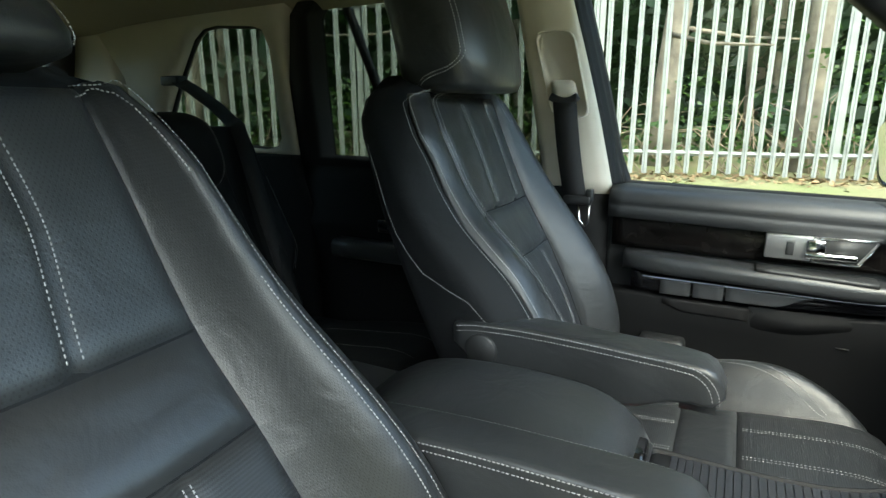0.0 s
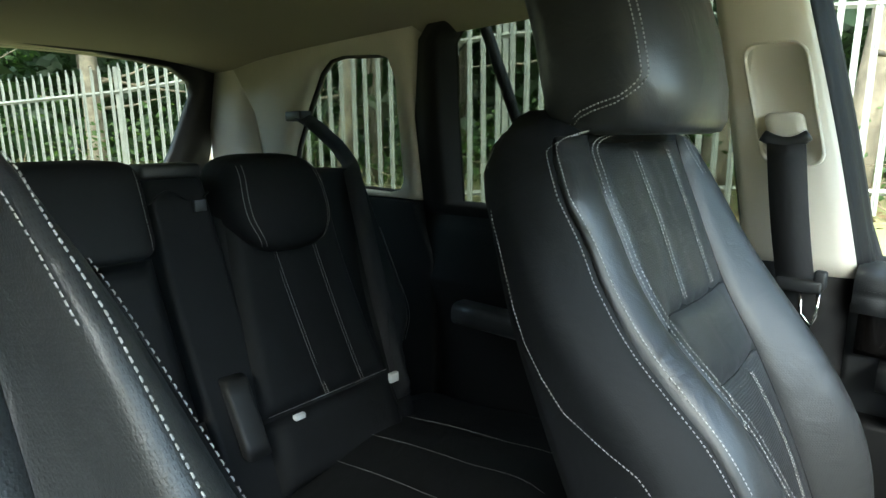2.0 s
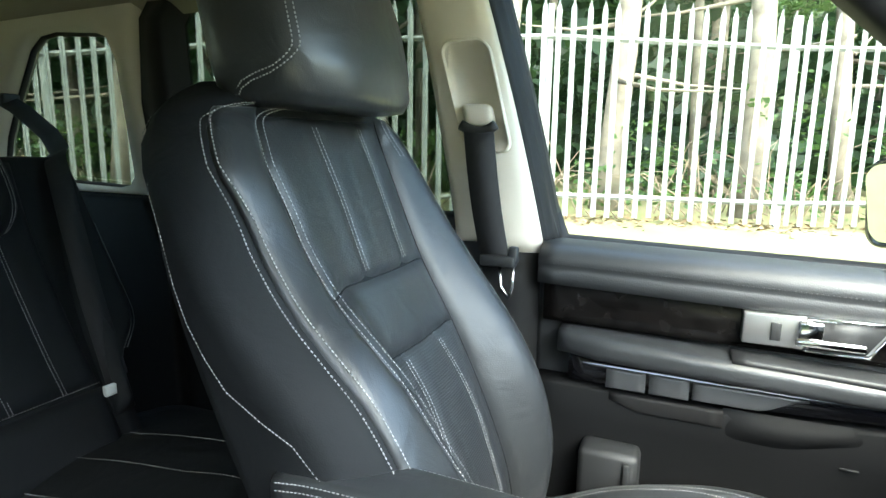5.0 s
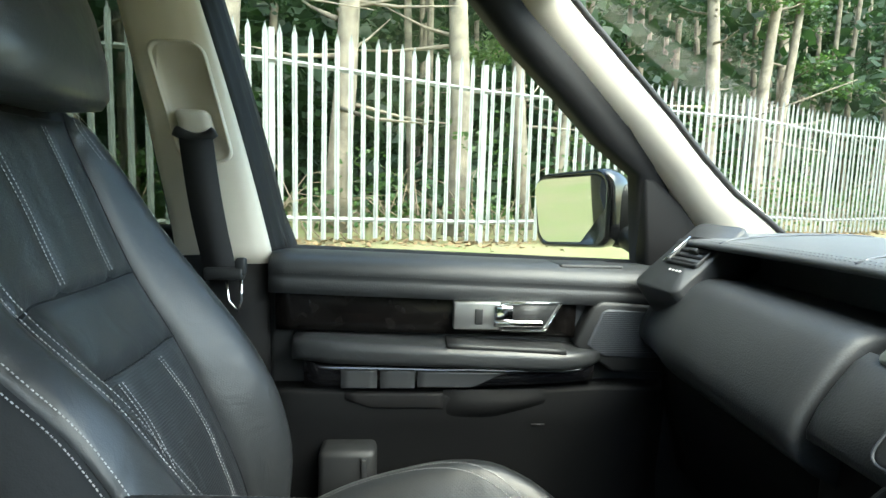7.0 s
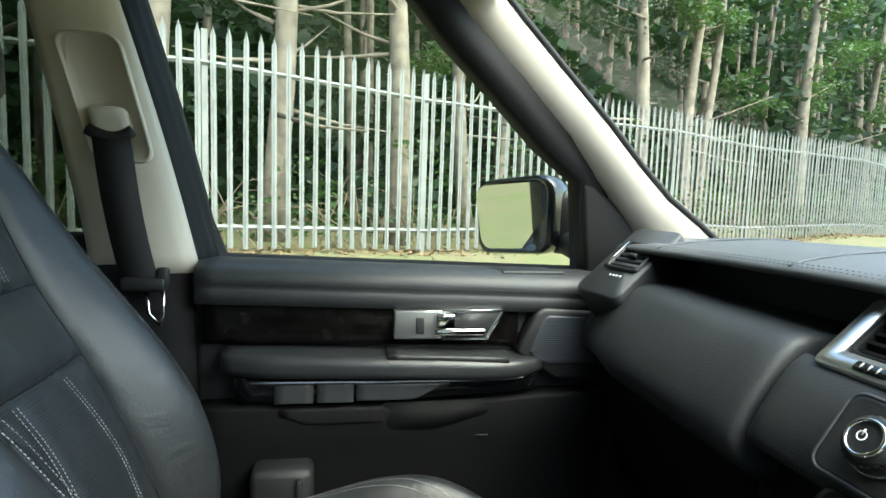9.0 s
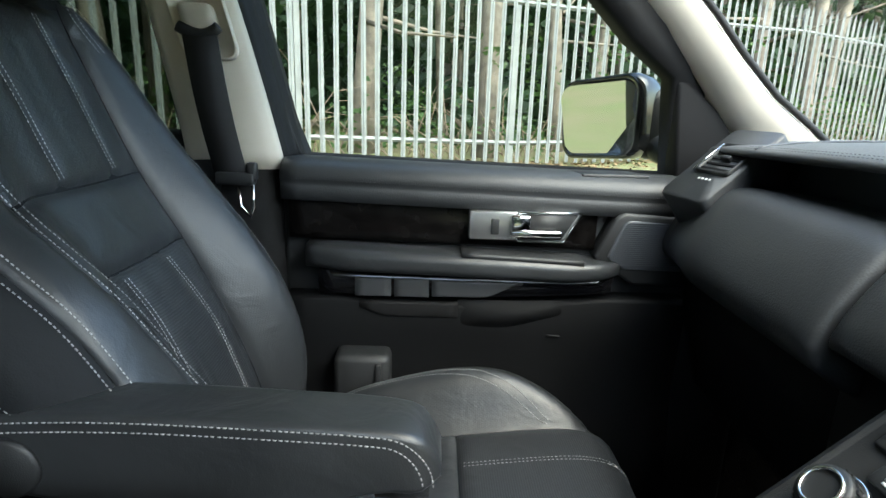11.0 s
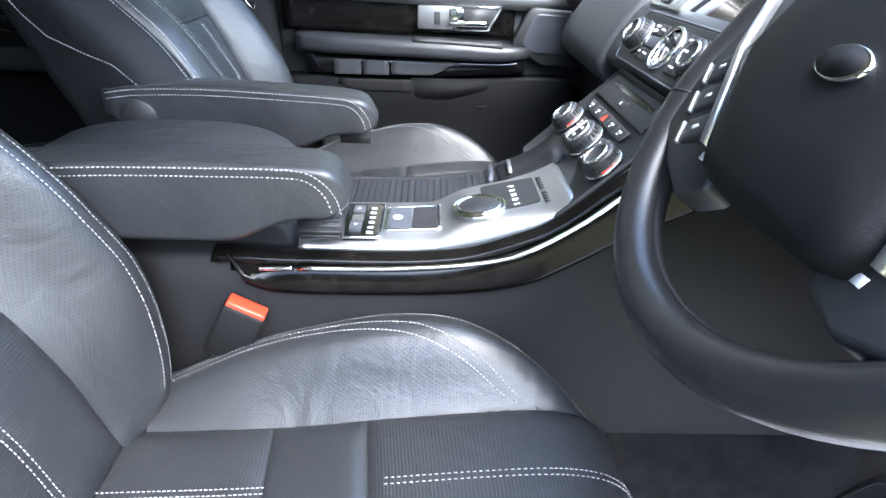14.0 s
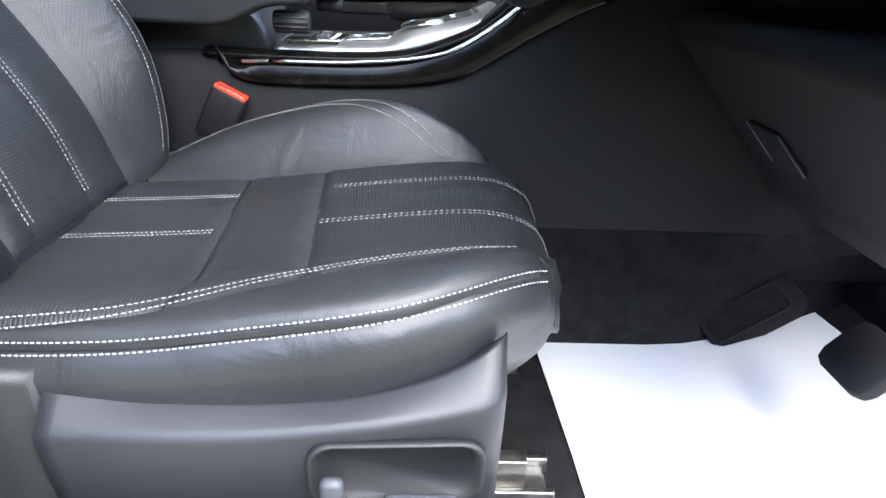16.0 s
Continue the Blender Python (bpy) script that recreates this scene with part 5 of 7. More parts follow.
TOPP = [(0.80, 1.345), (0.735, 1.352), (0.712, 1.354), (0.702, 1.357), (0.699, 1.361), (0.703, 1.366), (0.716, 1.371), (0.80, 1.379), (0.95, 1.383), (1.05, 1.376), (1.16, 1.350), (1.18, 1.30), (0.80, 1.30)]
part("dash_top", along_y(TOPP, -0.70, 0.70, 24, drop=0.016), DASH_TOP, dash, "stitched dash top")
DTOP = crv((0.703, 1.366), (0.716, 1.371), (0.80, 1.379), (0.95, 1.383), (1.05, 1.376), (1.16, 1.350))


def dash_z(x, y):
    return DTOP(x) - 0.016 * max(0.0, (abs(y) - 0.2) / 0.5) ** 1.5


bm = bmesh.new()
for y0, y1 in ((0.10, 0.60),):
    stitch(bm, [(0.7125, y, dash_z(0.7125, y) + 0.0004) for y in span(y0, y1, 40)], (-0.5, 0, 1), 0.004, 0.003, 0.0006)
    stitch(bm, [(0.7060, y, dash_z(0.7060, y) + 0.0006) for y in span(y0, y1, 40)], (-0.5, 0, 1), 0.004, 0.003, 0.0006)
part("dash_stitching", bm, LEATHER, dash)
for y in (0.30, 0.57):
    bm = tube(bmesh.new(), [(0.704 + 0.42 * t, y + 0.10 * t, dash_z(0.704 + 0.42 * t, y + 0.10 * t) + 0.0006) for t in span(0, 1, 20)], 0.0018, 6)
    part("seam", bm, TRIM_GREY, dash, "raised seam line")
part("shelf", along_y([(0.86, 1.345), (0.86, 1.285), (0.74, 1.292), (0.74, 1.27), (1.10, 1.27), (1.10, 1.345)], 0.215, 0.72, 8), PLASTIC, dash, "dark open shelf")
ROLL = [(0.775, 1.296), (0.740, 1.300), (0.705, 1.303), (0.680, 1.302), (0.664, 1.296), (0.650, 1.284), (0.634, 1.263), (0.618, 1.238), (0.607, 1.214), (0.602, 1.198), (0.604, 1.182), (0.616, 1.166), (0.640, 1.154), (0.680, 1.146), (0.73, 1.142), (0.80, 1.14), (0.95, 1.14), (0.95, 1.29)]
bm = bmesh.new()
loft(bm, [[(x + 0.040 * smooth((y - 0.50) / 0.2) + g, y, z - g * 0.7 - 0.010 * smooth((y - 0.5) / 0.2)) for x, z in ROLL] for y, g in [(0.238, 0.016), (0.239, 0.008), (0.242, 0.003), (0.248, 0.0)] + [(y, 0.0) for y in span(0.27, 0.70, 20)]])
part("passenger_roll", bm, SOFT, dash, "padded passenger dash roll")
part("glove_box", along_y([(0.685, 1.15), (0.695, 1.05), (0.715, 1.00), (0.735, 0.92), (0.78, 0.87), (0.95, 0.86), (0.95, 1.15)], 0.235, 0.70, 8), DOOR_SKIN, dash, "black glove box lid")
part("shelf_plate", box(0.752, 0.80, 0.42, 0.50, 1.288, 1.2965, 0.001), TRIM_GREY, dash, "small grey plate on the shelf")
# centre hood
HOOD = [(0.80, 1.262), (0.700, 1.272), (0.676, 1.284), (0.667, 1.289), (0.653, 1.280), (0.637, 1.259), (0.621, 1.234), (0.611, 1.210), (0.612, 1.200), (0.64, 1.195), (0.70, 1.19), (0.95, 1.19), (0.95, 1.295)]
bm = bmesh.new()
loft(bm, [[(x + g, y, z - g * 0.7) for x, z in HOOD] for y, g in [(-0.234, 0.014), (-0.232, 0.004)] + [(y, 0.0) for y in span(-0.226, 0.226, 18)] + [(0.231, 0.003), (0.234, 0.008), (0.235, 0.016)]])
part("centre_hood", bm, SOFT, dash, "padded centre dash section")
part("centre_filler", box(0.66, 1.0, -0.118, 0.275, 0.96, 1.21, 0.02), SIDE_GREY, dash)
bm = bmesh.new()
loft(bm, [[(min(x, 0.94) + 0.045 + 0.085 * smooth((y + 0.545) / 0.04), y, z) for x, z in ROLL] for y in span(-0.70, -0.245, 32)])
part("driver_roll", bm, SOFT, dash, "padded driver dash roll")
part("driver_shelf", along_y([(0.74, 1.296), (0.70, 1.305), (0.70, 1.345), (0.80, 1.36), (0.95, 1.36), (0.95, 1.27)], -0.66, -0.235, 8), PLASTIC, dash)
part("centre_back", box(0.765, 0.95, -0.235, 0.215, 1.285, 1.356, 0.004), PLASTIC, dash)
bm = bmesh.new()
loft(bm, [[(x + 0.10 * abs((y + 0.40) / 0.2) ** 3, y, z) for x, z in ((0.66, 1.37), (0.655, 1.42), (0.69, 1.455), (0.85, 1.45), (0.98, 1.37), (0.80, 1.34))] for y in span(-0.58, -0.22, 12)])
part("binnacle", bm, SOFT, dash, "hooded instrument binnacle")
# knee panel
kp = thing("knee_panel", "dark grey lower dash panel with a small flap", "panel")
bm = bmesh.new()
loft(bm, [[(x + 0.006 * (y > -0.292), y + max(0.0, y + 0.305) * 7.0 * min(1.0, (1.115 - z) / 0.2), z) for x, z in ((0.665, 1.115), (0.70, 1.085), (0.78, 1.010), (0.84, 0.953), (0.885, 0.908), (0.91, 0.875), (0.98, 0.90), (0.98, 1.12))] for y in span(-0.72, -0.305, 10) + [-0.296, -0.290]])
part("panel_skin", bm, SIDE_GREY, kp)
M = Matrix.Translation((0.806, -0.353, 0.982)) @ pose(0, 0, 0, 0, -134, 0)
part("flap", box(-0.032, 0.032, -0.033, 0.033, -0.002, 0.003, 0.002), FRAME_BLACK, kp, "small black flap", m=M)
for y in (-0.034, 0.034):
    part("flap_edge", tube(bmesh.new(), [(-0.032, y, 0.003), (0.032, y, 0.003)], 0.0011, 6), TRIM_GREY, kp, "pale edge line", m=M)
bm = loft(bmesh.new(), [[(x, -0.405 + y * q, 1.215 + (z - 1.215) * q + (x - 0.60) * -0.40) for y, z in rr(-0.078, 0.078, 1.172, 1.262, 0.034, 6)] for x, q in ((0.622, 0.82), (0.628, 0.94), (0.645, 1.0), (0.72, 1.02), (0.85, 1.04))])
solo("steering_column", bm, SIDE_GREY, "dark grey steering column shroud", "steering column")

# vents
def vent(parent, m, w, h, slats, frame_mat):
    v = part("vent_frame", loft(bmesh.new(), [[(a * q, b * p, z) for a, b in rr(-w / 2, w / 2, -h / 2, h / 2, 0.006)] for q, p, z in ((1.06, 1.12, -0.01), (1.06, 1.12, 0.004), (1.0, 1.0, 0.006), (0.94, 0.90, 0.002), (0.93, 0.88, -0.02))], caps=False), frame_mat, parent, "black vent frame", m=m)
    part("vent_back", box(-w / 2, w / 2, -h / 2, h / 2, -0.03, -0.02, 0), GLOSS, v, m=m)
    for i in range(slats):
        y = -h * 0.40 + h * 0.80 * i / (slats - 1)
        part("slat", prism([(y - 0.003, -0.016), (y - 0.001, 0.001), (y + 0.002, 0.002), (y + 0.004, -0.015)], "x", -w * 0.47, w * 0.47, 0.0), FRAME_BLACK, v, flat=True, m=m)
    part("vane_tab", box(-w * 0.14, w * 0.14, -0.004, 0.004, -0.004, 0.008, 0.002), PLASTIC, v, m=m)
    return v


def facing(p, tilt, turn=0.0):
    """A frame at p whose plane looks back at the seats, tipped up by tilt degrees; x runs to the car's right, y up."""
    return Matrix.Translation(p) @ Matrix.Rotation(radians(turn), 4, "Z") @ Matrix(((0, math.sin(radians(tilt)), -math.cos(radians(tilt)), 0), (-1, 0, 0, 0), (0, math.cos(radians(tilt)), math.sin(radians(tilt)), 0), (0, 0, 0, 1)))


for s in (1, -1):
    m = facing((0.692, s * 0.152, 1.3155), 48)
    hole = rr(-0.043 + 0.004 * s, 0.043 + 0.004 * s, -0.024, 0.040, 0.005)
    rim_o = rr(-0.057, 0.057, -0.045, 0.044, 0.006)
    part("vent_plate", loft(bmesh.new(), [[(a, b, -0.03) for a, b in rim_o], [(a, b, 0.001) for a, b in rim_o], [(a * 0.97, b * 0.97, 0.004) for a, b in rim_o], [(a, b, 0.0035) for a, b in hole], [(a * 0.985, b * 0.985, 0.0) for a, b in hole], [(a * 0.985, b * 0.985, -0.03) for a, b in hole]], caps=False), SILVER, dash, "satin silver vent surround", m=m)
    vent(dash, m @ Matrix.Translation((0.004 * s, 0.008, -0.004)), 0.080, 0.056, 5, FRAME_BLACK)
    bm = box(-0.016, 0.016, -0.040, -0.030, 0.002, 0.007, 0.002)
    part("vent_wheel", bm, GLOSS, dash, "black thumbwheel", m=m)
    bm = bmesh.new()
    for i in (-1, 0, 1):
        bars(bm, i * 0.008, -0.035, 0.0014, 0.006, 0.007)
    part("vent_wheel_marks", bm, WHITE, dash, m=m)
    bm = bmesh.new()
    for k in (-1, 0, 1):
        bars(bm, -0.034, -0.035 + k * 0.0035, 0.010, 0.0012, 0.003)
    disc(bm, 0.004, 0.003, 0.0038, 16, 0.034, -0.035, hole=0.003)
    part("vent_marks", bm, PLASTIC, dash, kind="stuff", m=m)
m = facing((0.705, 0.0, 1.3125), 48)
part("screen_frame", loft(bmesh.new(), [[(a * q, b * q, z) for a, b in rr(-0.096, 0.096, -0.050, 0.047, 0.006)] for q, z in ((1, -0.03), (1, 0.0), (0.97, 0.004), (0.93, 0.0))]), GLOSS, dash, m=m)
scr = part("screen", box(-0.086, 0.086, -0.043, 0.040, 0, 0.003, 0.001), SCREEN, dash, "dark touch screen with faint bars", m=m)
bm = bmesh.new()
for yy, w in ((0.012, 0.05), (-0.004, 0.055)):
    for i in range(5):
        bars(bm, -0.03 + i * 0.012, yy, 0.008, 0.009, 0.003, 0.0003)
part("screen_marks", bm, mat("faint_screen_print", (0.10, 0.09, 0.085), 0.4), scr, m=m)
# end vent by the door
m = facing((0.694, 0.630, 1.326), 52, 14)
part("end_vent_plate", loft(bmesh.new(), [[(a * q, b * q, z) for a, b in rr(-0.062, 0.046, -0.086, 0.085, 0.014)] for q, z in ((1, -0.07), (1, 0.0), (0.97, 0.004))]), SOFT, dash, "sloping dash end cap", m=m)
vent(dash, m @ Matrix.Translation((0, 0.008, 0.005)), 0.07, 0.062, 5, PLASTIC)
bm = tube(bmesh.new(), [(-0.040, -0.026, 0.008), (-0.040, 0.040, 0.008)], 0.0018, 6)
part("chrome_strip", bm, CHROME, dash, "thin chrome strip", m=m)
bm = bmesh.new()
for i in range(4):
    bars(bm, -0.012 + 0.008 * i, -0.040, 0.0035, 0.004, 0.005)
part("end_vent_marks", bm, WHITE, dash, m=m)

# ---- centre stack ----
st = thing("centre_stack", "black centre stack with round chrome-ringed knobs", "control panel", (0.53, 0, 1.0))
TILT_S = 47
S1 = facing((0.53, 0.002, 1.130), TILT_S)
part("panel_body", box(-0.135, 0.128, -0.075, 0.115, -0.06, 0.0, 0.008), PLASTIC, st, m=S1)
part("panel_frame", loft(bmesh.new(), [[(a * q, b * q + 0.02, z) for a, b in rr(-0.122, 0.122, -0.088, 0.088, 0.008)] for q, z in ((1.03, -0.002), (1.02, 0.004), (1.0, 0.005), (0.985, 0.002))]), PLASTIC, st, m=S1)


def knob(m, r, parent, ring=True, pad=False, tint=None):
    m = m @ Matrix.Diagonal((1, 1, 0.8, 1))
    k = part("knob", loft(bmesh.new(), [[(q * r * math.cos(t), q * r * math.sin(t), z) for t in (2 * math.pi * i / 48 for i in range(48))] for q, z in ((1.12, 0), (1.12, 0.004), (1.06, 0.007), (1.0, 0.009), (0.96, 0.020), (0.90, 0.024), (0.70, 0.0245))]), PLASTIC, parent, m=m)
    part("knob_skirt_ring", disc(bmesh.new(), r * 1.13, 0.0035, 0.0065, 48, bevel=0.001, hole=r * 1.06), CHROME, k, "chrome skirt ring", m=m)
    part("knob_ring", disc(bmesh.new(), r * 0.76, 0.022, 0.0275, 48, bevel=0.001, hole=r * 0.64), CHROME, k, "chrome face ring", m=m)
    part("knob_face", disc(bmesh.new(), r * 0.64, 0.018, 0.0235, 40), FRAME_BLACK, k, m=m)
    bm = bmesh.new()
    for i in range(24):
        t = 2 * math.pi * i / 24
        rbox(bm, 0.975 * r - 0.0015, 0.975 * r + 0.0012, -0.0016, 0.0016, 0.010, 0.0195, 0)
        bmesh.ops.rotate(bm, verts=bm.verts[-8:], cent=(0, 0, 0), matrix=Matrix.Rotation(t, 3, "Z"))
    part("knob_ribs", bm, PLASTIC, k, flat=True, m=m)
    if tint:
        bm = bmesh.new()
        loft(bm, [[(q * r * math.cos(t), q * r * math.sin(t), z) for t in span(tint[0], tint[1], 12)] for q, z in ((1.115, 0.0048), (1.045, 0.0082))], closed=False)
        part("warm_mark", bm, RED, k, "red warm side mark", m=m)
    return k


for x, tint in ((-0.085, (-0.35, 0.5)), (0.0995, (-0.35, 0.5))):
    knob(S1 @ Matrix.Translation((x, 0.010, 0.004)), 0.0212, st, tint=tint)
kc = knob(S1 @ Matrix.Translation((0.0123, 0.010, 0.004)), 0.0230, st)
bm = bmesh.new()
rbox(bm, -0.0006, 0.0006, -0.016, 0.016, 0.0245, 0.0255, 0)
for x, y in ((-0.008, 0.005), (-0.008, -0.006), (0.008, 0.006), (0.008, -0.006)):
    bars(bm, x, y, 0.006, 0.0035, 0.0245)
part("knob_print", bm, WHITE, kc, m=S1 @ Matrix.Translation((0.0123, 0.010, 0.0025)))
# small buttons between the knobs
for x0 in (-0.037, 0.057):
    for yy in (-0.003, 0.021):
        m = S1 @ Matrix.Translation((x0, yy, 0.004))
        b = part("button", box(-0.0185, 0.0185, -0.008, 0.008, 0, 0.004, 0.0015), PLASTIC, st, m=m)
        bm = bmesh.new()
        for q in (-0.008, 0.006):
            bars(bm, q, 0.001, 0.007, 0.0022, 0.004)
            bars(bm, q - 0.001, -0.0025, 0.004, 0.0018, 0.004)
        part("button_mark", bm, WHITE, b, m=m)
    part("slot", box(x0 - 0.018, x0 + 0.018, 0.006, 0.012, 0.003, 0.0048, 0.001), GLOSS, st, m=S1)
for i in range(5):
    m = S1 @ Matrix.Translation((-0.071 + 0.0325 * i, 0.0455, 0.004))
    b = part("button", box(-0.0155, 0.0155, -0.008, 0.008, 0, 0.004, 0.0015), PLASTIC, st, m=m)
    bm = bmesh.new()
    if i == 2:
        vs = [bm.verts.new(p) for p in ((-0.007, -0.005, 0.0045), (0.007, -0.005, 0.0045), (0, 0.006, 0.0045))]
        bm.faces.new(vs)
        part("hazard_triangle", bm, RED, b, "red hazard triangle", flat=True, m=m)
    else:
        bars(bm, -0.001, 0.001, 0.009, 0.003, 0.004)
        bars(bm, -0.002, -0.003, 0.005, 0.0022, 0.004)
        part("button_mark", bm, WHITE, b, m=m)
# disc slot
part("slot_plate", box(-0.108, 0.086, 0.061, 0.100, 0.002, 0.006, 0.002), PLASTIC, st, m=S1)
part("disc_slot", box(-0.089, 0.067, 0.083, 0.093, 0.003, 0.0068, 0.002), GLOSS, st, "dark disc slot", m=S1)
b = part("eject_button", box(-0.026, 0.002, 0.067, 0.078, 0.005, 0.008, 0.001), PLASTIC, st, m=S1)
bm = bmesh.new()
vs = [bm.verts.new(p) for p in ((-0.015, 0.0715, 0.0084), (-0.009, 0.0715, 0.0084), (-0.012, 0.0755, 0.0084))]
bm.faces.new(vs)
bars(bm, -0.012, 0.0703, 0.006, 0.001, 0.008)
part("eject_mark", bm, WHITE, b, flat=True, m=S1)
# audio panel
S2 = facing((0.622, 0.002, 1.250), 33)
au = thing("audio_panel", "black audio panel with two knobs and an analogue clock", "control panel", (0.62, 0, 1.25))
part("fascia", loft(bmesh.new(), [[(a * q, b * p, z) for a, b in rr(-0.138, 0.138, -0.036, 0.036, 0.012)] for q, p, z in ((1, 1, -0.02), (1, 1, 0.004), (0.985, 0.94, 0.0065), (0.96, 0.88, 0.006))]), PLASTIC, au, m=S2)
part("fascia_rim", tube(bmesh.new(), [(a, b, 0.0055) for a, b in rr(-0.138, 0.138, -0.036, 0.036, 0.012) + rr(-0.138, 0.138, -0.036, 0.036, 0.012)[:1]], 0.0018, 6), TRIM_GREY, au, "dark grey rim", m=S2)
for x in (-0.0920, 0.0990):
    k = knob(S2 @ Matrix.Translation((x, 0, 0.006)), 0.0208, au)
    bm = bmesh.new()
    if x < 0:
        disc(bm, 0.004, 0.0236, 0.0242, 20, hole=0.0032)
        bars(bm, 0, 0.003, 0.001, 0.005, 0.0236)
    else:
        bars(bm, 0, 0, 0.010, 0.003, 0.0236)
    part("knob_print", bm, WHITE, k, m=S2 @ Matrix.Translation((x, 0, 0.006)))
ck = part("clock", disc(bmesh.new(), 0.0290, 0.004, 0.011, 56, bevel=0.0015, hole=0.0253), CHROME, au, "chrome clock bezel", m=S2)
part("clock_face", disc(bmesh.new(), 0.0255, 0.003, 0.0065, 48), GLOSS, ck, "black clock face", m=S2)
for tx, a in (("12", 90), ("3", 0), ("6", -90), ("9", 180)):
    words("numeral", tx, 0.0100, ck, S2 @ Matrix.Translation((0.0165 * math.cos(radians(a)), 0.0165 * math.sin(radians(a)), 0.007)))
bm = bmesh.new()
for i in range(12):
    if i % 3:
        rbox(bm, 0.0195, 0.023, -0.0005, 0.0006, 0.0066, 0.0072, 0)
        bmesh.ops.rotate(bm, verts=bm.verts[-8:], cent=(0, 0, 0), matrix=Matrix.Rotation(radians(30 * i), 3, "Z"))
part("hour_marks", bm, WHITE, ck, flat=True, m=S2)
for ln, a, w in ((0.0105, -8, 0.0026), (0.0165, -62, 0.0020)):
    part("clock_hand", box(0, ln, -w / 2, w / 2, 0.0078, 0.0088, 0.0003), WHITE, ck, flat=True, m=S2 @ Matrix.Rotation(radians(a), 4, "Z"))
for sg in (-1, 1):
    for row, cells in ((0.017, ((0.046, 0.022), (0.066, 0.016))), (-0.017, ((0.048, 0.022), (0.067, 0.014)))):
        for ci, (x, w) in enumerate(cells):
            m = S2 @ Matrix.Translation((sg * x + (0.004 if sg < 0 else 0), row, 0.005))
            b = part("button", box(-w / 2, w / 2, -0.0075, 0.0075, 0, 0.004, 0.0012), PLASTIC, au, m=m)
            if sg < 0 and row > 0 and ci == 1:
                words("button_word", "HOME", 0.005, b, m @ Matrix.Translation((0, 0.0028, 0.0042)))
                words("button_word", "MENU", 0.005, b, m @ Matrix.Translation((0, -0.0028, 0.0042)))
            else:
                bm = bmesh.new()
                bars(bm, 0, 0.0005, w * 0.55, 0.0028, 0.004)
                part("button_mark", bm, WHITE, b, m=m)
    part("blank_strip", box(sg * 0.058 - 0.022, sg * 0.058 + 0.022, -0.0075, 0.0075, 0.005, 0.008, 0.001), TRIM_GREY, au, m=S2)
bm = bmesh.new()
bars(bm, -0.068, 0.0, 0.001, 0.007, 0.008)
bars(bm, -0.0655, -0.003, 0.005, 0.001, 0.008)
part("strip_mark", bm, WHITE, au, m=S2)

# ---- centre console ----
con = thing("centre_console", "long centre console with silver gear plate and dark wood sides", "console", (0.2, 0, 0.6))
CT = crv((-0.30, 1.030), (0.10, 1.040), (0.18, 1.038), (0.363, 1.043), (0.455, 1.072), (0.49, 1.093), (0.527, 1.125), (0.58, 1.165), (0.62, 1.19))
WB = crv((0.112, 1.040), (0.120, 1.015), (0.131, 1.003), (0.169, 0.993), (0.365, 0.996), (0.449, 1.010), (0.498, 1.036), (0.546, 1.066), (0.62, 1.105), (0.66, 1.12))
bm = bmesh.new()
loft(bm, [[(x, y, z) for y, z in ((-0.150, 0.70), (-0.158, 0.79), (-0.142, 0.99), (-0.130, CT(x) - 0.014), (-0.122, CT(x) - 0.006), (0.112, CT(x) - 0.006), (0.140, CT(x) - 0.050), (0.148, min(0.99, CT(x) - 0.06)), (0.158, 0.79), (0.150, 0.70))] for x in span(-0.30, 0.66, 30) + [0.8, 1.0, 1.21]])
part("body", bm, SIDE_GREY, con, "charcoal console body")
def tunnel_ring(x):
    """The carpeted tunnel, whose foot draws in towards the pedals."""
    q = 0.112 * max(0.0, (x - 0.80) / 0.33) ** 1.4
    half = [(0.215 - q, 0.598), (0.200 - q, 0.612), (0.187 - q * 0.9, 0.64), (0.177 - q * 0.6, 0.69), (0.170 - q * 0.2, 0.74), (0.164, 0.78), (0.150, 0.797)]
    return [(x, -y, z) for y, z in half] + [(x, y, z) for y, z in reversed(half)]


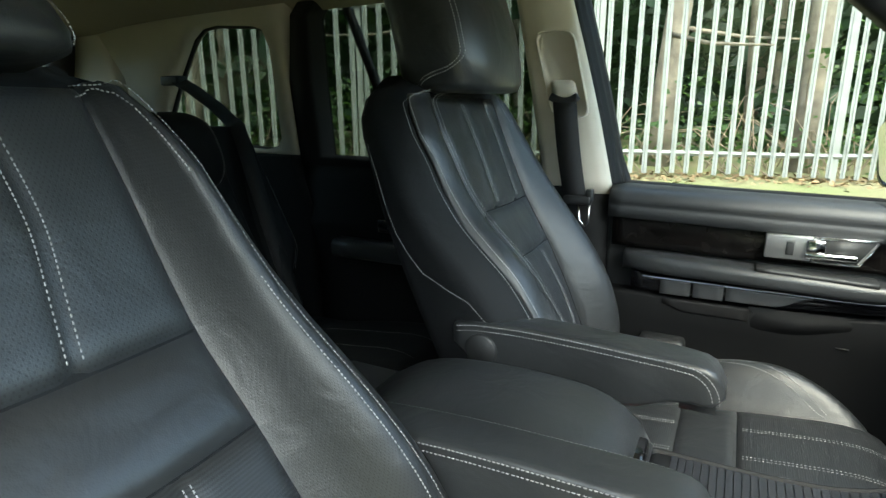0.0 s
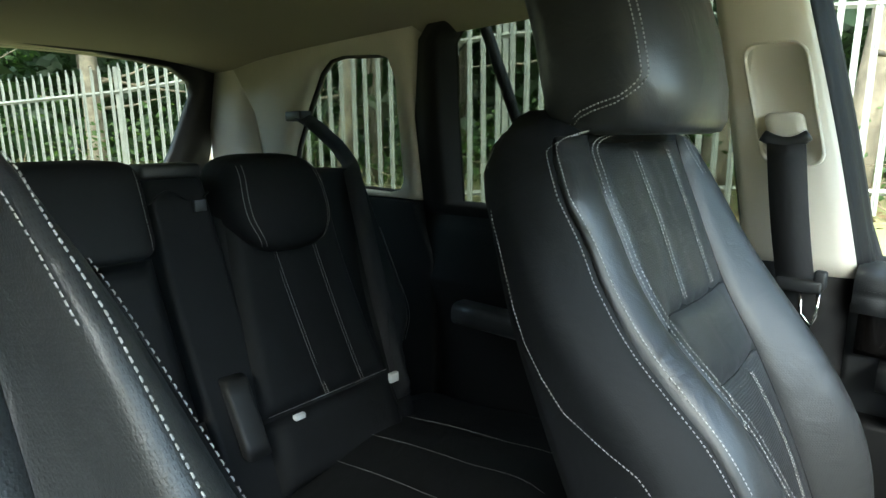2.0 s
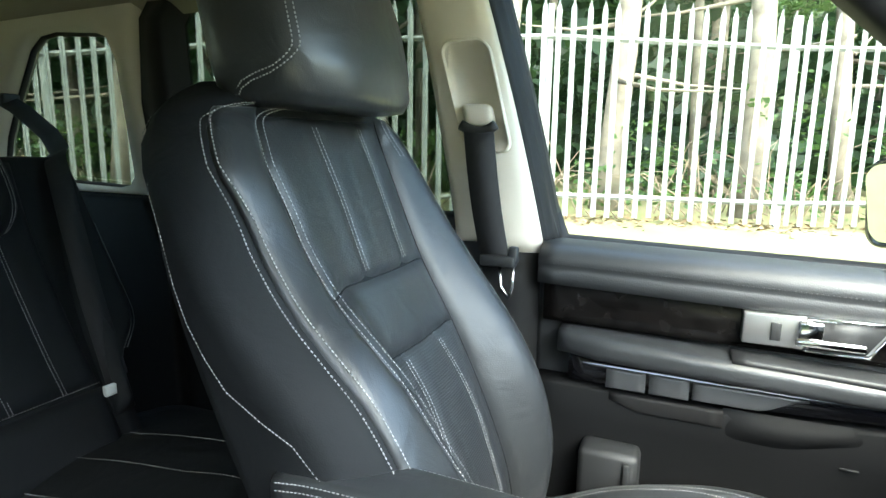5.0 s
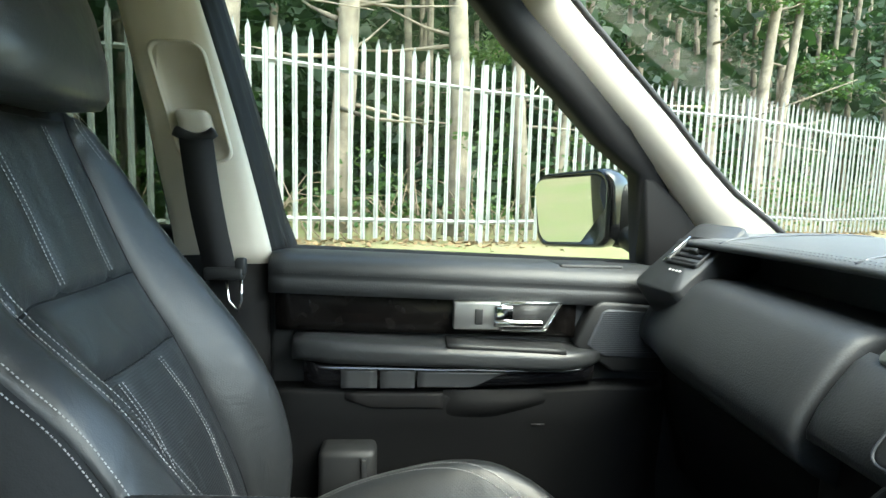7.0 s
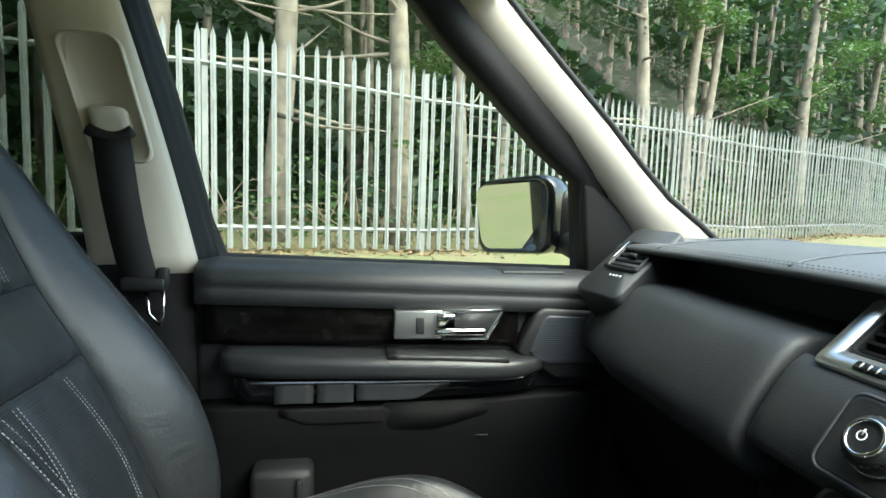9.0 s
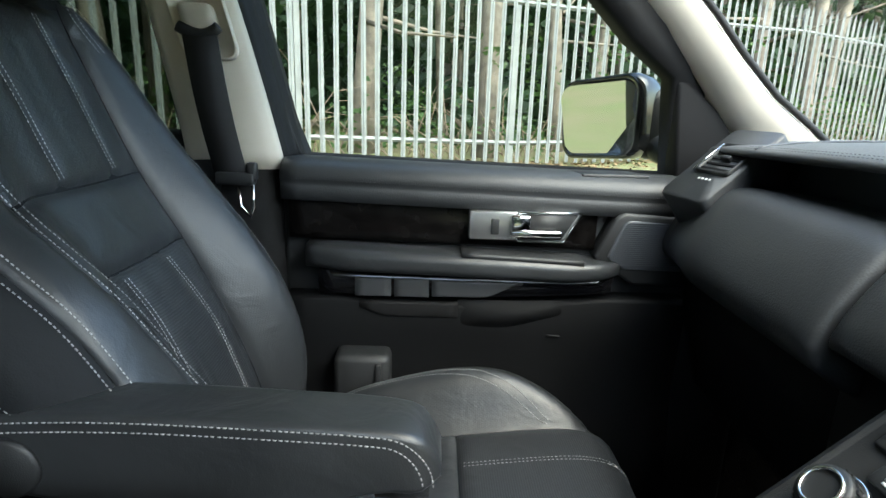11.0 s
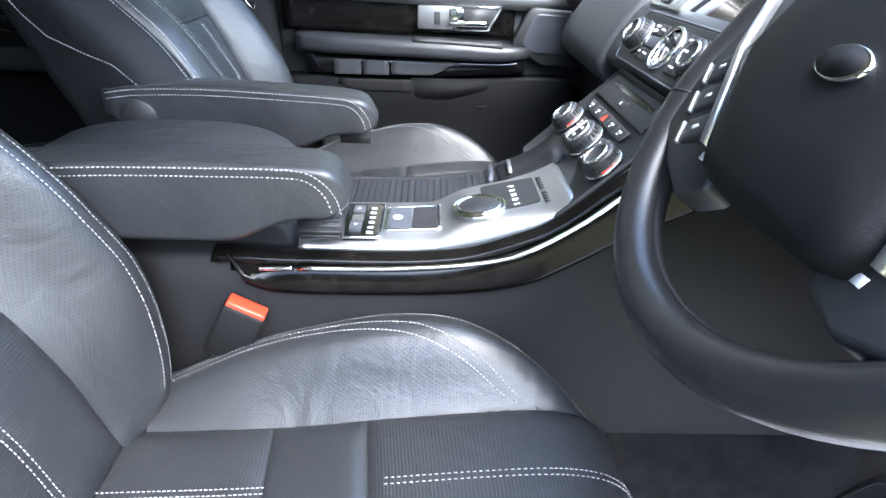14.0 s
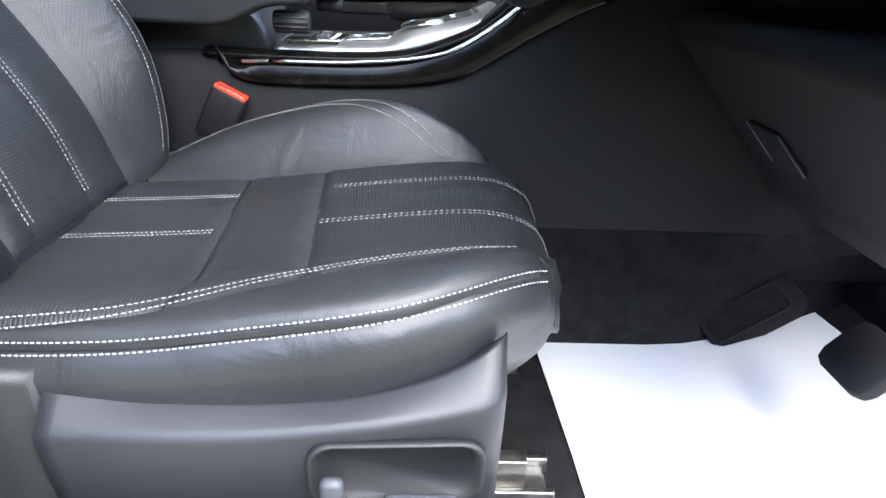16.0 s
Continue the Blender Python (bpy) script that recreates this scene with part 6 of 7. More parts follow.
solo("trim_tunnel", loft(bmesh.new(), [tunnel_ring(x) for x in span(-0.28, 1.215, 24)]), CARPET, "dark carpeted tunnel side", "carpet", "structure")
for s, low in ((-1, 0.0), (1, 0.045)):
    bm = bmesh.new()
    loft(bm, [[(x, s * y, z - low) for y, z in ((0.130, CT(x) - 0.010), (0.1405, CT(x) - 0.013), (0.1435, CT(x) - 0.020), (0.1450, (CT(x) + WB(x)) / 2), (0.1485, WB(x) + 0.006), (0.147, WB(x)), (0.130, WB(x)))] for x in span(0.112, 0.655, 36)])
    wd = part("wood_side", bm, WOOD, con, "glossy black wood side panel")
    cz = crv((0.16, 1.025), (0.185, 1.026), (0.30, 1.028), (0.42, 1.042), (0.47, 1.066), (0.515, 1.098), (0.575, 1.150), (0.64, 1.185))
    for a, b in ((0.145, 0.182), (0.188, 0.64)):
        part("chrome_strip", tube(bmesh.new(), [(x, s * 0.1455, cz(x) - low) for x in span(a, b, 24)], 0.0032, 8), CHROME, wd, "thin chrome strip")
    if s > 0:
        continue
    bm = bmesh.new()
    loft(bm, [[(x, s * (y - 0.040 * (s > 0)), z + 0.003 * (s > 0)) for y, z in ((0.116 + 0.022 * (s > 0), CT(x) - 0.012), (0.117 + 0.022 * (s > 0), CT(x) + 0.001), (0.128 + 0.012 * (s > 0), CT(x) + 0.001), (0.138 + 0.012 * (s > 0), CT(x) - 0.004), (0.142 + 0.012 * (s > 0), CT(x) - 0.010))] for x in span(0.09, 0.60, 36)])
    part("edge_rail", bm, WOOD if s < 0 else SIDE_GREY, con, "glossy dark edge rail" if s < 0 else "dark grey edge rail")
# silver gear plate
GP = crv((0.18, 1.050), (0.34, 1.054), (0.355, 1.060), (0.38, 1.072), (0.44, 1.0845), (0.47, 1.0935), (0.49, 1.1025), (0.502, 1.1095))
GL = crv((0.18, -0.009), (0.34, -0.009), (0.40, -0.004), (0.495, 0.008), (0.51, 0.004))
bm = bmesh.new()
loft(bm, [[(x, y, z) for y, z in ((GL(x), CT(x) - 0.01), (GL(x), GP(x) - 0.002), (GL(x) - 0.004, GP(x)), (-0.104, GP(x) - 0.001), (-0.113, GP(x) - 0.005), (-0.120, CT(x) + 0.004), (-0.122, CT(x) - 0.01))] for x in span(0.185, 0.497, 42)] + [[(0.504, y, z) for y, z in ((0.0, CT(0.5) - 0.01), (-0.002, 1.106), (-0.006, 1.107), (-0.102, 1.107), (-0.112, 1.104), (-0.120, CT(0.5)), (-0.122, CT(0.5) - 0.01))]])
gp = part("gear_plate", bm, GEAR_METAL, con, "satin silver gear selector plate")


def gtop(x, y, lift=0.0):
    return (x, y, GP(x) + lift)


def gslab(name, x0, x1, y0, y1, lift0, lift1, r, material, parent, label=""):
    e = rr(x0, x1, y0, y1, r)
    if material == CHROME:
        return part(name, tube(bmesh.new(), [gtop(x, y, 0.001) for x, y in e + e[:1]], 0.0016, 6), material, parent, label)
    return part(name, loft(bmesh.new(), [[gtop(x, y, lift0) for x, y in e], [gtop(x, y, lift1) for x, y in e]]), material, parent, label, flat=True)


gslab("dial_plate", 0.402, 0.468, -0.092, -0.016, -0.01, 0.0010, 0.005, PLASTIC, gp, "black gear display")
gm = Matrix.Translation((0.397, -0.077, 1.0762)) @ pose(0, 0, 0, 0, -8, 0)
dial = part("gear_dial", loft(bmesh.new(), [[(q * math.cos(t), q * math.sin(t), z) for t in (2 * math.pi * i / 56 for i in range(56))] for q, z in ((0.0345, 0), (0.0345, 0.002), (0.033, 0.0035), (0.0305, 0.0035), (0.0295, 0.002), (0.0285, 0.0035), (0.027, 0.0055), (0.0255, 0.0055), (0.0245, 0.004))]), CHROME, gp, "round silver gear dial", m=gm)
part("dial_cap", disc(bmesh.new(), 0.0245, 0.001, 0.0045, 48, bevel=0.001), PLASTIC, dial, "black dial cap", m=gm)
for i, ch in enumerate("PRNDS"):
    words("gear_letter", ch, 0.0105, gp, Matrix.Translation((0.4385 + 0.0003 * i, -0.036 - 0.0135 * i, 1.0878)) @ pose(0, 0, 0, 14, 0, -90))
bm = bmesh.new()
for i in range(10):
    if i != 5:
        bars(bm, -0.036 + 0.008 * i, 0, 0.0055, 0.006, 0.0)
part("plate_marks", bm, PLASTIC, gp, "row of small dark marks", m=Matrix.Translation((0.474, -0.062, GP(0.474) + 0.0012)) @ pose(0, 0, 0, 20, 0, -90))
# parking brake tray
gslab("brake_frame", 0.284, 0.350, -0.098, -0.032, -0.01, 0.0012, 0.004, CHROME, gp, "bright rim")
gslab("brake_lever", 0.287, 0.315, -0.095, -0.035, -0.01, 0.0028, 0.003, TRIM_GREY, gp, "grey parking brake lever")
# Raised flat slab; its dark colour stands in for shade in the well.
gslab("brake_well", 0.317, 0.347, -0.095, -0.035, -0.01, 0.0020, 0.002, RUBBER, gp, "flat dark slab painting the shade of a finger well")
bm = bmesh.new()
disc(bm, 0.006, 0, 0.0006, 20, hole=0.0048)
bars(bm, 0, 0, 0.004, 0.005, 0.0)
part("brake_mark", bm, WHITE, gp, m=Matrix.Translation((0.298, -0.066, GP(0.298) + 0.003)))
# terrain switch block
gslab("switch_rim", 0.200, 0.279, -0.116, -0.024, -0.01, 0.0012, 0.005, CHROME, gp, "bright rim")
gslab("switch_plate", 0.203, 0.276, -0.113, -0.027, -0.01, 0.0022, 0.004, GLOSS, gp, "gloss black switch plate")
for y0, y1 in ((-0.058, -0.036), (-0.104, -0.080)):
    gslab("rocker", 0.242, 0.256, y0, y1, 0.0, 0.006, 0.002, TRIM_GREY, gp)
for y in (-0.046, -0.093):
    bm = bmesh.new()
    sg = 1 if y > -0.07 else -1
    vs = [bm.verts.new(p) for p in ((-0.003, -0.003 * sg, 0), (0.003, -0.003 * sg, 0), (0, 0.003 * sg, 0))]
    bm.faces.new(vs)
    part("rocker_arrow", bm, WHITE, gp, flat=True, m=Matrix.Translation((0.249, y, GP(0.249) + 0.0065)))
gslab("rocker_bar", 0.242, 0.256, -0.076, -0.062, 0.0, 0.0045, 0.002, SILVER, gp)
bm = bmesh.new()
for i in range(6):
    for q in (0.0, 0.0035):
        rbox(bm, 0.2655 - 0.0025, 0.2655 + 0.0045, -0.036 - 0.0136 * i - q - 0.0014, -0.036 - 0.0136 * i - q, GP(0.265) + 0.0022, GP(0.265) + 0.003, 0)
part("program_icons", bm, WHITE, gp, "row of small white icons")
gslab("window_switches", 0.206, 0.234, -0.108, -0.032, 0.0, 0.005, 0.003, PLASTIC, gp)
# roller shutter and coin tray
def rim_line(q):
    """A rounded outline round the shutter, with close points along its sides."""
    e, out = rr(0.172 - q, 0.506 + q, -0.004 - q, 0.096 + q, 0.010), []
    for (xa, ya), (xb, yb) in zip(e, e[1:] + e[:1]):
        k = max(1, int(math.hypot(xb - xa, yb - ya) / 0.012))
        out += [(xa + (xb - xa) * i / k, ya + (yb - ya) * i / k) for i in range(k)]
    return out


part("shutter_rim", loft(bmesh.new(), [[(0.339 + (x - 0.339) * (1 + q / 0.17), 0.046 + (y - 0.046) * (1 + q / 0.05), CT(x) + h) for x, y in rim_line(0.0)] for q, h in ((0.004, -0.01), (0.004, 0.005), (0.003, 0.0065), (0.0, 0.006), (0.0, -0.006))], caps=False), SIDE_GREY, con, "dark grey rim round the shutter")
shut = part("shutter_bed", loft(bmesh.new(), [[(x, -0.006, CT(x) + 0.001), (x, 0.098, CT(x) + 0.001), (x, 0.098, CT(x) - 0.006), (x, -0.006, CT(x) - 0.006)] for x in span(0.165, 0.522, 16)]), PLASTIC, con)
for i in range(25):
    x = 0.196 + 0.0092 * i
    part("slat", prism([(x, CT(x)), (x + 0.0004, CT(x) + 0.0034), (x + 0.0083, CT(x + 0.008) + 0.0034), (x + 0.0087, CT(x + 0.008))], "y", -0.003, 0.095, 0.0), COVER, shut, flat=True)
part("shutter_handle", tube(bmesh.new(), [(0.420, 0.030, 1.068), (0.424, 0.055, 1.070), (0.424, 0.085, 1.070)], 0.004, 8), TRIM_GREY, con)
part("coin_tray", loft(bmesh.new(), [[(x, y, CT(x) + 0.006) for y in (0.000, 0.094)] + [(x, y, CT(x) - 0.002) for y in (0.094, 0.000)] for x in span(0.434, 0.512, 6)]), SIDE_GREY, con, "flat dark tray cover")
part("tray_handle", tube(bmesh.new(), [(0.448, 0.036, CT(0.448) + 0.010), (0.450, 0.082, CT(0.45) + 0.010)], 0.003, 8), SILVER, con)
# stowage lid between the armrests
lid = thing("console_lid", "padded black leather stowage lid between the armrests", "lid", (0, 0, 1.03))
bm = bmesh.new()
lt = crv((-0.22, 1.075), (-0.16, 1.110), (-0.08, 1.126), (0.06, 1.126), (0.12, 1.112), (0.155, 1.085), (0.172, 1.055))
loft(bm, [[(x, y, z) for y, z in rr(-0.098, 0.098, 1.015, lt(x), 0.022, 5)] for x in span(-0.22, 0.15, 20) + [0.158, 0.166, 0.172]])
part("pad", bm, LEATHER, lid)
part("lid_catch", box(0.140, 0.171, 0.000, 0.062, 1.050, 1.080, 0.006), GLOSS, lid, "shiny dark lid catch", )
part("rear_box", box(-0.34, -0.14, -0.11, 0.11, 0.62, 1.07, 0.02), PLASTIC, con, "black rear end of the console")
bm = bmesh.new()
for d in (-1, 1):
    stitch(bm, [(x, d * 0.0985, lt(x) - 0.016) for x in span(-0.2, 0.14, 30)], (0, d, 0.3))
part("lid_stitching", bm, THREAD, lid)

# ---- steering wheel ----
SWM = facing((0.602, -0.3855, 1.291), 35.6)
sw = thing("steering_wheel", "black leather steering wheel with silver spoke trims", "steering wheel", m=SWM)
RW = 0.188
bm = bmesh.new()
rings = []
for i in range(72):
    a = 2 * math.pi * i / 72
    g = 0.0180 + 0.0025 * (math.exp(-((abs(math.sin(a)) - 0.35) / 0.25) ** 2))
    rings.append([((RW + g * math.cos(t)) * math.cos(a), (RW + g * math.cos(t)) * math.sin(a), 1.1 * g * math.sin(t)) for t in (2 * math.pi * k / 14 for k in range(14))])
rings.append(rings[0])
loft(bm, rings, caps=False)
rim = part("rim", bm, WHEEL, sw, "smooth black leather rim", m=SWM)
for a in (35, 145, 200, 340):
    t = radians(a)
    bm = tube(bmesh.new(), [((RW + 0.0205 * math.cos(q)) * math.cos(t), (RW + 0.0205 * math.cos(q)) * math.sin(t), 0.0226 * math.sin(q)) for q in (2 * math.pi * k / 18 for k in range(19))], 0.0011, 5)
    part("rim_seam", bm, PLASTIC, rim, m=SWM)
bm = bmesh.new()
for i in range(120):
    a = math.pi + radians(28) + radians(124) * i / 119
    c = Vector((math.cos(a), math.sin(a), 0))
    p = c * (RW - 0.0180)
    stitch(bm, [p + Vector((0, 0, -0.006)), p + Vector((0, 0, 0.006))], -c, 0.009, 0.001, 0.0009)
part("rim_stitching", bm, PLASTIC, rim, m=SWM)
pad = [(-0.120, 0.066), (-0.05, 0.080), (0.05, 0.080), (0.072, 0.068), (0.078, 0.0), (0.100, -0.080), (0.092, -0.096), (0.072, -0.103), (0.0, -0.105), (-0.050, -0.100), (-0.066, -0.086), (-0.122, -0.016)]
part("airbag_cover", loft(bmesh.new(), [[(x * q, y * q, z) for x, y in pad] for q, z in ((0.9, -0.02), (1.0, 0.0), (1.0, 0.020), (0.96, 0.030), (0.85, 0.036), (0.5, 0.040))]), DOOR_SKIN, sw, "black airbag cover", m=SWM)
em = part("emblem", loft(bmesh.new(), [[(0.021 * q * math.cos(t), -0.012 + 0.0115 * q * math.sin(t), z) for t in (2 * math.pi * k / 32 for k in range(32))] for q, z in ((1.0, 0.036), (1.0, 0.043), (0.9, 0.0445), (0.88, 0.0435))]), CHROME, sw, "plain oval metal emblem", m=SWM)
part("emblem_plate", loft(bmesh.new(), [[(0.0185 * math.cos(t), -0.012 + 0.010 * math.sin(t), z) for t in (2 * math.pi * k / 32 for k in range(32))] for z in (0.040, 0.0446)]), DOOR_SKIN, em, m=SWM)
part("airbag_mark", box(-0.014, 0.014, -0.054, -0.046, 0.036, 0.0385, 0.001), TRIM_GREY, sw, "small moulded mark", m=SWM)
for sg in (-1, 1):
    edge = [(0.080, 0.050), (0.172, 0.040), (0.178, -0.020), (0.172, -0.075), (0.150, -0.105), (0.108, -0.120), (0.074, -0.108)] if sg > 0 else [(-0.118, 0.050), (-0.172, 0.040), (-0.178, -0.030), (-0.164, -0.085), (-0.112, -0.113), (-0.068, -0.126), (-0.044, -0.108)]
    sp = part("spoke", prism(edge, "z", -0.012, 0.016, 0.005), PLASTIC, sw, m=SWM)
    bar = ((0.078, 0.055), (0.081, 0.001), (0.110, -0.085)) if sg > 0 else ((-0.150, 0.030), (-0.130, -0.016), (-0.069, -0.086))
    part("spoke_trim", loft(bmesh.new(), [[(x + q, y, 0.028 + h) for q, h in ((-0.0045, -0.006), (-0.004, 0.001), (0.0, 0.0025), (0.004, 0.001), (0.0045, -0.006))] for x, y in bar]), SILVER, sp, "silver spoke trim bar", m=SWM)
    for i, (bx, by) in enumerate(((0.112, -0.021), (0.116, -0.046), (0.118, -0.070)) if sg > 0 else ((-0.146, -0.031), (-0.129, -0.055), (-0.109, -0.079))):
        BM = SWM @ Matrix.Translation((bx, by, 0)) @ (Matrix() if sg > 0 else Matrix.Rotation(radians(38), 4, "Z"))
        b = part("button", box(-0.019, 0.019, -0.0105, 0.0105, 0.012, 0.0195, 0.003) if sg > 0 else box(-0.013, 0.013, -0.0115, 0.0115, 0.012, 0.0195, 0.003), PLASTIC, sp, m=BM)
        bm = bmesh.new()
        if sg > 0 and i < 2:
            tube(bm, [(-0.003, -0.0025, 0.0197), (-0.002, 0.0018, 0.0197), (0.0018, 0.0022, 0.0197), (0.003, -0.0008, 0.0197)], [0.0013, 0.0008, 0.0008, 0.0013], 6)
        else:
            bars(bm, 0, 0, 0.006, 0.003, 0.0196)
        part("button_mark", bm, (GREEN_INK, RED, WHITE)[i] if sg > 0 else WHITE, b, m=BM)
        part("button_edge", box(0.0185, 0.0275, -0.0100, 0.0095, 0.013, 0.0205, 0.0025) if sg > 0 else box(-0.0175, -0.0140, -0.0105, 0.0105, 0.014, 0.0205, 0.0012), SILVER, b, "silver edge bar", m=BM)
    bm = bmesh.new()
    bars(bm, 0.098 if sg > 0 else -0.074, -0.092, 0.007, 0.006, 0.0165)
    part("spoke_mark", bm, WHITE, sp, m=SWM)

# ---- footwell ----
mat_pts = [(0.590, -0.19), (0.70, -0.19), (0.80, -0.185), (0.935, -0.165), (1.06, -0.115), (1.132, -0.085), (1.140, -0.16), (1.15, -0.30), (1.15, -0.73), (0.61, -0.73), (0.602, -0.45)]
bm = bmesh.new()
loft(bm, [[(x, y, z) for x, y in mat_pts] for z in (0.6015, 0.6035)])
solo("paper_floor_mat", bm, PAPER, "plain white paper floor mat in the driver's footwell", "floor mat", flat=True)
pd = thing("brake_pedal", "black rubber brake pedal on its arm", "pedal")
m = Matrix.Translation((0.955, -0.415, 0.735)) @ pose(0, 0, 0, 0, -52, 0)
part("pedal_pad", loft(bmesh.new(), [[(a * q, b * q, z) for a, b in rr(-0.040, 0.040, -0.045, 0.045, 0.018, 2)] for q, z in ((0.95, -0.012), (1, -0.006), (1, 0.004), (0.94, 0.008))]), RUBBER, pd, m=m)
part("pedal_arm", tube(bmesh.new(), [(0.96, -0.415, 0.735), (1.02, -0.41, 0.80), (1.05, -0.40, 0.98)], 0.012, 8), PLASTIC, pd)
ac = thing("accelerator_pedal", "long black accelerator pedal", "pedal")
part("pedal_pad", box(-0.08, 0.08, -0.03, 0.03, -0.008, 0.006, 0.005), RUBBER, ac, m=Matrix.Translation((1.02, -0.60, 0.70)) @ pose(0, 0, 0, 0, -55, 0))
fr = thing("footrest", "black moulded footrest beside the tunnel", "footrest")
m = Matrix.Translation((0.955, -0.180, 0.656)) @ pose(0, 0, 0, 28, -32, 6)
part("rest_pad", box(-0.08, 0.085, -0.030, 0.035, -0.07, 0.004, 0.01), CARPET, fr, m=m)
part("rest_ridge", loft(bmesh.new(), [[(a * q, b * q, z) for a, b in rr(-0.085, 0.06, -0.026, 0.026, 0.01)] for q, z in ((1, 0.002), (1, 0.008), (0.92, 0.008), (0.88, 0.002))], caps=False), FRAME_BLACK, fr, m=m)


# ---- outside ----
def ground_z(x, y):
    return 0.62 * smooth((y - 1.6) / 4.0) + 0.05 * math.sin(x * 0.7 + y * 0.4) * smooth((y - 3) / 4) - 0.10 * smooth((x - 4) / 20)


def fence_y(x):
    return 7.31 + (x - 1.24) * 0.452


bm = bmesh.new()
xs = [-400, -120, -50] + span(-30, 40, 70) + [60, 140, 400]
ys = [-400, -100, -30, -10, -4, -2] + span(-1, 18, 38) + [30, 80, 400]
grid = [[bm.verts.new((x, y, ground_z(x, y))) for y in ys] for x in xs]
for a, b in zip(grid, grid[1:]):
    for i in range(len(ys) - 1):
        bm.faces.new((a[i], b[i], b[i + 1], a[i + 1]))
solo("ground", bm, GRASS, "grassy verge beside the car", "ground", "structure")

FA = math.atan(0.452)
FD = Vector((math.cos(FA), math.sin(FA), 0))
F0 = Vector((1.24, 7.31, 0))
PALE, BAY = 0.1618, 2.75
fence = thing("palisade_fence", "galvanised steel palisade fence with pointed pales", "fence", (1.24, 7.31, 0.6))


def pale_mesh():
    bm = bmesh.new()
    prof = [(-0.034, 0.004), (-0.030, 0.010), (-0.012, 0.004), (-0.008, -0.010), (0.008, -0.010), (0.012, 0.004), (0.030, 0.010), (0.034, 0.004), (0.010, -0.004), (0.006, -0.014), (-0.006, -0.014), (-0.010, -0.004)]
    rot = Matrix.Rotation(FA, 3, "Z")
    rings = []
    for z, q in ((0.05, 1), (2.22, 1), (2.30, 0.95), (2.34, 0.55), (2.40, 0.08)):
        rings.append([rot @ Vector((a * q * 0.88, b, z)) for a, b in prof])
    loft(bm, rings)
    bmesh.ops.recalc_face_normals(bm, faces=bm.faces)
    me = bpy.data.meshes.new("pale")
    bm.to_mesh(me)
    bm.free()
    me.materials.append(GALV)
    return me


pme = pale_mesh()
far = bmesh.new()
rng = random.Random(4)
for bay in range(-9, 24):
    s0 = bay * BAY
    for i in range(17):
        s_ = s0 + 0.085 + i * PALE
        p = F0 + FD * s_
        z = ground_z(p.x, p.y) + rng.uniform(-0.012, 0.012)
        if -9.5 < p.x < 27:
            o = new("pale", pme)
            o.parent = fence
            o.location = Vector((p.x, p.y, z)) - Vector((1.24, 7.31, 0.6)) + FD.cross(Vector((0, 0, 1))) * 0.03
            o.rotation_euler = (rng.uniform(-0.004, 0.004), rng.uniform(-0.006, 0.006), rng.uniform(-0.05, 0.05))
        else:
            t = bmesh.new()
            t.from_mesh(pme)
            t.transform(Matrix.Translation((p.x, p.y, z)))
            tm = bpy.data.meshes.new("t")
            t.to_mesh(tm)
            t.free()
            far.from_mesh(tm)
            bpy.data.meshes.remove(tm)
    a, b = F0 + FD * s0, F0 + FD * (s0 + BAY)
    m = Matrix.Translation((a.x, a.y, ground_z(a.x, a.y))) @ Matrix.Rotation(FA, 4, "Z")
    part("post", box(-0.034, 0.034, 0.0, 0.055, -0.2, 2.36, 0.004), GALV, fence, flat=True, m=m)
    za, zb = ground_z(a.x, a.y), ground_z(b.x, b.y)
    for h in (0.30, 2.02):
        part("rail", tube(bmesh.new(), [(a.x, a.y, za + h), (b.x, b.y, zb + h)], 0.030, 4), GALV, fence, flat=True)
part("far_pales", far, GALV, fence, kind="stuff", flat=True)


# trees and shrubs behind the fence
def leaves(bm, centre, spread, count, size, rng, flat=0.6):
    for _ in range(count):
        while True:
            o = Vector((rng.uniform(-1, 1), rng.uniform(-1, 1), rng.uniform(-1, 1)))
            if o.length < 1:
                break
        c = Vector(centre) + Vector((o.x * spread[0], o.y * spread[1], o.z * spread[2]))
        a = Vector((rng.uniform(-1, 1), rng.uniform(-1, 1), rng.uniform(-0.5, 0.5))).normalized()
        b = a.cross(Vector((rng.uniform(-1, 1), rng.uniform(-1, 1), rng.uniform(-1, 1)))).normalized()
        s = size * rng.uniform(0.6, 1.3)
        v = [bm.verts.new(c + a * (s * i) + b * (s * j)) for i, j in ((-1, 0), (0, -flat), (1, 0), (0, flat))]
        bm.faces.new(v)


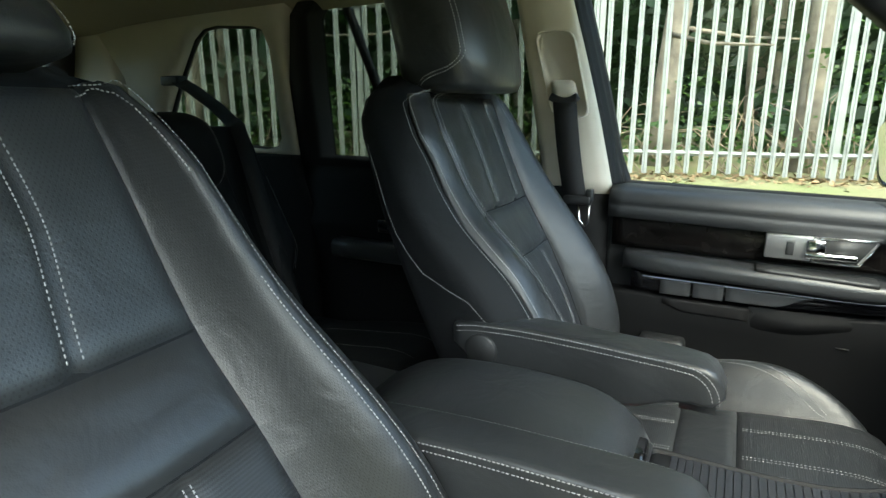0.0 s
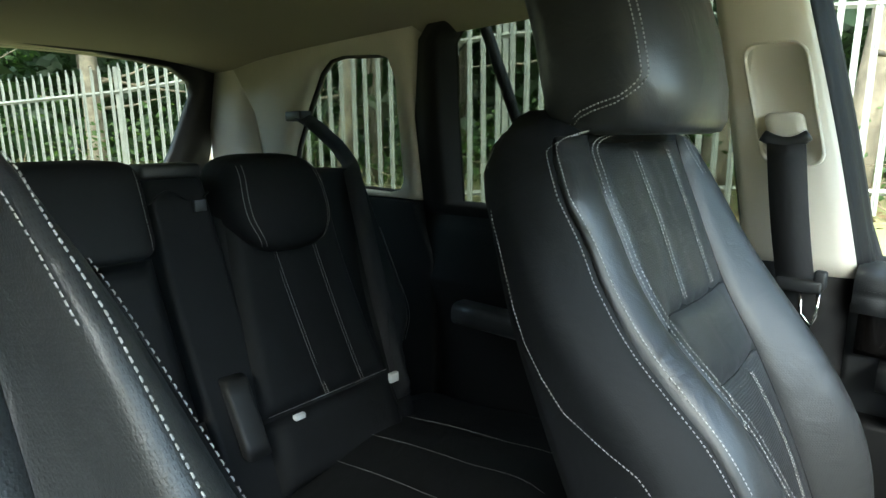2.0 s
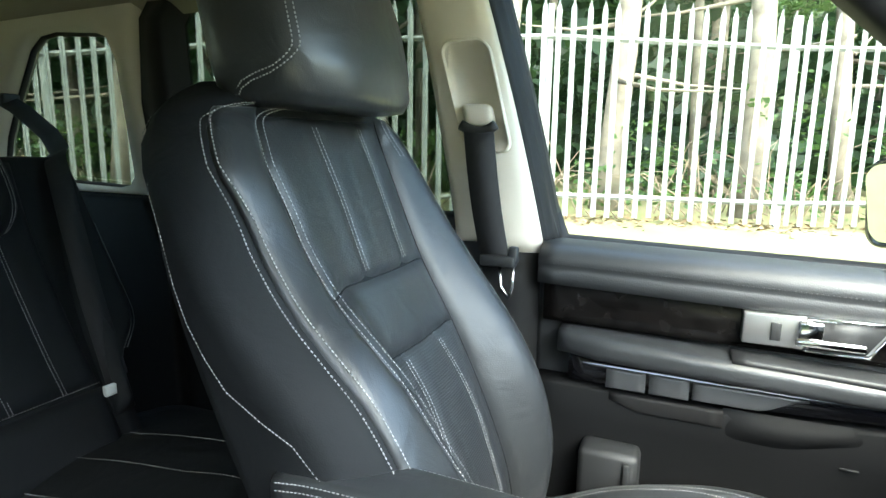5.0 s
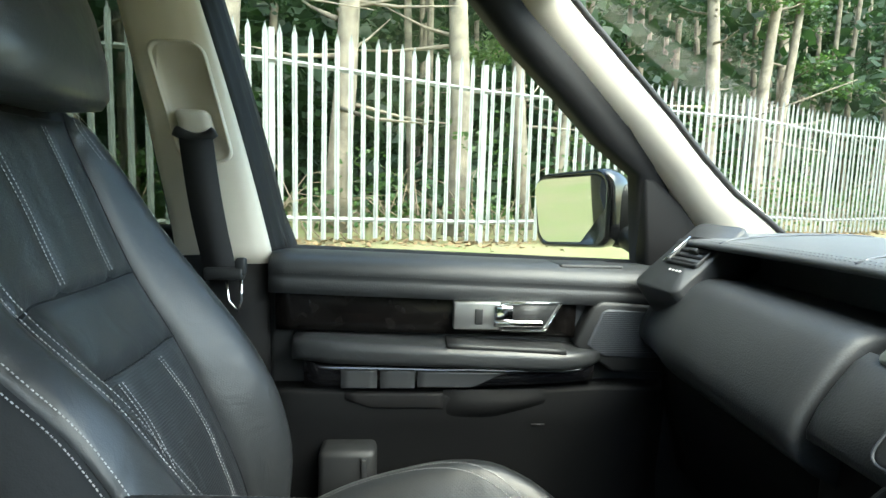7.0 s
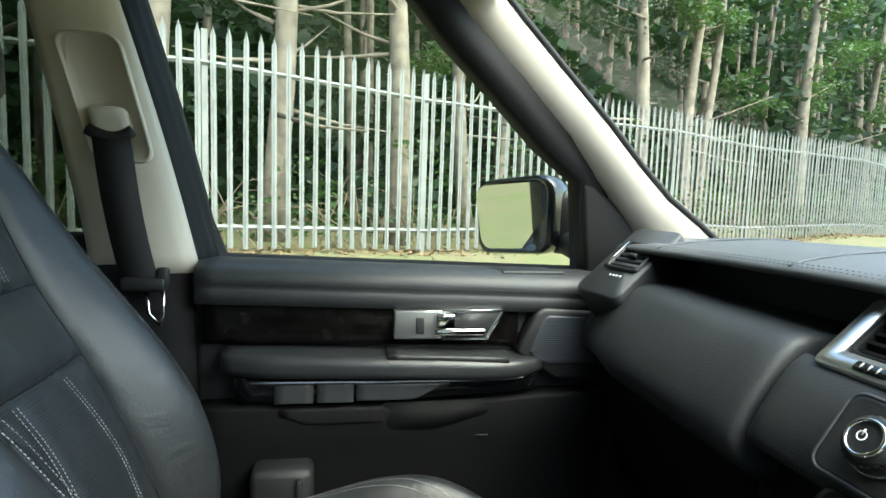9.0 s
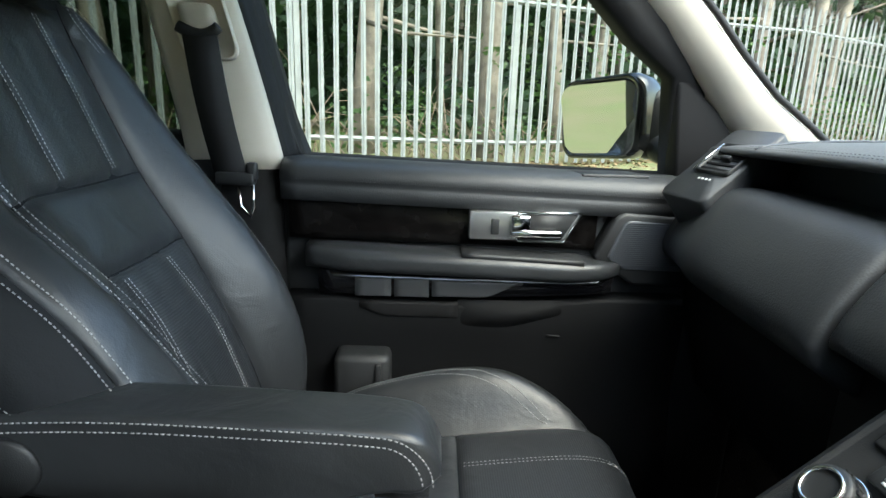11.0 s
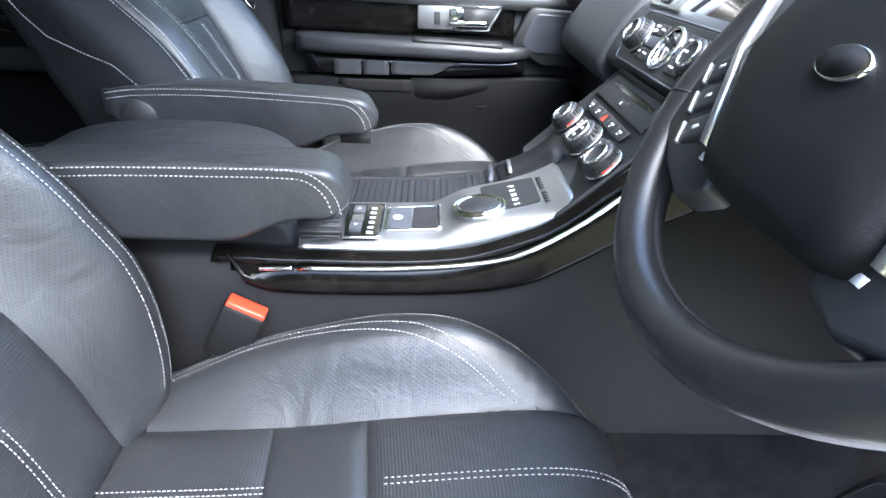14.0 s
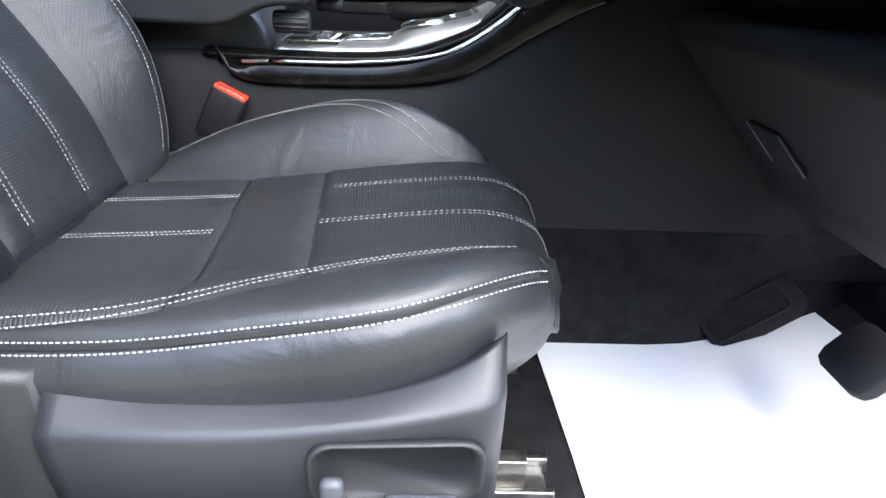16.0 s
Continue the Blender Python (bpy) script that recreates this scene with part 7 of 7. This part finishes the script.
def tree(x, y, h, r, rng, crown_from, clumps, leaf, size, lean=0.0, spread=1.6):
    z0 = ground_z(x, y)
    t = thing("tree", "tall tree with a bare pale trunk and green crown", "tree", (x, y, z0), "trees behind the fence")
    bm = bmesh.new()
    pts = [Vector((x + lean * q * h + 0.12 * math.sin(q * 7 + x), y + 0.1 * math.sin(q * 5 + y), z0 + h * q - 0.1)) for q in span(0, 1, 10)]
    tube(bm, pts, [r * (1.15 if i == 0 else 1 - 0.8 * i / 10) for i in range(11)], 9)
    tips = []
    for i in range(16):
        q = rng.uniform(crown_from * 0.5, 0.98)
        p = pts[0].lerp(pts[-1], q)
        a = rng.uniform(0, 2 * math.pi)
        ln = spread * rng.uniform(0.5, 1.1) * (1.1 - 0.5 * q)
        e = p + Vector((math.cos(a) * ln, math.sin(a) * ln, rng.uniform(-0.2, 0.6) * ln))
        tube(bm, [p, p.lerp(e, 0.5) + Vector((0, 0, -0.06)), e], [r * 0.22, r * 0.12, 0.008], 5)
        if q > crown_from:
            tips.append((p, e))
    part("trunk", bm, BARK, t)
    bm = bmesh.new()
    for _ in range(clumps):
        p, e = rng.choice(tips) if tips else (pts[-1], pts[-1])
        leaves(bm, p.lerp(e, rng.uniform(0.3, 1.1)), (0.55, 0.55, 0.3), 60, size, rng)
    part("crown", bm, leaf, t, flat=True)
    return t


rng = random.Random(11)
for x, off, h, r in ((-9.5, 2.2, 10, 0.15), (-6.6, 1.3, 10, 0.13), (-4.4, 3.0, 11, 0.16), (-1.9, 0.9, 10, 0.16), (-0.75, 1.5, 11, 0.19), (0.9, 1.3, 11, 0.19), (2.3, 2.2, 10, 0.15), (4.0, 4.5, 12, 0.2), (6.4, 1.7, 12, 0.17), (9.2, 2.8, 12, 0.18), (10.1, 3.0, 11, 0.15), (12.2, 5.5, 13, 0.22), (15.2, 3.2, 12, 0.25), (18, 5.5, 13, 0.22), (21, 3.5, 12, 0.2), (24.5, 6, 13, 0.25), (-13, 3, 11, 0.2), (-16, 2, 11, 0.2)):
    tree(x, fence_y(x) + off, h, r, rng, 0.32, 60, LEAF_DARK if rng.random() < 0.6 else LEAF, 0.07, rng.uniform(-0.02, 0.03), 2.4)
wood = thing("woodland", "dense dark green woodland behind the fence", "woodland", kind="stuff")
bm = bmesh.new()
for i in range(2200):
    x = rng.uniform(-45, 70)
    off = rng.uniform(3.5, 14)
    y = fence_y(x) + off
    z = ground_z(x, y) + rng.uniform(0, 12)
    leaves(bm, (x, y, z), (1.5, 1.1, 0.9), 40, 0.24, rng)
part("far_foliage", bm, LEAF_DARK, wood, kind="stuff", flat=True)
bm = bmesh.new()
for i in range(120):
    x = rng.uniform(-20, 40)
    y = fence_y(x) + rng.uniform(4, 11)
    tube(bm, [(x, y, 0.3), (x + rng.uniform(-0.3, 0.3), y, 6), (x + rng.uniform(-0.6, 0.6), y, 11)], [rng.uniform(0.07, 0.16), 0.08, 0.04], 6)
part("far_trunks", bm, BARK, wood, kind="stuff")
und = thing("undergrowth", "bright green shrubs and dead twigs along the fence", "shrub", kind="stuff")
bm = bmesh.new()
for i in range(260):
    x = rng.uniform(-14, 30)
    y = fence_y(x) + rng.uniform(0.4, 3.0)
    leaves(bm, (x, y, ground_z(x, y) + abs(rng.gauss(0, 0.7)) + 0.1), (0.45, 0.4, 0.35), 40, 0.055, rng)
part("shrub_leaves", bm, LEAF, und, kind="stuff", flat=True)
bm = bmesh.new()
for i in range(420):
    x = rng.uniform(-14, 24)
    y = fence_y(x) + rng.uniform(0.2, 2.2)
    p = Vector((x, y, ground_z(x, y)))
    a = rng.uniform(0, 6.28)
    d = Vector((math.cos(a), math.sin(a) * 0.5, rng.uniform(0.3, 2.0))).normalized() * rng.uniform(0.4, 1.8)
    tube(bm, [p, p + d * 0.6 + Vector((0, 0, 0.1)), p + d + Vector((0.1, 0, -0.25))], [0.010, 0.007, 0.003], 4)
part("twigs", bm, TWIG, und, kind="stuff", flat=True)
bm = bmesh.new()
for i in range(5000):
    x = rng.uniform(-10, 18)
    y = fence_y(x) + rng.gauss(0.0, 0.35)
    c = Vector((x, y, ground_z(x, y) + rng.uniform(0.0, 0.04)))
    a = Vector((rng.uniform(-1, 1), rng.uniform(-1, 1), rng.uniform(-0.3, 0.3))).normalized() * rng.uniform(0.02, 0.06)
    b = Vector((-a.y, a.x, rng.uniform(-0.03, 0.03))) * 0.5
    bm.faces.new([bm.verts.new(c + q) for q in (a, b, -a, -b)])
solo("fallen_leaves", bm, LITTER, "brown fallen leaves strewn under the fence", "leaves", "stuff", flat=True)

# dark green sheet behind the trees, coloured as the wood's deep shade
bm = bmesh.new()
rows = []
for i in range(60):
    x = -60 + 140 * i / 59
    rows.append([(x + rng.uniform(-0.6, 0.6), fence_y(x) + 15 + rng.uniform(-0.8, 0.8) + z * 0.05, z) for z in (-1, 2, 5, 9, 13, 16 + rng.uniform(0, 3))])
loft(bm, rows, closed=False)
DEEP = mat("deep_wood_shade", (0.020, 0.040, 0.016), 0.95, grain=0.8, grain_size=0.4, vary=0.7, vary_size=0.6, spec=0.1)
solo("backdrop", bm, DEEP, "dark green sheet standing in for the wood's shade", "backdrop", "structure")
# unseen woodland added across the lane, behind the open door, to block low sky light
sky_block = thing("woodland", "unseen green hedge and woodland added to block low sky light", "woodland", kind="stuff")
bm = bmesh.new()
for i in range(900):
    x = rng.uniform(-35, 35)
    y = -14 - rng.uniform(0, 5)
    leaves(bm, (x, y, rng.uniform(0, 6)), (1.8, 1.0, 1.1), 40, 0.3, rng)
part("far_foliage", bm, LEAF_DARK, sky_block, kind="stuff", flat=True)
